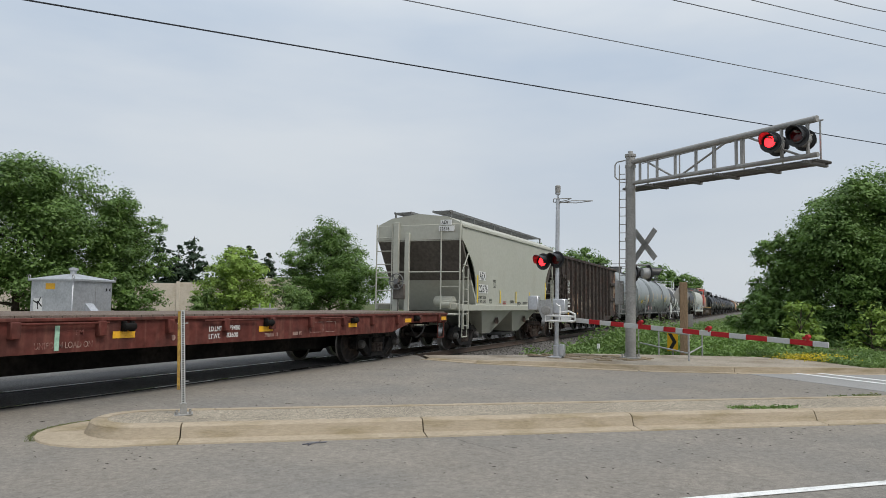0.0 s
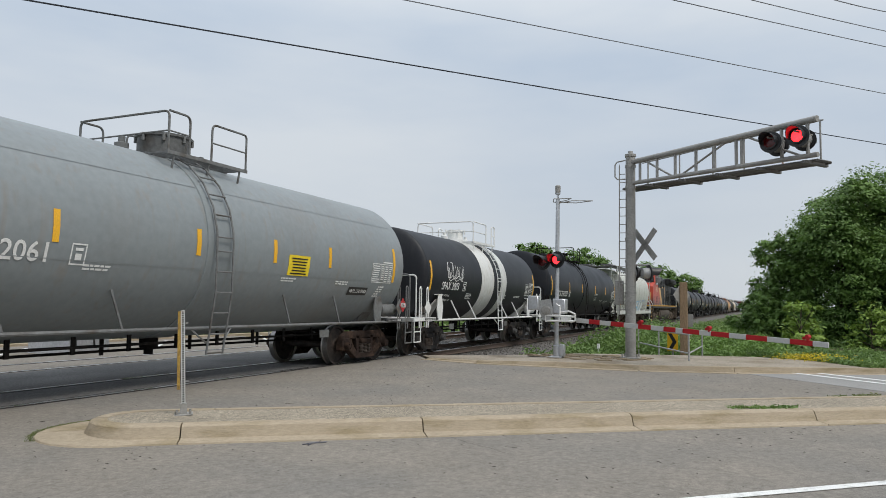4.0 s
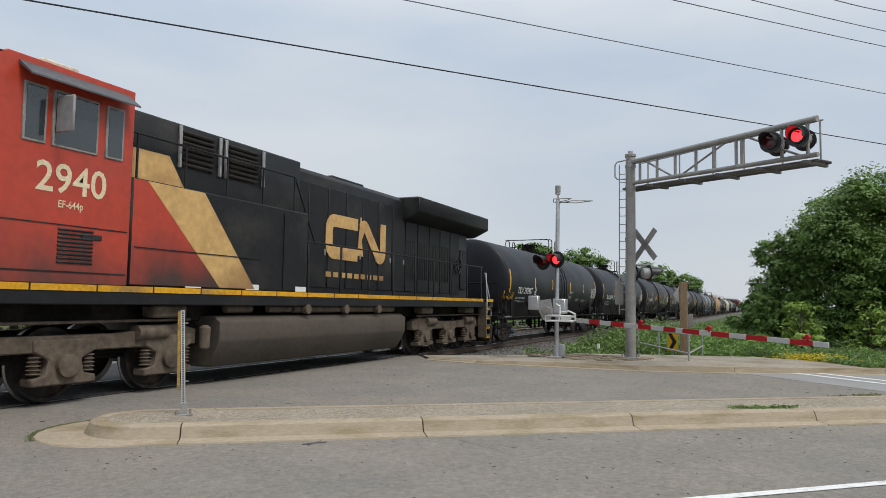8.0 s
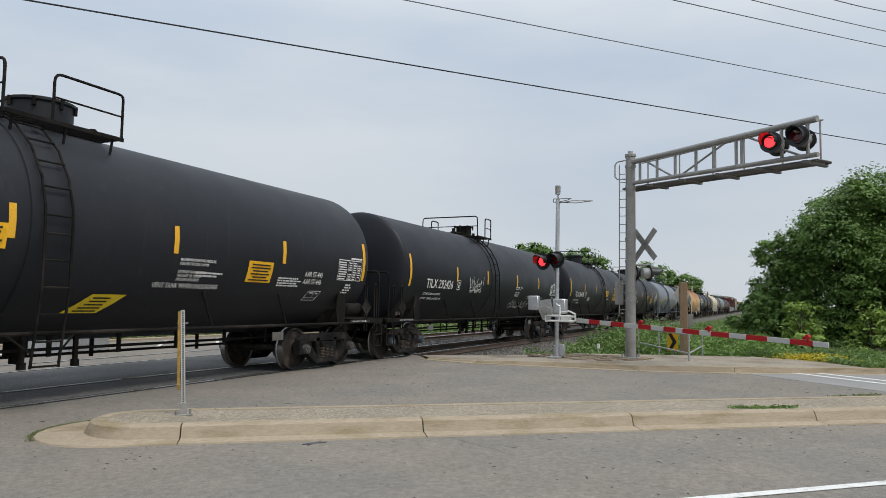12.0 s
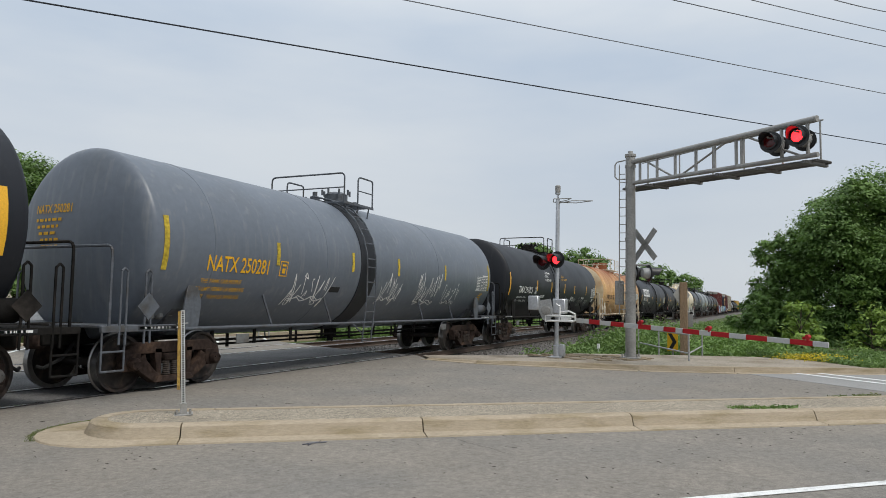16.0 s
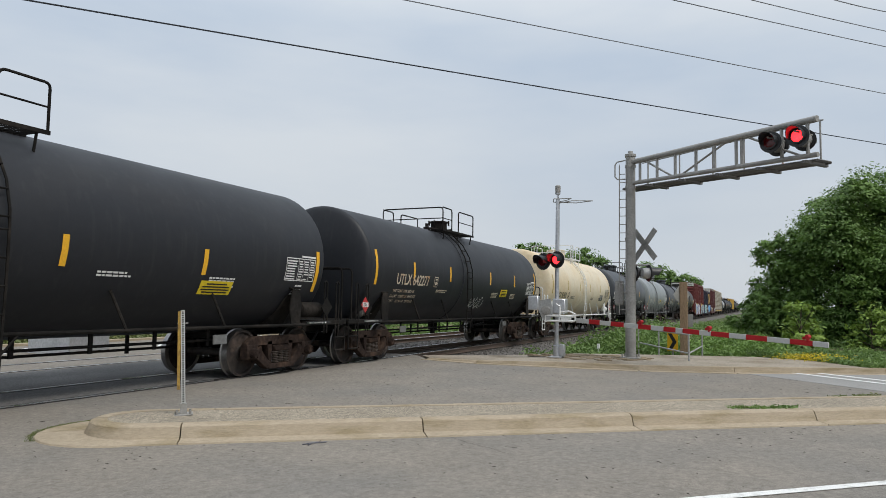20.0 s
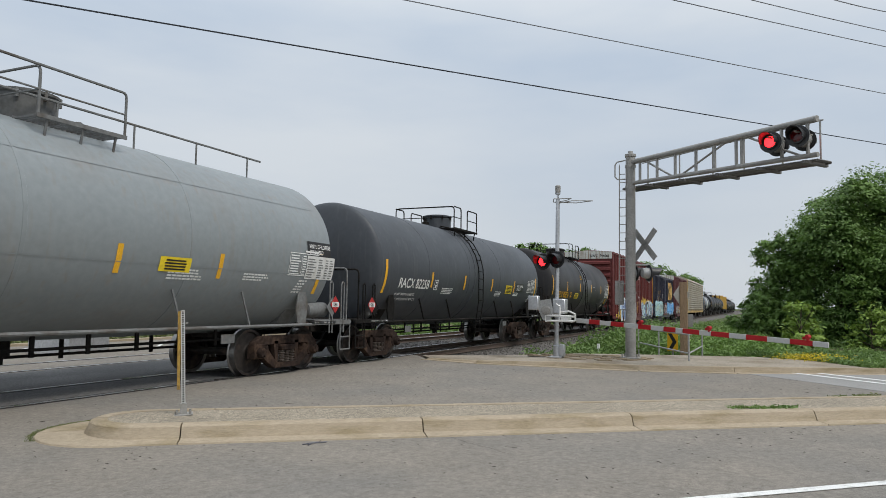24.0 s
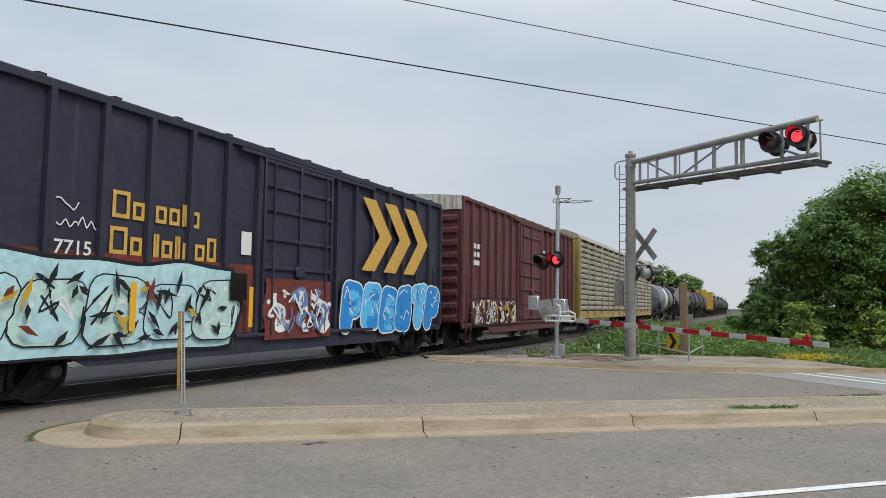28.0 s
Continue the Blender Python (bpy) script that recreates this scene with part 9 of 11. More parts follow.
            for y in (y0, y1):
                rod(bm, (xe + s * 0.06, y, z0_ if y > -1.4 else 0.75), (xe + s * 0.06, y, z1_ if y > -1.4 else 4.1), 0.026, 6)
            for i in range(n):
                z = (1.56 + 0.46 * i) if n == 3 else (1.45 + 0.43 * i)
                rod(bm, (xe + s * 0.06, y0, z), (xe + s * 0.06, y1, z), 0.017, 5)
            part("end_ladder", bm, P_HOP, car)
        bm = B()
        rod(bm, (xe + s * 0.06, -1.5, 2.48), (xe + s * 0.06, 1.5, 2.48), 0.02, 5)
        part("end_rail", bm, P_HOP, car)
        bm = B()
        end_ladder(bm, xe - s * 0.25, -1.56, 0.7, 2.6, 0.4, "x")
        pipe(bm, [(xe - s * 0.02, -1.53, 2.48), (xe - s * 0.3, -1.56, 2.9), (xe - s * 0.45, -1.56, 3.1)], 0.02)
        part("side_ladder", bm, P_HOP, car)
        if s < 0:
            bm = B()
            xw = xe + s * 0.2
            for k in range(20):
                a0, a1 = k * math.pi / 10, (k + 1) * math.pi / 10
                rod(bm, (xw, 0.68 + 0.25 * math.cos(a0), 2.17 + 0.25 * math.sin(a0)), (xw, 0.68 + 0.25 * math.cos(a1), 2.17 + 0.25 * math.sin(a1)), 0.02, 5)
            for k in range(6):
                a0 = k * math.pi / 3
                rod(bm, (xw, 0.68, 2.17), (xw, 0.68 + 0.24 * math.cos(a0), 2.17 + 0.24 * math.sin(a0)), 0.018, 5)
            lathe(bm, [(xw - 0.05, 0.02), (xw - 0.04, 0.09), (xw + 0.12, 0.1)], 12, "x", (0, 0.68, 2.17))
            part("hand_brake_wheel", bm, M_GREY_STEEL, car)
            bm = B()
            box(bm, (xe + s * 0.1, 0.62, 1.85), (0.12, 0.42, 0.5), 0.03)
            rod(bm, (xe + s * 0.1, 0.66, 1.7), (xe + s * 0.1, 0.66, 1.15), 0.02, 6)
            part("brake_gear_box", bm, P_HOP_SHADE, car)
            bm = B()
            lathe(bm, [(-0.5, 0.05), (-0.45, 0.17), (0.2, 0.17), (0.28, 0.05)], 16, "y", (xe + 0.75, -0.5, 1.55))
            lathe(bm, [(-0.1, 0.03), (-0.1, 0.11), (0.25, 0.11), (0.25, 0.03)], 12, "y", (xe + 0.4, -0.9, 1.45))
            box(bm, (xe + 0.5, -1.05, 1.4), (0.25, 0.3, 0.22), 0.03)
            part("brake_reservoir", bm, P_HOP, car, "grey brake reservoir and valves")
        else:
            bm = B()
            lathe(bm, [(xe + s * 0.02, 0.05), (xe + s * 0.02, 0.22), (xe + s * 0.05, 0.24), (xe + s * 0.08, 0.22)], 20, "x", (0, 0.35, 2.35))
            part("vent", bm, P_HOP, car)
        bm = B()
        box(bm, (xe - s * 0.4, 0, 1.15), (1.1, 2.7, 0.06), 0.01)
        box(bm, (xe - s * 0.6, 0, 0.95), (2.3, 0.5, 0.36), 0.02)
        part("end_platform", bm, P_HOP, car)
        bm = B()
        for sy in (-1, 1):
            pipe(bm, [(xe - s * 0.1, sy * 1.5, 1.3), (xe - s * 0.1, sy * 1.5, 0.45), (xe - s * 0.5, sy * 1.5, 0.45), (xe - s * 0.5, sy * 1.5, 1.3)], 0.02)
        part("corner_step", bm, P_HOP, car)
        coupler(car, xe + s * 0.6, s)
        truck(car, s * half, mid, "dark" if s < 0 else "brown")
    for t0, t1, e0, e1 in ((22.3, 25.5, 23.5, 24.3), (25.5, 28.7, 26.8, 27.5)):
        xc = (e0 + e1) / 2 - mid
        bm = B()
        v = []
        for x0, x1, hy, z in ((t0, t1, 1.48, 1.3), (e0, e1, 1.05, 0.45)):
            v.append([bm.verts.new((q - mid, sy * hy, z)) for q, sy in ((x0, -1), (x1, -1), (x1, 1), (x0, 1))])
        for i in range(4):
            bm.faces.new((v[0][i], v[0][(i + 1) % 4], v[1][(i + 1) % 4], v[1][i]))
        bm.faces.new(v[1])
        bm.faces.new(v[0])
        bmesh.ops.recalc_face_normals(bm, faces=bm.faces[:])
        part("discharge_bay", bm, P_HOP, car, "cream sloping discharge bay", False)
        bm = B()
        blob(bm, xc + 0.25, 0.9, 0.18, 0.13, -1.36, random.Random(3), 12, 0.3)
        part("rust_patch", bm, M_TRUCK_BROWN, car, "", False)
        bm = B()
        box(bm, (xc, 0, 0.34), (1.1, 1.4, 0.12), 0.02)
        part("outlet_gate", bm, M_GREY_STEEL, car)
    bm = B()
    for sy in (-1, 1):
        roof_walk(bm, a + 0.2, b - 0.2, zr + 0.5, sy * 0.7 - 0.3, sy * 0.7 + 0.3)
        for i in range(6):
            x = a + 0.3 + i * (b - a - 0.6) / 5
            box(bm, (x, sy * 1.0, zr + 0.36), (0.06, 0.05, 0.3))
    part("roof_walk", bm, M_GREY_STEEL, car, "grating roof walkway")
    bm = B()
    for i in range(3):
        lathe(bm, [(zr + 0.35, 0.4), (zr + 0.5, 0.4), (zr + 0.54, 0.2)], 18, "z", (-3 + 3 * i, 0, 0))
    part("roof_hatch", bm, P_HOP, car)
    X = lambda s: s - mid
    y = -1.525
    bm = B()
    flat(bm, X(21.95), X(22.58), 2.28, 2.57, y)
    flat(bm, X(21.91), X(22.79), 1.85, 2.14, y)
    fld = part("number_field", bm, M_LETTER_W, car, "white lettering field", False)
    letters("car_mark", "AEX", 0.34, M_LETTER_K, fld, X(21.99), 2.31, y=y - 0.004, fit=0.55)
    letters("car_mark", "22676", 0.34, M_LETTER_K, fld, X(21.94), 1.88, y=y - 0.004, fit=0.8)
    letters("load_mark", "LD LMT  232600", 0.14, M_LETTER_K, car, X(21.87), 1.66, y=y, bold=0.002, fit=0.75)
    letters("load_mark", "LT   WT   53400", 0.14, M_LETTER_K, car, X(21.84), 1.52, y=y, bold=0.002, fit=0.75)
    bm = B()
    for u0, u1, w0, w1 in ((23.32, 23.58, 2.07, 2.085), (23.32, 23.58, 2.315, 2.33), (23.32, 23.335, 2.07, 2.33), (23.565, 23.58, 2.07, 2.33), (22.94, 23.16, 1.52, 1.535), (22.94, 23.16, 1.655, 1.67), (22.94, 22.955, 1.52, 1.67), (23.145, 23.16, 1.52, 1.67), (22.94, 23.16, 1.61, 1.625), (28.3, 28.34, 1.58, 1.86), (28.42, 28.46, 1.58, 1.86), (28.58, 28.62, 1.58, 1.86)):
        flat(bm, X(u0), X(u1), w0, w1, y)
    bars(bm, X(25.2), 1.6, 0.5, 2, 0.035, random.Random(3), y=y)
    bars(bm, X(26.0), 1.56, 0.5, 3, 0.03, random.Random(4), y=y)
    bars(bm, X(26.7), 1.56, 0.7, 2, 0.03, random.Random(5), y=y)
    bars(bm, X(29.1), 1.66, 0.6, 3, 0.05, random.Random(6), y=y)
    part("small_print", bm, M_LETTER_K, car, "", False)
    letters("plate_mark", "PLATE", 0.075, M_LETTER_K, car, X(23.36), 2.25, y=y, bold=0.001, fit=0.18)
    letters("plate_mark", "C", 0.16, M_LETTER_K, car, X(23.4), 2.1, y=y, bold=0.001)
    bm = B()
    bars(bm, X(24.35), 1.56, 0.45, 4, 0.035, random.Random(7), y=y)
    part("warning_print", bm, M_PLACARD, car, "small red warning print", False)
    for x, z0_, z1_ in ((21.76, 1.53, 2.43), (24.0, 1.52, 1.98), (25.8, 1.54, 1.98), (27.54, 1.56, 1.99), (29.87, 1.56, 2.44)):
        bm = B()
        flat(bm, X(x), X(x) + 0.1, z0_, z1_, y - 0.002)
        part("reflector_strip", bm, M_PANEL_YELLOW, car, "yellow reflective strip", False)
    bm = B()
    box(bm, (a - 0.01, -0.97, 4.06), (0.02, 0.38, 0.16))
    box(bm, (a - 0.01, -0.99, 3.86), (0.02, 0.54, 0.17))
    nf = part("end_number_field", bm, M_LETTER_W, car, "white number field on the end", False)
    letters("end_mark", "AEX", 0.15, M_LETTER_K, nf, -0.81, 4.01, y=a - 0.026, end=True, bold=0.003)
    letters("end_mark", "22676", 0.16, M_LETTER_K, nf, -0.75, 3.8, y=a - 0.026, end=True, bold=0.003)


hopper_aex()


M_BAY_BROWN = surface("bay_rust_brown", (0.11, 0.08, 0.06), 0.85, grain=8, amount=0.3, stain=(0.05, 0.04, 0.034), stain_scale=2.5, bump=0.25)
M_RUST_RUN = surface("rust_run", (0.5, 0.36, 0.2), 0.8, grain=8, amount=0.2, stain=(0.56, 0.52, 0.42), stain_scale=4.0, stain_at=(0.35, 0.6), bump=0.03)


def hopper_round():
    car, mid, half = start_car("covered_hopper", 107.36, 119.46, "white-grey rounded covered hopper with black graffiti", "hopper car", "freight train")
    a, b = 106.65 - mid, 121.25 - mid
    c0, c1 = 108.24 - mid, 120.42 - mid
    W, zs = 1.56, 1.12
    side = [(1.23, zs), (1.3, 1.45), (1.42, 1.8), (1.51, 2.2), (1.56, 2.6), (1.55, 2.95), (1.48, 3.3), (1.35, 3.58), (1.1, 3.82), (0.75, 3.96), (0.3, 4.02)]

    def half_width(z):
        return float(np.interp(z, [q[1] for q in side], [q[0] for q in side]))

    loop = [(-q[0], q[1]) for q in side] + [(q[0], q[1]) for q in reversed(side)]
    bm = B()
    prism(bm, loop, "x", c0, c1)
    body = part("body", bm, P_HOP2, car)
    for i in range(10):
        x = 108.4 + 1.2 * i - mid
        bm = B()
        ring = [(q[0] * 1.004, q[1] * 1.0) for q in loop]
        prism(bm, ring, "x", x - 0.02, x + 0.02)
        part("body_seam", bm, P_HOP2, body)
    for s, xe, ce in ((-1, a, c0), (1, b, c1)):
        bm = B()
        for y in (-0.9, 0.0, 0.9):
            prism(bm, [(ce, 3.7), (ce + s * 0.08, 3.7), (ce + s * 0.5, 1.2), (ce, 1.2)], "y", y - 0.04, y + 0.04)
        prism(bm, [(ce, 3.0), (ce + s * 0.05, 3.0), (ce - s * 0.3, 1.2), (ce - s * 0.4, 1.2)], "y", -1.4, 1.4)
        part("end_brace", bm, P_HOP2, car)
        bm = B()
        for y in (-1.3, 1.3):
            end_ladder(bm, xe + s * 0.05, y, 0.8, 4.15, 0.4)
        for z in (1.5, 2.2):
            rod(bm, (xe + s * 0.05, -1.5, z), (xe + s * 0.05, 1.5, z), 0.018, 5)
        part("end_ladder", bm, P_HOP2, car)
        bm = B()
        box(bm, ((xe + ce) / 2, 0, 4.12), (abs(ce - xe) + 0.2, 2.9, 0.05), 0.01)
        part("end_roof_platform", bm, M_GREY_STEEL, car)
        bm = B()
        box(bm, ((xe + ce) / 2, 0, 1.1), (abs(ce - xe) + 0.3, 2.8, 0.1), 0.01)
        box(bm, (xe - s * 0.7, 0, 0.92), (2.6, 0.5, 0.36), 0.02)
        for sy in (-1, 1):
            pipe(bm, [(xe, sy * 1.5, 1.1), (xe, sy * 1.5, 0.5), (xe - s * 0.42, sy * 1.5, 0.5), (xe - s * 0.42, sy * 1.5, 1.1)], 0.02)
        part("end_platform", bm, P_HOP2, car)
        coupler(car, xe + s * 0.7, s)
        truck(car, s * half, mid, "brown")
        bm = B()
        rod(bm, (ce + s * 0.55, -0.3, 2.5), (ce + s * 0.55, 0.7, 2.5), 0.2, 14)
        part("air_reservoir", bm, P_HOP2, car)
    for sy in (-1, 1):
        bm = B()
        box(bm, ((a + b) / 2, sy * 1.53, zs - 0.05), (b - a, 0.1, 0.24), 0.015)
        part("side_sill", bm, P_HOP2, car)
    for k in range(4):
        xc = 109.5 + 2.47 * k - mid
        bm = B()
        v = []
        for hx, hy, z in ((1.2, 1.45, 1.0), (0.42, 0.8, 0.3)):
            v.append([bm.verts.new((xc + sx * hx, sy * hy, z)) for sx, sy in ((-1, -1), (1, -1), (1, 1), (-1, 1))])
        for i in range(4):
            bm.faces.new((v[0][i], v[0][(i + 1) % 4], v[1][(i + 1) % 4], v[1][i]))
        bm.faces.new(v[1])
        bm.faces.new(v[0])
        bmesh.ops.recalc_face_normals(bm, faces=bm.faces[:])
        part("discharge_bay", bm, M_BAY_BROWN, car, "rust-brown discharge bay", False)
        bm = B()
        rod(bm, (xc + 0.35, -1.0, 0.42), (xc + 0.95, -1.0, 0.42), 0.035, 8)
        rod(bm, (xc + 0.9, -1.0, 0.42), (xc + 1.0, -1.0, 0.42), 0.075, 10)
        part("gate_shaft", bm, M_BAY_BROWN, car)
    bm = B()
    roof_walk(bm, a, b, 4.27, -0.95, -0.4)
    roof_walk(bm, a, b, 4.27, 0.4, 0.95)
    part("roof_walk", bm, M_GREY_STEEL, car, "grating roof walkway")
    for i in range(14):
        x = c0 + 0.4 + i * (c1 - c0 - 0.8) / 13
        for sy in (-1, 1):
            bm = B()
            pipe(bm, [(x, sy * 0.4, 4.24), (x, sy * 0.95, 4.24), (x, sy * 1.02, 4.1), (x, sy * 1.12, 3.8)], 0.026)
            part("walk_bracket", bm, M_GREY_STEEL, car)
    bm = B()
    box(bm, ((c0 + c1) / 2, 0, 4.05), (c1 - c0 - 1.0, 0.55, 0.14), 0.03)
    part("trough_hatch", bm, P_HOP2, car)
    X = lambda s: s - mid
    letters("car_mark", "UNPX", 0.36, M_LETTER_K, body, X(108.75), 2.05, y=-1.585, fit=0.75)
    letters("car_mark", "121403", 0.36, M_LETTER_K, body, X(109.7), 2.05, y=-1.585, fit=1.08)
    bm = B()
    for u0, u1, w0, w1 in ((111.05, 111.28, 2.07, 2.085), (111.05, 111.28, 2.295, 2.31), (111.05, 111.065, 2.07, 2.31), (111.265, 111.28, 2.07, 2.31)):
        flat(bm, X(u0), X(u1), w0, w1, -1.585)
    part("plate_mark", bm, M_LETTER_K, body, "", False)
    letters("plate_mark", "C", 0.15, M_LETTER_K, body, X(111.12), 2.1, y=-1.585, bold=0.001)
    # rust runs below the roof edge
    rs = random.Random(55)
    bm = B()
    for i in range(12):
        x = X(108.45) + i * 1.02 + rs.uniform(-0.2, 0.2)
        z_top, ln_, w_ = 3.72, rs.uniform(0.35, 1.6), rs.uniform(0.015, 0.045)
        n = 5
        L = []
        for k in range(n + 1):
            z = z_top - ln_ * k / n
            yy = -half_width(z) - 0.012
            ww = w_ * (1 - 0.85 * k / n)
            L.append((bm.verts.new((x - ww, yy, z)), bm.verts.new((x + ww, yy, z))))
        for (p0, p1), (p2, p3) in zip(L[:-1], L[1:]):
            bm.faces.new((p0, p1, p3, p2))
    part("rust_run", bm, M_RUST_RUN, body, "rust runs from the roof edge", False)
    bm = B()
    flat(bm, X(108.3), X(108.42), 1.35, 2.2, -1.59)
    part("reflector_strip", bm, M_REFLECT, body, "yellow reflective strip", False)
    letters("end_mark", "UNPX", 0.26, M_LETTER_K, body, 0.3, 3.62, y=c0 - 0.01, end=True, bold=0.004)
    letters("end_mark", "121403", 0.26, M_LETTER_K, body, 0.36, 3.4, y=c0 - 0.01, end=True, bold=0.004)
    mural(body, X(110.72), X(113.35), 1.06, 2.0, -1.6, 5, 91, [P_SPRAY[2], P_GREY_SPRAY, P_SPRAY[2]], [P_GREY_SPRAY, P_SPRAY[2]], P_SPRAY[5], P_SPRAY[5], 0.33, 0.03, 0.07, 0.12, P_SPRAY[5], 1.2)
    bm = B()
    for k_, (cx, cz) in enumerate(((113.62, 1.95), (113.9, 1.72))):
        blob(bm, X(cx), cz, 0.24, 0.2, -1.6 - 0.001 * k_, random.Random(k_), 16, 0.12, 0.9)
    part("mural_bubble", bm, P_SPRAY[5], body, "black sprayed bubbles", False)
    bm = B()
    for k_, (cx, cz) in enumerate(((113.62, 1.95), (113.9, 1.72))):
        blob(bm, X(cx), cz, 0.17, 0.13, -1.604 - 0.001 * k_, random.Random(k_), 16, 0.12, 0.9)
    part("mural_bubble", bm, P_SPRAY[2], body, "white centres of the bubbles", False)
    mural(body, X(114.2), X(117.0), 1.08, 1.98, -1.6, 6, 96, [P_HOP2, P_SPRAY[2]], [P_HOP2], P_SPRAY[9], None, 0.33, 0.024, 0.0, 0.16, None, 1.15)
    mural(body, X(116.95), X(119.7), 1.06, 1.72, -1.6, 6, 97, [P_HOP2], [P_HOP2], P_SPRAY[5], None, 0.34, 0.014, 0.0, 0.06, P_SPRAY[5], 1.15)
    bm = B()
    rs = random.Random(98)
    for k_ in range(6):
        cx = X(117.35) + 0.24 * k_
        ribbon(bm, curve_pts([(cx + rs.uniform(-0.03, 0.14), 1.82 + 0.26 * rs.random()) for _ in range(4)], 4), 0.02, -1.6 - 0.001 * k_)
    part("sprayed_scrawl", bm, P_SPRAY[1], body, "dark blue scrawl that spells nothing", False)
    for seed, x0, x1, n, mat, r_ in ((92, 107.6, 110.7, 5, P_SPRAY[5], 0.016),):
        rs = random.Random(seed)
        bm = B()
        for i in range(n):
            cx, w_ = X(x0) + (x1 - x0) * (i + 0.5) / n, (x1 - x0) / n
            m = 1.52
            c = [(cx - w_ * 0.45, m - 0.4), (cx - w_ * 0.5, m + rs.uniform(0.1, 0.3)), (cx - w_ * 0.1, m + rs.uniform(0.35, 0.48)), (cx + w_ * 0.45, m + rs.uniform(0.0, 0.35)), (cx + w_ * 0.25, m - rs.uniform(0.0, 0.15)), (cx + w_ * 0.5, m - rs.uniform(0.3, 0.42)), (cx - w_ * 0.2, m - rs.uniform(0.38, 0.45))]
            ribbon(bm, curve_pts(c, 5), r_, -1.59 - 0.0012 * i)
            ribbon(bm, curve_pts([(cx - w_ * 0.1, m + 0.1), (cx + w_ * 0.15, m + 0.2), (cx + w_ * 0.1, m - 0.15)], 4), r_, -1.5912 - 0.0012 * i)
        part("sprayed_outline", bm, mat, body, "sprayed outlines of swollen forms", False)

    # marks follow the curve of the side
    for ob in body.children_recursive:
        if ob.name.split(".")[0] in ("sprayed_mural", "mural_halo", "mural_outline", "mural_form", "mural_shading", "mural_highlight", "mural_line", "mural_bubble", "sprayed_scrawl", "sprayed_outline", "car_mark", "plate_mark", "reflector_strip"):
            for v in ob.data.vertices:
                v.co.y += 1.57 - half_width(v.co.z)


hopper_round()


# ---- gondola and flat car ----
def gondola():
    car, mid, half = start_car("gondola_car", 32.64, 44.3, "rusty dark brown high-sided gondola with faded paint", "gondola car", "freight train")
    P_GON = surface("gondola_rust", (0.068, 0.054, 0.047), 0.7, grain=7, amount=0.45, stain=(0.085, 0.036, 0.03), stain_scale=1.4, stain_at=(0.52, 0.72), streak=(0.11, 0.09, 0.078), bump=0.6, bump_scale=18)
    P_GON_RIB = surface("gondola_rib", (0.062, 0.051, 0.046), 0.8, grain=9, amount=0.2, stain=(0.065, 0.045, 0.037), stain_scale=2.0, bump=0.15)
    P_GON_RUB = surface("gondola_scraped", (0.45, 0.36, 0.27), 0.85, grain=6, amount=0.3, stain=(0.13, 0.06, 0.04), stain_scale=4.0, stain_at=(0.42, 0.55), bump=0.2)
    a, b = 32.75 - mid, 46.25 - mid
    z0, z1 = 1.02, 3.78
    W = 1.5
    for sy in (-1, 1):
        bm = B()
        box(bm, ((a + b) / 2, sy * W, (z0 + z1) / 2), (b - a - 0.1, 0.03, z1 - z0))
        part("side_sheet", bm, P_GON, car)
        bm = B()
        box(bm, ((a + b) / 2, sy * (W + 0.02), z1), (b - a, 0.16, 0.14), 0.02)
        part("top_rail", bm, P_GON, car)
        bm = B()
        prism(bm, [(a, z0 + 0.12), (b, z0 + 0.12), (b, z0 - 0.1), (b - 1.8, z0 - 0.15), (b - 2.3, z0 - 0.4), (a + 2.3, z0 - 0.4), (a + 1.8, z0 - 0.15), (a, z0 - 0.1)], "y", sy * W - 0.03, sy * W + 0.05)
        part("side_sill", bm, P_GON, car)
        for i in range(12):
            x = 33.39 + 0.95 * i - mid
            bm = B()
            prism(bm, [(x - 0.08, 0.0), (x - 0.06, 0.12), (x + 0.06, 0.12), (x + 0.08, 0.0)], "z", z0 - 0.3 if 1 < i < 10 else z0 - 0.1, z1 - 0.06)
            for v in bm.verts:
                v.co.y = sy * (W + v.co.y)
            bmesh.ops.recalc_face_normals(bm, faces=bm.faces[:])
            part("side_stake", bm, P_GON_RIB, car)
        for z in (1.9, 2.85):
            for x0, x1 in ((a, a + 0.85), (b - 1.9, b - 0.1)):
                bm = B()
                box(bm, ((x0 + x1) / 2, sy * (W + 0.05), z), (x1 - x0, 0.09, 0.2), 0.02)
                part("side_stiffener", bm, P_GON, car)
    for s, xe in ((-1, a), (1, b)):
        bm = B()
        box(bm, (xe - s * 0.1, 0, (z0 + z1) / 2), (0.04, 2 * W, z1 - z0))
        box(bm, (xe - s * 0.05, 0, z1), (0.16, 2 * W + 0.1, 0.14), 0.02)
        part("end_sheet", bm, P_GON, car)
        for z in (1.35, 2.05, 2.85):
            bm = B()
            box(bm, (xe - s * 0.02, 0, z), (0.16, 2 * W - 0.1, 0.2), 0.03)
            part("end_rib", bm, P_GON, car)
        bm = B()
        end_ladder(bm, xe + s * 0.06, -1.25, 0.75, z1 - 0.1, 0.4)
        end_ladder(bm, xe - s * 0.28, -W - 0.12, 0.6, 2.8, 0.4, "x")
        part("ladder", bm, P_GON, car)
        bm = B()
        box(bm, (xe - s * 0.9, 0, 0.9), (2.6, 0.5, 0.36), 0.02)
        box(bm, (xe - s * 0.1, 0, 1.0), (0.3, 2.8, 0.2), 0.02)
        part("end_sill", bm, M_UNDER, car)
        coupler(car, xe + s * 0.6, s)
        truck(car, s * half, mid, "brown")
    bm = B()
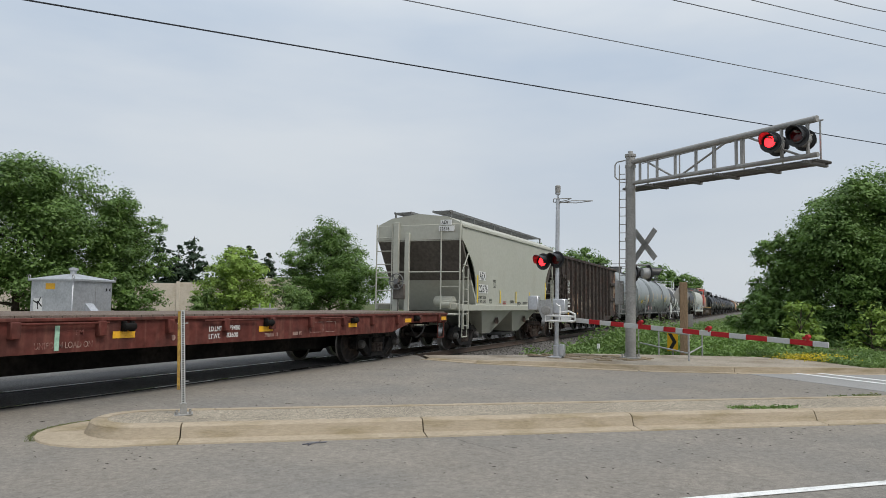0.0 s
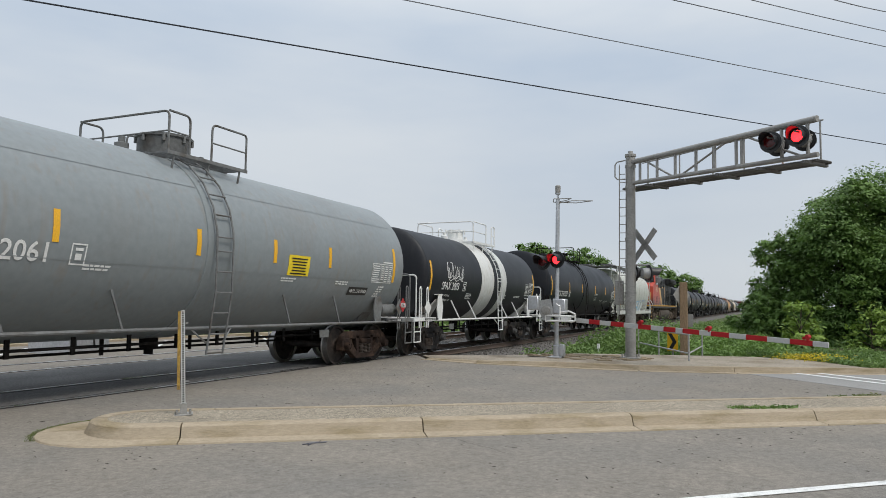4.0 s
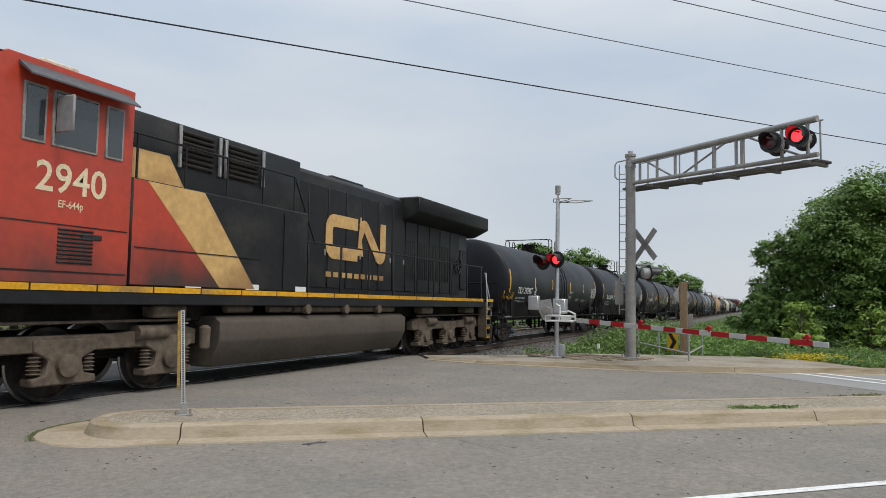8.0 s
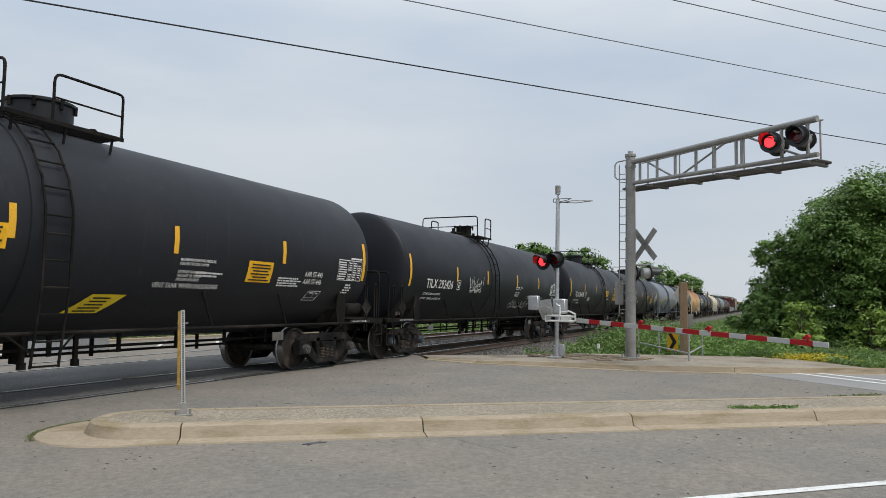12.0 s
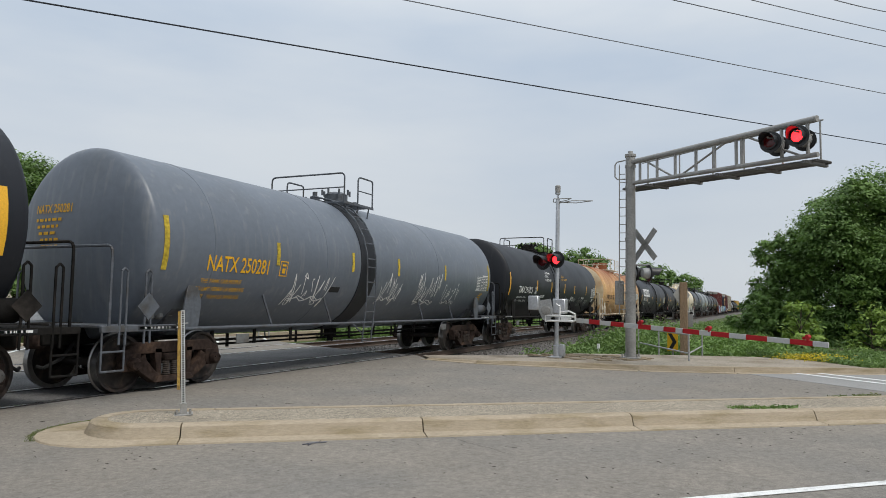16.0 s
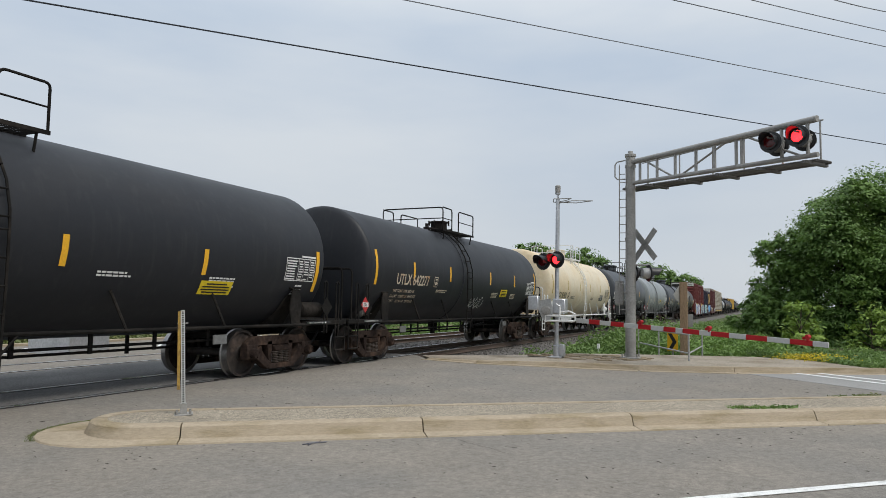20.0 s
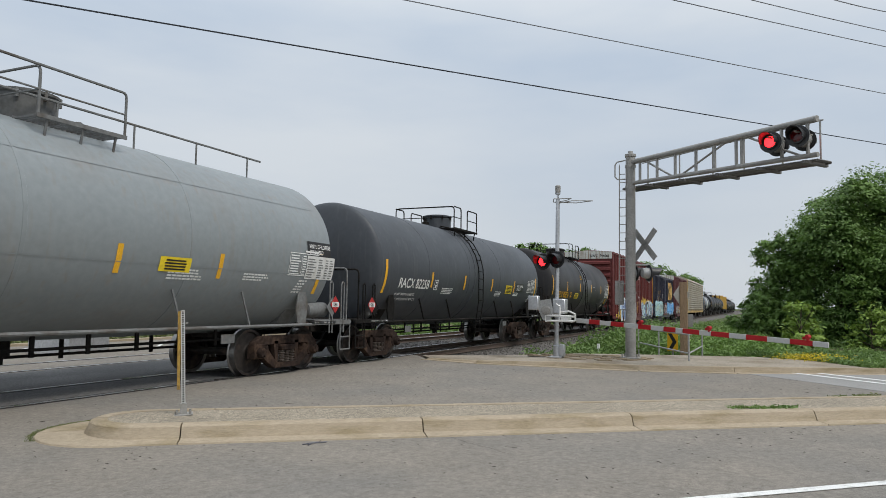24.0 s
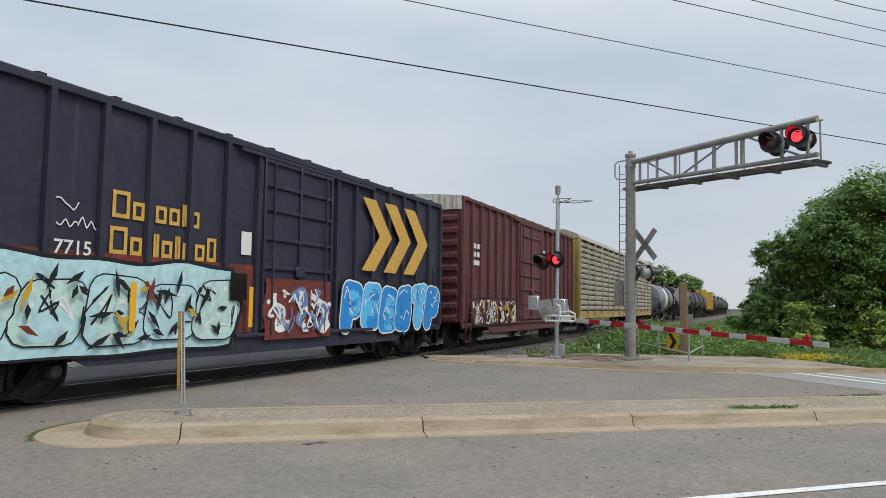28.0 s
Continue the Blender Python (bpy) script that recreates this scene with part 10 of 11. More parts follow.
    box(bm, ((a + b) / 2, 0, z0 - 0.02), (b - a - 0.2, 2 * W - 0.05, 0.06))
    box(bm, ((a + b) / 2, 0, 0.8), (b - a - 3, 0.5, 0.34), 0.02)
    part("floor", bm, M_UNDER, car)
    X = lambda s: s - mid
    y = -W - 0.02
    letters("car_mark", "SLMX", 0.4, M_LETTER_W, car, X(33.75), 2.42, y=y)
    letters("car_mark", "4004", 0.4, M_LETTER_W, car, X(33.75), 2.08, y=y)
    letters("end_mark", "SLMX", 0.3, M_LETTER_W, car, 0.4, 3.4, y=a + 0.07, end=True, bold=0.004)
    letters("end_mark", "4004", 0.3, M_LETTER_W, car, 0.4, 3.12, y=a + 0.07, end=True, bold=0.004)
    bm = B()
    bars(bm, X(33.75), 1.75, 0.7, 3, 0.1, random.Random(8), y=y)
    part("small_print", bm, M_LETTER_W, car, "", False)
    rs = random.Random(17)
    for x, z0_, z1_, w_ in ((34.7, 1.25, 2.1, 0.3), (35.62, 1.27, 2.15, 0.3), (36.55, 1.3, 1.78, 0.33), (38.45, 1.34, 2.08, 0.3)):
        bm = B()
        blob(bm, X(x), (z0_ + z1_) / 2, w_, (z1_ - z0_) / 2, y - 0.002, rs, 22, 0.55)
        part("scraped_paint", bm, P_GON_RUB, car, "patch of scraped pale paint", False)
    bm = B()
    ring = [(X(37.5) + 0.19 * math.cos(t * math.pi / 9), 1.68 + 0.26 * math.sin(t * math.pi / 9)) for t in range(19)]
    ribbon(bm, ring, 0.11, y - 0.002)
    part("scraped_paint", bm, P_GON_RUB, car, "ring of scraped pale paint", False)
    for x in (39.32, 40.2, 41.23):
        bm = B()
        pts = [(X(x) + rs.uniform(-0.2, 0.2), 1.25 + 0.62 * k / 9 + rs.uniform(-0.08, 0.08)) for k in range(10)]
        ribbon(bm, curve_pts(pts, 4), 0.013, y - 0.003)
        pts = [(X(x) + rs.uniform(-0.2, 0.2), 1.25 + rs.uniform(0, 0.6)) for k in range(6)]
        ribbon(bm, curve_pts(pts, 4), 0.011, y - 0.004)
        part("chalk_scrawl", bm, P_CAP_WHITE, car, "thin white scrawl that cannot be read", False)
    bm = B()
    flat(bm, X(36.33), X(36.72), 1.76, 2.04, y - 0.006)
    lab = part("bright_label", bm, surface("label_lime", (0.55, 0.85, 0.03), 0.5, bump=0), car, "lime green paper label", False)
    for k, q in enumerate(("HOME SHOP", "FOR REPAIR", "DO NOT LOAD")):
        letters("label_print", q, 0.07, M_LETTER_K, lab, X(36.36), 1.96 - 0.085 * k, y=y - 0.009, bold=0.001, fit=0.33)
    for x in (33.7, 35.5, 38.2, 40.0, 42.8):
        bm = B()
        flat(bm, X(x), X(x) + 0.24, 1.06, 1.14, -W - 0.056)
        part("reflector_plate", bm, M_REFLECT, car, "orange-yellow reflective plate", False)
    bm = B()
    rs = random.Random(18)
    blob(bm, X(45.75), 2.3, 0.25, 1.3, y - 0.004, rs, 20, 0.3)
    part("scraped_paint", bm, P_GON_RUB, car, "pale flaking paint at the corner", False)


gondola()


def flat_car():
    car, mid, half = start_car("flat_car", 1.7, 15.09, "empty red-brown flat car with stake pockets", "flat car", "freight train")
    P_FLAT = surface("flatcar_red_brown", (0.125, 0.038, 0.03), 0.7, grain=8, amount=0.2, stain=(0.08, 0.034, 0.028), stain_scale=1.4, streak=(0.15, 0.06, 0.047), bump=0.1)
    P_DECK = surface("deck_planks", (0.19, 0.15, 0.125), 0.9, grain=14, amount=0.25, bump=0.3, stretch=(6, 0.6, 6))
    a, b = -half - 2.4, 19.3 - mid
    z0, z1 = 0.72, 1.2
    for sy in (-1, 1):
        bm = B()
        prism(bm, [(a, z1), (b, z1), (b, 0.98), (b - 2.4, 0.95), (b - 3.4, z0 + 0.02), (a + 3.4, z0 + 0.02), (a + 2.4, 0.95), (a, 0.98)], "y", sy * 1.5 - 0.03, sy * 1.5 + 0.03)
        part("side_sill", bm, P_FLAT, car)
        for i in range(15):
            x = a + 0.6 + i * (b - a - 1.2) / 14
            bm = B()
            box(bm, (x, sy * 1.56, z1 - 0.15), (0.14, 0.1, 0.22), 0.015)
            part("stake_pocket", bm, P_FLAT, car)
        bm = B()
        box(bm, ((a + b) / 2, sy * 1.52, z1 - 0.02), (b - a, 0.1, 0.05), 0.01)
        part("rub_rail", bm, P_FLAT, car)
    n = int((b - a) / 0.22)
    bm = B()
    for i in range(n):
        box(bm, (a + 0.11 + i * (b - a - 0.22) / (n - 1), 0, z1 + 0.01), (0.21, 2.96, 0.06), 0.006)
    part("plank_deck", bm, P_DECK, car, "worn wooden plank deck")
    bm = B()
    prism(bm, [(a + 0.3, 1.1), (b - 0.3, 1.1), (b - 0.3, 0.75), (b - 3.6, 0.72), (b - 4.6, 0.36), (a + 4.6, 0.36), (a + 3.6, 0.72), (a + 0.3, 0.75)], "y", -0.36, 0.36)
    part("centre_sill", bm, M_UNDER, car)
    for i in range(9):
        bm = B()
        box(bm, (a + 1 + i * (b - a - 2) / 8, 0, 1.0), (0.12, 2.8, 0.24))
        part("cross_bearer", bm, M_UNDER, car)
    for s, xe in ((-1, a), (1, b)):
        coupler(car, xe + s * 0.55, s)
        truck(car, s * half, mid, "dark")
        bm = B()
        box(bm, (xe, 0, 1.06), (0.16, 2.95, 0.3), 0.02)
        for sy in (-1, 1):
            pipe(bm, [(xe - s * 0.15, sy * 1.5, 1.0), (xe - s * 0.15, sy * 1.5, 0.5), (xe - s * 0.55, sy * 1.5, 0.5), (xe - s * 0.55, sy * 1.5, 1.0)], 0.018)
        part("end_sill", bm, P_FLAT, car)
    X = lambda s: s - mid
    y = -1.534
    FADED = surface("faded_stencil", (0.36, 0.26, 0.22), 0.7, grain=14, amount=0.2, stain=(0.17, 0.06, 0.05), stain_scale=9.0, stain_at=(0.42, 0.6), bump=0)
    for tx, x, z, w in (("LD.LMT.", 9.36, 0.945, 0.34), ("179400", 9.8, 0.955, 0.35), ("LT.WT.", 9.36, 0.82, 0.28), ("83600", 9.8, 0.83, 0.3)):
        letters("load_mark", tx, 0.115, M_LETTER_W, car, X(x), z, y=y, bold=0.002, fit=w)
    letters("load_mark", "UNIFORM LOAD ON", 0.12, FADED, car, X(6.2), 0.8, y=y, bold=0.002, fit=0.88)
    letters("load_mark", "FM", 0.1, FADED, car, X(6.8), 0.97, y=y, bold=0.002, fit=0.13)
    bm = B()
    bars(bm, X(10.85), 0.8, 0.4, 1, 0.07, random.Random(2), y=y)
    bars(bm, X(11.7), 0.8, 0.4, 1, 0.07, random.Random(3), y=y)
    part("small_print", bm, FADED, car, "", False)
    bm = B()
    flat(bm, X(6.49), X(6.56), 0.77, 1.1, y - 0.002)
    part("paint_mark", bm, surface("mint_paint", (0.35, 0.55, 0.42), 0.7, grain=20, amount=0.2, bump=0), car, "faded mint paint stripe", False)
    bm = B()
    lathe(bm, [(y - 0.003, 0.001), (y - 0.003, 0.045), (y + 0.02, 0.045)], 14, "y", (X(8.57), 0, 0.87))
    part("round_mark", bm, FADED, car, "round faded mark", False)
    bm = B()
    for x0 in (12.3, 12.8):
        for q in ((x0, x0 + 0.48, 0.83, 0.845), (x0, x0 + 0.48, 1.04, 1.055), (x0, x0 + 0.015, 0.84, 1.05), (x0 + 0.465, x0 + 0.48, 0.84, 1.05)):
            flat(bm, X(q[0]), X(q[1]), q[2], q[3], y - 0.002)
    part("stencil_frame", bm, FADED, car, "empty stencil boxes", False)
    for x, w, z in ((7.41, 0.4, 0.9), (10.67, 0.41, 0.9), (13.81, 0.36, 0.91), (16.6, 0.36, 0.97), (18.9, 0.36, 1.0)):
        bm = B()
        flat(bm, X(x), X(x) + w, z, z + 0.1, y - 0.002)
        part("reflector_plate", bm, M_REFLECT, car, "orange-yellow reflective plate", False)
    for x in (7.65, 10.9, 14.0, 17.2):
        bm = B()
        lathe(bm, [(-0.12, 0.03), (-0.11, 0.055), (0.09, 0.055), (0.1, 0.02)], 10, "x", (X(x), -1.6, 1.07))
        box(bm, (X(x) - 0.08, -1.57, 1.07), (0.03, 0.1, 0.15), 0.005)
        box(bm, (X(x) + 0.07, -1.57, 1.07), (0.03, 0.1, 0.15), 0.005)
        part("tie_down_winch", bm, M_UNDER, car, "rusty dark tie-down winch")
    bm = B()
    for x in (5.9, 9.2, 12.6):
        rod(bm, (X(x), -1.585, 1.13), (X(x) + 1.4, -1.585, 1.13), 0.014, 6)
    part("tie_bar", bm, P_FLAT, car)


flat_car()
# a bulkhead flat car far down the train
car, mid, half = start_car("bulkhead_flat_car", 549.6, 565.0, "bulkhead flat car with orange ends, far down the train", "flat car", "freight train")
bm = B()
box(bm, (0, 0, 1.05), (2 * half + 3.6, 2.9, 0.35), 0.02)
part("deck", bm, M_UNDER, car)
for s in (-1, 1):
    bm = B()
    box(bm, (s * (half + 1.4), 0, 2.9), (0.35, 2.9, 3.5), 0.03)
    part("bulkhead", bm, P_GOLD, car, "orange steel bulkhead")
    truck(car, s * half, mid, "dark")
    coupler(car, s * (half + 2.2), s)
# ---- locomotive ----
# red and gold turn darker towards the bottom (crown with z0 above z1)
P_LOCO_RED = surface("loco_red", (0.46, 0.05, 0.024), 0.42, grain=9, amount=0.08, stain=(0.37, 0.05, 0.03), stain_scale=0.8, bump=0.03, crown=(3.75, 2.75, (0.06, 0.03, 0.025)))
P_LOCO_BLACK = surface("loco_black", (0.014, 0.0145, 0.016), 0.55, grain=9, amount=0.15, stain=(0.035, 0.033, 0.03), stain_scale=0.9, bump=0.04)
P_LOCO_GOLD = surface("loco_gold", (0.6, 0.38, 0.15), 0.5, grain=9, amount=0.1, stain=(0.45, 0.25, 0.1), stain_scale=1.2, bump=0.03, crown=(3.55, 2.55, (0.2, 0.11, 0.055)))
P_LOCO_DUST = surface("loco_dusty_brown", (0.145, 0.115, 0.088), 0.9, grain=9, amount=0.2, stain=(0.085, 0.066, 0.053), stain_scale=1.6, bump=0.15)
P_LOCO_TANK = surface("loco_fuel_tank", (0.095, 0.08, 0.066), 0.8, grain=9, amount=0.08, stain=(0.078, 0.066, 0.055), stain_scale=0.9, bump=0.08)
P_LOCO_PLOW = surface("loco_plow_grime", (0.035, 0.03, 0.026), 0.85, grain=9, amount=0.2, stain=(0.06, 0.048, 0.038), bump=0.1)
P_LOCO_SLAT = surface("loco_louvre_soot", (0.045, 0.04, 0.035), 0.8, grain=9, amount=0.2, bump=0.1)
P_LOCO_AWNING = surface("loco_awning_grey", (0.1, 0.1, 0.105), 0.55, grain=9, amount=0.12, bump=0.05)
P_LOCO_NUMBER = surface("loco_cream_number", (0.72, 0.6, 0.4), 0.5, grain=20, amount=0.1, bump=0.02)
P_LOCO_GREY = surface("loco_roof_grey", (0.3, 0.3, 0.3), 0.6, grain=9, amount=0.1, bump=0.05)
M_GLASS = surface("dark_window_glass", (0.025, 0.035, 0.04), 0.06, grain=9, amount=0.1, bump=0, coat=1.0)
M_HEADLAMP = surface("head_lamp_glass", (0.75, 0.75, 0.72), 0.15, 0.4, grain=20, amount=0.1, bump=0)
M_STEP_YELLOW = surface("step_yellow", (0.7, 0.36, 0.02), 0.6, grain=20, amount=0.15, stain=(0.35, 0.2, 0.05), bump=0.1)


def locomotive():
    mid = 132.82
    car = thing("diesel_locomotive", pose(mid, YC, 0), "red and black six-axle diesel locomotive with gold swoosh", "locomotive", "freight train")
    ROLLING.append((car, mid))
    X = lambda s: s - mid
    FZ = 1.66
    # frame and walkway
    bm = B()
    box(bm, (X(132.7), 0, FZ - 0.14), (19.2, 2.96, 0.28), 0.015)
    part("frame", bm, P_LOCO_BLACK, car)
    for sy in (-1, 1):
        for i in range(18):
            x0 = X(123.3) + i * 1.02
            bm = B()
            box(bm, (x0 + 0.5, sy * 1.485, FZ - 0.045), (0.99, 0.012, 0.09))
            part("sill_stripe", bm, M_STEP_YELLOW, car, "yellow sill stripe")
    for i in (124.8, 126.0, 128.2, 129.7, 131.2):
        bm = B()
        box(bm, (X(i), -1.487, FZ + 0.06), (0.36, 0.012, 0.1))
        part("reflector_plate", bm, M_LETTER_W, car, "white reflector plate")
    # nose and cab
    # a faceted nose: a flat middle and two raked flanks
    bm = B()
    pts = {}
    for sy in (-1, 1):
        for k, q in (("a", (123.0, 0.38, FZ)), ("b", (123.6, 1.497, FZ)), ("c", (124.42, 1.497, FZ)), ("A", (123.0, 0.38, 3.5)), ("B", (123.6, 1.497, 3.27)), ("C", (124.42, 1.497, 3.64)), ("D", (124.4, 0.3, 3.86))):
            pts[k, sy] = bm.verts.new((X(q[0]), sy * q[1], q[2]))
    for sy in (-1, 1):
        for f in ("abBA", "bcCB", "ABCD"):
            bm.faces.new([pts[k, sy] for k in f])
    for f in (("a", "A"), ("A", "D")):
        bm.faces.new((pts[f[0], -1], pts[f[1], -1], pts[f[1], 1], pts[f[0], 1]))
    bm.faces.new((pts["D", -1], pts["C", -1], pts["c", -1], pts["c", 1], pts["C", 1], pts["D", 1]))
    bm.faces.new([pts[k, -1] for k in "abc"] + [pts[k, 1] for k in "cba"])
    bmesh.ops.recalc_face_normals(bm, faces=bm.faces[:])
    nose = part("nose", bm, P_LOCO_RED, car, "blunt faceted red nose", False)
    bm = B()
    prism(bm, [(X(124.37), FZ), (X(124.37), 3.6), (X(124.4), 3.64), (X(124.62), 4.4), (X(124.85), 4.58), (X(126.85), 4.58), (X(126.85), FZ)], "y", -1.5, 1.5, 0.012)
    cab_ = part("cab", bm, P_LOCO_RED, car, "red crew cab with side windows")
    bm = B()
    for sy in (-1, 1):
        vs = [bm.verts.new(q) for q in ((X(123.75), sy * 0.4, 3.725), (X(124.05), sy * 1.3, 3.56), (X(124.38), sy * 1.3, 3.7), (X(124.38), sy * 0.3, 3.89))]
        bm.faces.new(vs)
    part("anti_glare_panel", bm, M_BLACK, nose, "matt black panel below the windscreen", False)
    # windscreens, number boards, roof
    wx = lambda z: X(124.4) + (z - 3.62) * 0.282
    for sy in (-1, 1):
        for name, grow, off, mat in (("windscreen_seal", 0.045, 0.012, M_BLACK), ("windscreen", 0.0, 0.02, M_GLASS)):
            bm = B()
            bm.faces.new([bm.verts.new((wx(z) - off, sy * y, z)) for y, z in ((0.1 - grow, 3.89 - grow), (1.4 + grow, 3.73 - grow), (1.38 + grow, 4.13 + grow), (0.1 - grow, 4.23 + grow))])
            bmesh.ops.solidify(bm, geom=bm.faces[:], thickness=0.008)
            part(name, bm, mat, cab_, "dark windscreen pane" if grow == 0 else "", False)
        bm = B()
        pipe(bm, [(wx(3.8) - 0.05, sy * 0.5, 3.8), (wx(4.0) - 0.05, sy * 0.75, 4.1)], 0.012)
        part("wiper", bm, M_BLACK, cab_)
        bm = B()
        rod(bm, (X(124.5), sy * 0.15, 4.33), (X(124.5), sy * 1.4, 4.26), 0.012, 6)
        part("grab_rail", bm, P_LOCO_RED, cab_)
        bm = B()
        box(bm, (X(124.78), sy * 0.58, 4.51), (0.34, 0.84, 0.28), 0.02)
        brow = part("number_housing", bm, P_LOCO_RED, cab_)
        bm = B()
        box(bm, (X(124.605), sy * 0.58, 4.51), (0.02, 0.72, 0.2), 0.005)
        nb = part("number_board", bm, M_BLACK, cab_, "black number board")
        letters("board_number", "2940", 0.25, M_CREAM_STEEL, nb, 0.28 - sy * 0.58 if sy < 0 else 0.28 - 0.58, 4.435, y=X(124.605) - 0.014, end=True, bold=0.003, wide=0.9)
    for s0, s1 in ((125.08, 125.42), (125.5, 126.22), (126.34, 126.66)):
        for sy in (-1, 1):
            bm = B()
            zb_ = 3.48
            box(bm, (X((s0 + s1) / 2), sy * 1.505, (zb_ + 4.25) / 2), (s1 - s0, 0.03, 4.25 - zb_), 0.01)
            wf = part("window_frame", bm, M_GALV_DULL, cab_, "aluminium window frame")
            bm = B()
            box(bm, (X((s0 + s1) / 2), sy * 1.522, (zb_ + 4.25) / 2), (s1 - s0 - 0.08, 0.012, 4.25 - zb_ - 0.08))
            part("pane", bm, M_GLASS, wf)
    bm = B()
    prism(bm, [(-1.49, 4.5), (-1.76, 4.3), (-1.76, 4.275), (-1.5, 4.44)], "x", X(125.0), X(126.72))
    part("sun_awning", bm, P_LOCO_AWNING, cab_, "grey awning over the side windows", False)
    bm = B()
    box(bm, (X(125.55), -1.7, 3.9), (0.04, 0.34, 0.5), 0.02)
    part("mirror", bm, P_LOCO_GREY, cab_)
    bm = B()
    prism(bm, [(-1.5, 4.54), (1.5, 4.54), (1.15, 4.62), (0.5, 4.66), (-0.5, 4.66), (-1.15, 4.62)], "x", X(124.75), X(126.85))
    part("roof", bm, P_LOCO_GREY, cab_)
    bm = B()
    box(bm, (X(125.9), -0.75, 4.7), (0.6, 0.7, 0.16), 0.03)
    part("air_conditioner", bm, M_CREAM_STEEL, cab_, "cream roof air conditioner")
    bm = B()
    box(bm, (X(123.0) - 0.006, -0.15, 3.24), (0.012, 0.3, 0.46), 0.004)
    part("lamp_plate", bm, M_BLACK, nose)
    for z in (3.34, 3.14):
        bm = B()
        lathe(bm, [(X(123.0) - 0.05, 0.01), (X(123.0) - 0.04, 0.07), (X(123.0) - 0.012, 0.08)], 14, "x", (0, -0.15, z))
        part("head_lamp", bm, M_HEADLAMP, nose)
    for sy in (-1, 1):
        bm = B()
        box(bm, (X(122.62), sy * 0.66, 2.05), (0.16, 0.26, 0.62), 0.02)
        part("lamp_box", bm, P_LOCO_RED, car, "red lamp box on the front deck")
        bm = B()
        lathe(bm, [(X(122.54) - 0.03, 0.01), (X(122.54) - 0.03, 0.09), (X(122.54), 0.1)], 14, "x", (0, sy * 0.66, 1.92))
        part("ditch_lamp", bm, M_HEADLAMP, car)
        bm = B()
        lathe(bm, [(X(122.54) - 0.03, 0.01), (X(122.54) - 0.03, 0.055), (X(122.54), 0.06)], 14, "x", (0, sy * 0.66, 2.22))
        part("marker_lamp", bm, M_RED_LIT if sy < 0 else M_RED_UNLIT, car, "small red marker lamp")
        for z in (2.45, 2.85, 3.2):
            bm = B()
            rod(bm, (X(123.02) - 0.05, sy * 0.48, z), (X(123.25) - 0.06, sy * 0.9, z - 0.02), 0.012, 6)
            part("grab_iron", bm, P_LOCO_RED, nose)
    # emblem bands over the flanks
    flank = Vector((0.6, -1.12)).normalized()
    for pts_, sy in (([(0.02, 2.12), (0.02, 2.65), (0.12, 2.78), (0.24, 2.74), (0.62, 2.2), (0.74, 2.13), (0.86, 2.22), (0.86, 2.8)], -1), ([(0.15, 2.13), (0.7, 2.13), (0.83, 2.26), (0.83, 2.66), (0.7, 2.79), (0.15, 2.79)], 1)):
        rl = B()
        ribbon(rl, pts_, 0.075, 0)
        for q in rl.verts:
            d, z = q.co.x + 0.12, q.co.z
            q.co.x = X(123.0) + flank.x * d - 0.012
            q.co.y = sy * (0.38 - flank.y * d + 0.006)
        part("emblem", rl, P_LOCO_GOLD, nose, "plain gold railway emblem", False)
    # lower full-width cabinet with swoosh
    y = -1.49
    bm = B()
    box(bm, (X(129.15), -0.75, (FZ + 3.3) / 2), (4.55, 1.48, 3.3 - FZ), 0.03)
    box(bm, (X(129.15), 0.75, (FZ + 3.3) / 2), (4.55, 1.48, 3.3 - FZ), 0.03)
    cabn = part("equipment_cabinet", bm, P_LOCO_BLACK, car)
    bm = B()
    bm.faces.new([bm.verts.new((X(s), y - 0.004, z)) for s, z in ((126.9, FZ + 0.03), (128.9, FZ + 0.03), (127.25, 3.28), (126.9, 3.28))])
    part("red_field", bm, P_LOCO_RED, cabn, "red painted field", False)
    bm = B()
    bm.faces.new([bm.verts.new((X(s), y - 0.007, z)) for s, z in ((128.82, FZ + 0.03), (129.75, FZ + 0.03), (128.38, 3.28), (127.16, 3.28))])
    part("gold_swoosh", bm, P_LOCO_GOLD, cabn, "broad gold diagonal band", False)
    for s0 in (130.6,):
        bm = B()
        box(bm, (X(s0), y - 0.012, 2.45), (0.025, 0.012, 1.5))
        part("panel_joint", bm, P_LOCO_BLACK, cabn)
    bm = B()
    box(bm, (X(128.4), y - 0.012, 2.25), (2.9, 0.014, 0.014))
    part("panel_joint", bm, P_LOCO_BLACK, cabn)
    # hood
    bm = B()
    prism(bm, [(-0.98, FZ), (-0.98, 4.3), (-0.85, 4.42), (0.85, 4.42), (0.98, 4.3), (0.98, FZ)], "x", X(126.85), X(141.35), 0.02)
    hood = part("hood", bm, P_LOCO_BLACK, car, "long black engine hood")
    bm = B()
    prism(bm, [(-1.3, 3.3), (-1.3, 4.38), (-1.1, 4.45), (1.1, 4.45), (1.3, 4.38), (1.3, 3.3)], "x", X(126.86), X(131.35), 0.02)
    uph = part("upper_cabinet", bm, P_LOCO_BLACK, hood)
    for s0, s1 in ((128.0, 128.75), (129.15, 129.95)):
        for j in range(7):
            bm = B()
            box(bm, (X((s0 + s1) / 2), -1.32, 3.72 + j * 0.09), (s1 - s0, 0.05, 0.05), 0.01, (25, 0, 0))
            part("louvre_slat", bm, P_LOCO_SLAT, uph)
    for s0 in (127.95, 128.9, 129.05, 130.1):
        bm = B()
        box(bm, (X(s0), -1.33, 4.0), (0.06, 0.05, 0.7), 0.01)
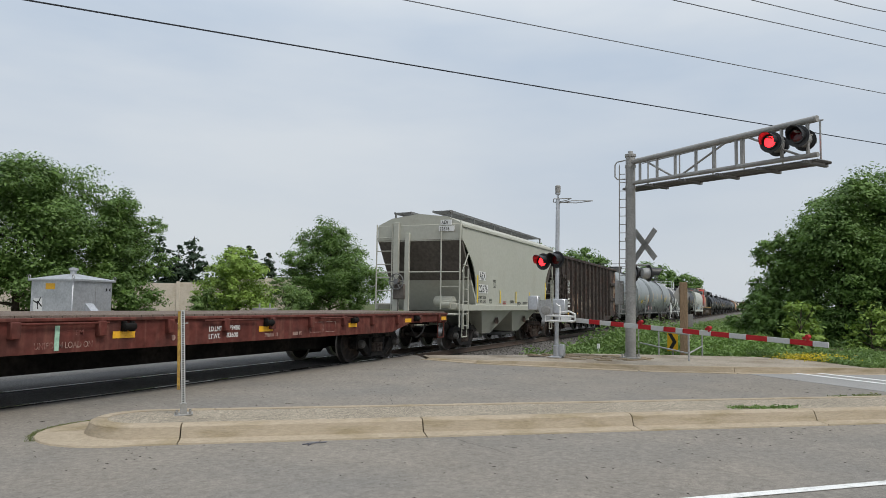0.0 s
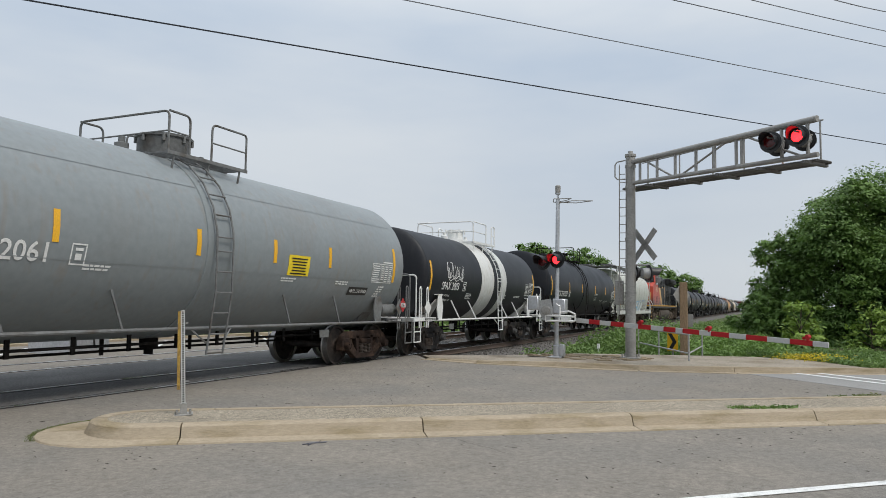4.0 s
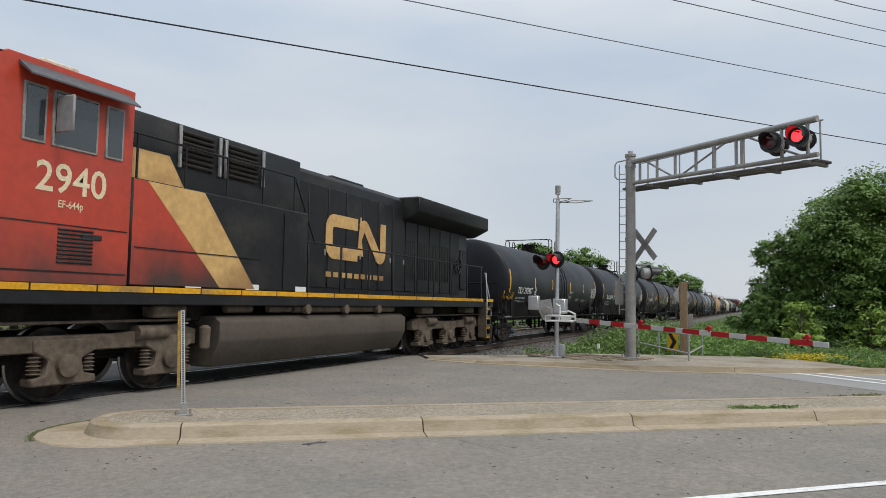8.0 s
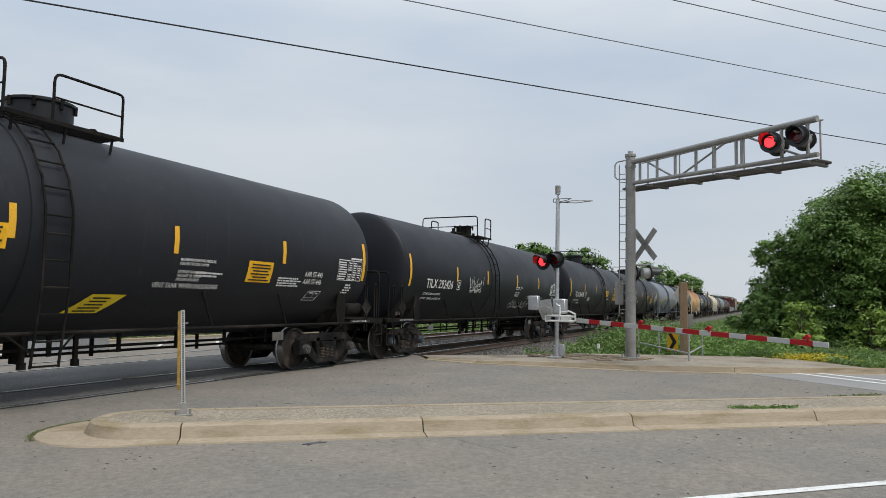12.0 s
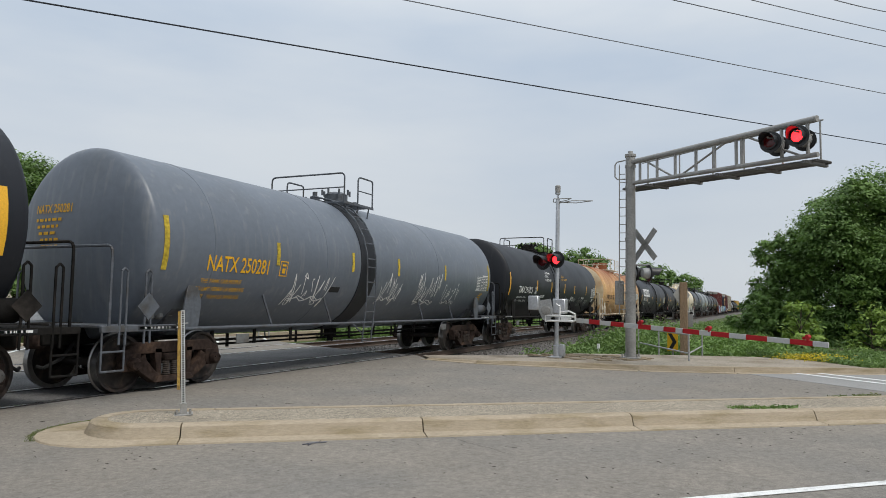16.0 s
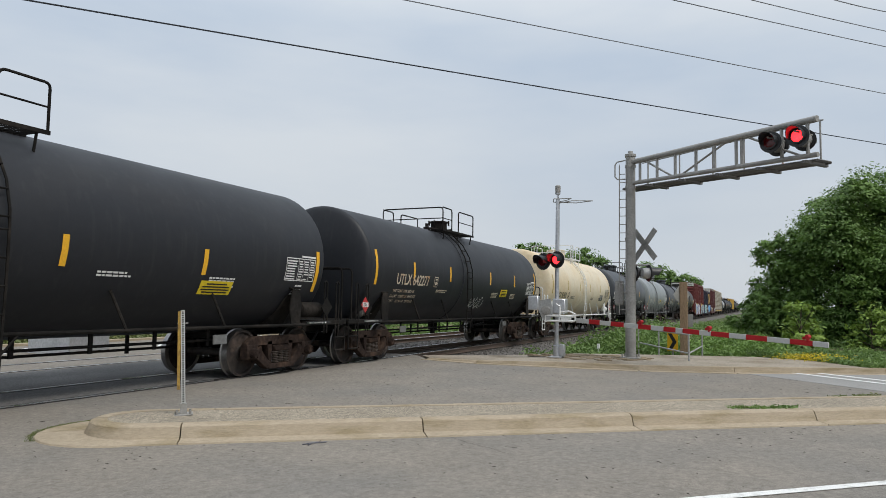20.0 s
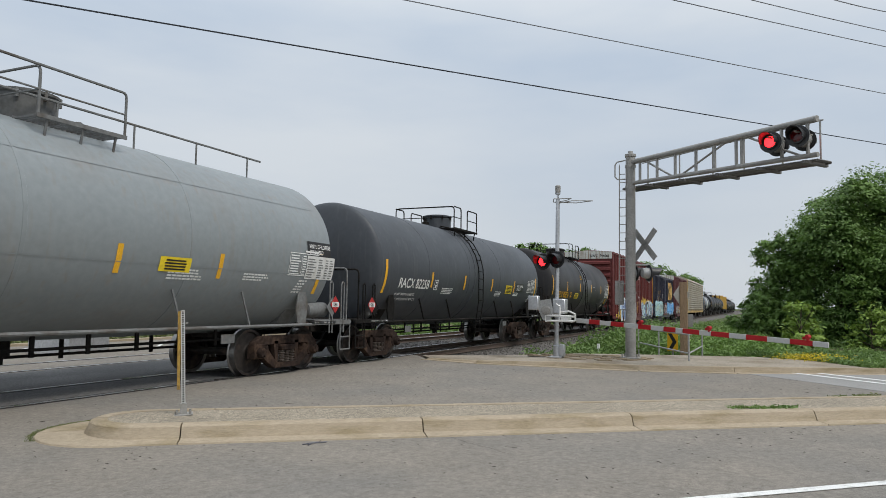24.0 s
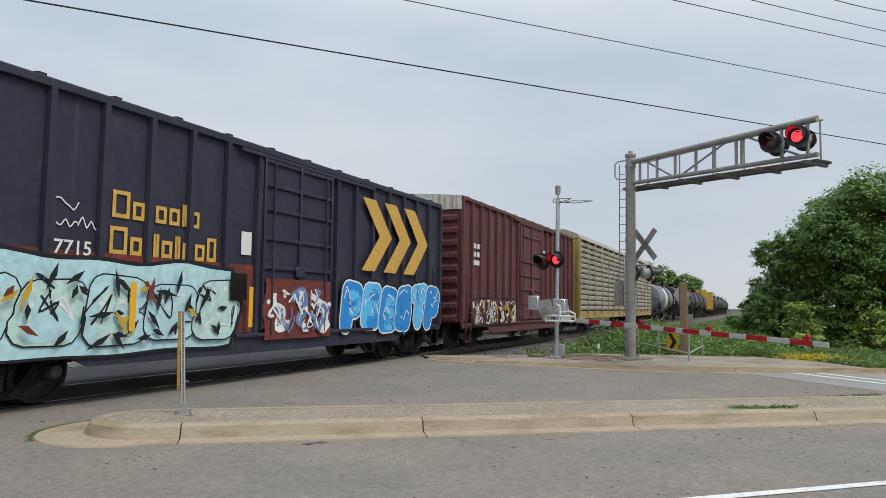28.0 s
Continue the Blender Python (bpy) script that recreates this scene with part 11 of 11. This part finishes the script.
        part("louvre_frame", bm, P_LOCO_GREY, uph)
    bm = B()
    bm.faces.new([bm.verts.new((X(s), -1.306, z)) for s, z in ((127.0, 3.32), (128.1, 3.32), (127.75, 3.8), (127.0, 3.8))])
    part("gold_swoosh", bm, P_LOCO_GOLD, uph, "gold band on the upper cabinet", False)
    # hood doors
    for i in range(12):
        s0 = 131.7 + i * 0.78
        bm = B()
        box(bm, (X(s0), -0.985, 2.95), (0.72, 0.03, 2.3), 0.008)
        dr = part("hood_door", bm, P_LOCO_BLACK, hood, "black hood access door")
        if i in (7, 8, 9, 10):
            for j in range(5):
                bm = B()
                box(bm, (X(s0) - 0.24 + j * 0.12, -1.005, 2.7), (0.05, 0.02, 1.1), 0.008)
                part("door_vent", bm, M_LETTER_K, dr)
        else:
            bm = B()
            box(bm, (X(s0) + 0.28, -1.01, 2.6), (0.04, 0.04, 0.14), 0.01)
            part("door_latch", bm, P_LOCO_GREY, dr)
    rail_logo(hood, X(132.78), 2.47, 2.83, 1.05, -1.012, P_LOCO_GOLD)
    bm = B()
    for i in range(9):
        flat(bm, X(132.82) + i * 0.31, X(132.82) + i * 0.31 + 0.22, 2.05, 2.17, -1.011)
    part("web_mark", bm, P_LOCO_GOLD, hood, "row of plain gold marks", False)
    bm = B()
    for k in range(16):
        a0, a1 = k * math.pi / 8, (k + 1) * math.pi / 8
        rod(bm, (X(140.35) + 0.27 * math.cos(a0), -1.09, 2.72 + 0.27 * math.sin(a0)), (X(140.35) + 0.27 * math.cos(a1), -1.09, 2.72 + 0.27 * math.sin(a1)), 0.022, 6)
    for k in range(5):
        a0 = k * math.pi * 0.4
        rod(bm, (X(140.35), -1.06, 2.72), (X(140.35) + 0.26 * math.cos(a0), -1.09, 2.72 + 0.26 * math.sin(a0)), 0.02, 6)
    part("hand_brake_wheel", bm, P_LOCO_BLACK, hood)
    bm = B()
    box(bm, (X(140.98), -1.0, 2.6), (0.5, 0.05, 1.3), 0.012)
    box(bm, (X(140.98), -1.03, 3.12), (0.16, 0.012, 0.07))
    part("rear_locker", bm, P_LOCO_BLACK, hood, "black rear locker door")
    # radiator wings
    bm = B()
    prism(bm, [(-1.0, 3.75), (-1.52, 4.0), (-1.52, 4.42), (1.52, 4.42), (1.52, 4.0), (1.0, 3.75)], "x", X(136.6), X(142.0), 0.03)
    part("radiator_wing", bm, P_LOCO_BLACK, hood, "overhanging black radiator wing")
    bm = B()
    box(bm, (X(139.2), 0, 4.45), (4.6, 2.6, 0.06), 0.02)
    part("radiator_grille", bm, P_LOCO_GREY, hood)
    bm = B()
    box(bm, (X(134.3), 0, 4.46), (1.5, 1.3, 0.16), 0.03)
    box(bm, (X(132.4), 0.1, 4.36), (0.7, 0.9, 0.12), 0.03)
    part("exhaust_stack", bm, P_LOCO_BLACK, hood)
    bm = B()
    for dx in (0, 0.14, 0.28):
        lathe(bm, [(X(131.9) - 0.22, 0.09), (X(131.9), 0.05), (X(131.9) + 0.2, 0.03)], 10, "x", (dx, -0.3 + dx, 4.42))
    part("horn", bm, M_BLACK, hood)
    # handrails
    for sy in (-1, 1):
        bm = B()
        pipe(bm, [(X(131.2), sy * 1.46, 2.72), (X(141.6), sy * 1.46, 2.72)], 0.02)
        part("handrail", bm, P_LOCO_BLACK, car)
        for i in range(9):
            s0 = 131.5 + i * 1.25
            bm = B()
            box(bm, (X(s0), sy * 1.46, (FZ + 2.72) / 2), (0.07, 0.03, 2.72 - FZ), 0.01)
            part("stanchion", bm, P_LOCO_BLACK, car)
        bm = B()
        pipe(bm, [(X(126.9), sy * 1.42, 4.0), (X(131.0), sy * 1.42, 4.0)], 0.02)
        for i in range(5):
            pipe(bm, [(X(127.0 + i), sy * 1.42, 3.3), (X(127.0 + i), sy * 1.42, 4.0)], 0.02)
        pipe(bm, [(X(131.0), sy * 1.42, 4.0), (X(131.75), sy * 1.42, 2.75)], 0.02)
        part("upper_handrail", bm, P_LOCO_BLACK, car)
        bm = B()
        pipe(bm, [(X(122.3), sy * 1.42, 0.9), (X(122.3), sy * 1.42, 1.7), (X(122.66), sy * 0.75, 2.6), (X(122.74), sy * 0.6, 2.76), (X(122.98), sy * 0.42, 2.78)], 0.022)
        pipe(bm, [(X(123.15), sy * 1.48, 0.9), (X(123.15), sy * 1.48, 1.75), (X(123.2), sy * 1.22, 2.2), (X(123.3), sy * 1.15, 2.66), (X(123.42), sy * 1.14, 2.7)], 0.022)
        part("step_handrail", bm, M_WHITE_STEEL, car, "white front handrail")
        bm = B()
        pipe(bm, [(X(141.85), sy * 1.46, 2.55), (X(142.55), sy * 1.42, 1.5), (X(142.6), sy * 1.42, 1.1)], 0.018)
        pipe(bm, [(X(141.85), sy * 1.5, 2.55), (X(141.98), sy * 1.5, 1.7), (X(141.95), sy * 1.5, 1.0), (X(141.8), sy * 1.5, 0.85)], 0.018)
        part("step_handrail", bm, M_WHITE_STEEL, car, "white rear handrail")
    # ends: steps, pilots
    for s, xe in ((-1, X(122.75)), (1, X(142.2))):
        bm = B()
        box(bm, (xe, 0, FZ - 0.14), (0.9, 2.96, 0.28), 0.02)
        box(bm, (xe + s * 0.3, 0, 1.1), (0.12, 2.9, 0.95), 0.02)
        part("end_deck", bm, P_LOCO_BLACK, car)
        for sy in (-1, 1):
            bm = B()
            box(bm, (xe + s * 0.456, sy * 0.98, FZ - 0.05), (0.012, 0.92, 0.1))
            part("sill_stripe", bm, M_STEP_YELLOW, car, "yellow sill stripe")
            bm = B()
            box(bm, (xe + s * 0.1, sy * 1.485, FZ - 0.05), (0.66, 0.012, 0.1))
            part("sill_stripe", bm, M_STEP_YELLOW, car, "yellow sill stripe")
        bm = B()
        prism(bm, [(-1.4, 0.2), (1.4, 0.2), (1.45, 0.75), (-1.45, 0.75)], "x", xe + s * 0.3, xe + s * 0.5)
        part("plow", bm, P_LOCO_PLOW, car, "dark grimy steel plow")
        for sy in (-1, 1):
            for k in range(4):
                bm = B()
                z = 0.45 + k * 0.32
                box(bm, (xe - s * 0.05, sy * 1.36, z), (0.62, 0.3, 0.03), 0.005)
                st = part("step", bm, P_LOCO_DUST, car)
                bm = B()
                box(bm, (xe - s * 0.02, sy * 1.44, z - 0.07), (0.5, 0.02, 0.11))
                part("step_edge", bm, M_STEP_YELLOW, st, "yellow step edge")
            bm = B()
            box(bm, (xe - s * 0.38, sy * 1.4, 0.95), (0.06, 0.3, 1.2), 0.01)
            part("step_side", bm, P_LOCO_DUST, car)
        coupler(car, xe + s * (0.85 if s < 0 else 1.1), s)
    # underframe between the trucks
    bm = B()
    box(bm, (X(132.7), 0, 1.25), (15.5, 1.9, 0.3), 0.02)
    part("underframe", bm, M_UNDER, car)
    bm = B()
    for s0 in (124.6, 127.9, 137.6, 140.8):
        box(bm, (X(s0), -1.2, 1.28), (0.7, 0.3, 0.2), 0.03)
    for s0 in (129.2, 130.4):
        rod(bm, (X(s0), -1.3, 1.32), (X(s0) + 0.7, -1.3, 1.32), 0.07, 10)
    part("air_reservoir", bm, P_LOCO_DUST, car)
    bm = B()
    lathe(bm, [(0.62, 0.05), (0.66, 0.09), (1.0, 0.1), (1.04, 0.05)], 12, "z", (X(128.72), -1.3, 0))
    part("water_separator", bm, P_LOCO_DUST, car)
    # fuel tank
    bm = B()
    prism(bm, [(-1.3, 1.2), (-1.45, 1.1), (-1.45, 0.75), (-1.2, 0.3), (1.2, 0.3), (1.45, 0.75), (1.45, 1.1), (1.3, 1.2)], "x", X(128.95), X(136.0), 0.03)
    part("fuel_tank", bm, P_LOCO_TANK, car, "dusty grey fuel tank")
    bm = B()
    rod(bm, (X(131.2), -1.3, 1.32), (X(135.5), -1.3, 1.32), 0.08, 10)
    for s0 in (131.5, 133, 134.5):
        lathe(bm, [(0, 0.1), (0.12, 0.1)], 12, "y", (X(s0), -1.5, 1.32))
    part("piping", bm, P_LOCO_DUST, car)
    # six-wheel trucks
    for xc, axles in ((126.14, (-1.9, 0.0, 1.89)), (139.5, (-1.72, 0.0, 1.72))):
        bm = B()
        box(bm, (X(xc), 0, 0.75), (3.6, 1.5, 0.4), 0.04)
        tr = part("truck", bm, M_UNDER, car, "dusty brown six-wheel locomotive truck")
        for sy in (-1, 1):
            bm = B()
            yy = sy * 1.08
            prism(bm, [(X(xc) - 2.55, 0.72), (X(xc) - 2.55, 0.98), (X(xc) - 2.1, 1.08), (X(xc) - 0.9, 0.95), (X(xc) + 0.9, 0.95), (X(xc) + 2.1, 1.08), (X(xc) + 2.5, 0.98), (X(xc) + 2.5, 0.72)], "y", yy - 0.1, yy + 0.1, 0.02)
            for ax in axles:
                x = X(xc) + ax
                prism(bm, [(x - 0.5, 0.27), (x + 0.5, 0.27), (x + 0.5, 0.38), (x + 0.3, 0.42), (x + 0.26, 0.62), (x + 0.5, 0.74), (x + 0.5, 0.9), (x - 0.5, 0.9), (x - 0.5, 0.74), (x - 0.26, 0.62), (x - 0.3, 0.42), (x - 0.5, 0.38)], "y", yy - 0.13, yy + 0.13, 0.02)
            part("side_frame", bm, P_LOCO_DUST, tr)
            for ax in axles:
                bm = B()
                lathe(bm, [(yy + sy * 0.1, 0.17), (yy + sy * 0.2, 0.16), (yy + sy * 0.22, 0.06)], 16, "y", (X(xc) + ax, 0, 0.533))
                part("journal_box", bm, P_LOCO_DUST, tr)
            for ax in axles:
                for dx in (-0.42, 0.42):
                    bm = B()
                    prof = []
                    for i in range(5):
                        z = 0.42 + i * 0.055
                        prof += [(z, 0.06), (z + 0.02, 0.1), (z + 0.04, 0.06)]
                    lathe(bm, prof, 10, "z", (X(xc) + ax + dx, yy + sy * 0.03, 0))
                    part("coil_spring", bm, P_LOCO_DUST, tr)
            bm = B()
            for dx in (-1.4, 1.5):
                rod(bm, (X(xc) + dx - 0.3, yy + sy * 0.1, 0.95), (X(xc) + dx + 0.3, yy + sy * 0.1, 0.95), 0.12, 12)
            pipe(bm, [(X(xc) - 2.4, yy + sy * 0.14, 1.12), (X(xc) + 2.3, yy + sy * 0.14, 1.14)], 0.022)
            part("brake_cylinder", bm, P_LOCO_DUST, tr)
        for ax in axles:
            w = part("wheelset", WHEEL_42, None, tr, "large steel wheelset", at=pose(X(xc) + ax, 0, 0.533))
            WHEELS.append((w, 0.533, xc + ax, (X(xc) + ax, 0.0, 0.533)))
    letters("cab_number", "2940", 0.56, P_LOCO_NUMBER, cab_, X(125.3), 2.88, y=-1.506, fit=1.1)
    letters("class_mark", "EF-644p", 0.14, P_LOCO_NUMBER, cab_, X(125.65), 2.68, y=-1.506, bold=0.002)
    bm = B()
    for j in range(9):
        box(bm, (X(125.95), -1.505, 1.95 + j * 0.055), (0.55, 0.03, 0.03), 0.006, (30, 0, 0))
    part("cab_grille", bm, M_BLACK, cab_)
    bm = B()
    box(bm, (X(125.6), -1.503, 1.82), (2.4, 0.012, 0.02))
    box(bm, (X(125.6), -1.503, 2.45), (2.4, 0.012, 0.015))
    part("panel_joint", bm, P_LOCO_BLACK, cab_)
    bm = B()
    box(bm, (X(126.2), -1.506, 2.32), (0.34, 0.02, 0.08), 0.01)
    part("door_latch", bm, M_BLACK, cab_)


locomotive()


# ---- movement ----
def motions():
    for car, mid in ROLLING:
        walk(car, [(t, pose(mid - SPEED * t, YC, 0)) for t in (0.0, 7.0, 14.0, 21.0, 28.0)])
    # wheels turn once every 2.9 m or so while their car is near the crossing
    for w, rad, s_axle, (dx, dy, dz) in WHEELS:
        near_t = [k / 30 for k in range(0, 841) if 2.0 < s_axle - SPEED * k / 30 < 36.0]
        if not near_t:
            walk(w, [(0.0, pose(dx, dy, dz)), (28.0, pose(dx, dy, dz, 0, 30, 0))])
            continue
        rows, ang = [], 0.0
        if near_t[0] > 0:
            rows.append((0.0, pose(dx, dy, dz)))
        for t in near_t:
            ang -= math.degrees(SPEED / 30 / rad)
            rows.append((t, pose(dx, dy, dz, 0, ang, 0)))
        if near_t[-1] < 28.0:
            rows.append((28.0, pose(dx, dy, dz, 0, ang - 60, 0)))
        walk(w, rows)
    # the two lights of each pair glow in turn
    half_t, first = 0.464, 0.121
    for lens, phase in FLASHERS:
        turned = 0 if phase == 0 else 180
        rows = [(0.0, pose(0.02, 0, 0, 0, 0, turned))]
        k = 0
        while first + half_t * k < 27.99:
            t = first + half_t * k
            f0 = round(t * 30)
            for k0, turn in ((-2, 0), (-1, 60), (0, 120), (1, 180), (2, 180)) if k in (32, 60) else ((0, 0), (1, 60), (2, 120), (3, 180), (4, 180)):
                if 0 < f0 + k0 < 840:
                    rows.append(((f0 + k0) / 30, pose(0.02, 0, 0, 0, 0, turned + turn)))
            turned += 180
            k += 1
        rows.append((28.0, pose(0.02, 0, 0, 0, 0, turned)))
        walk(lens, rows)


motions()
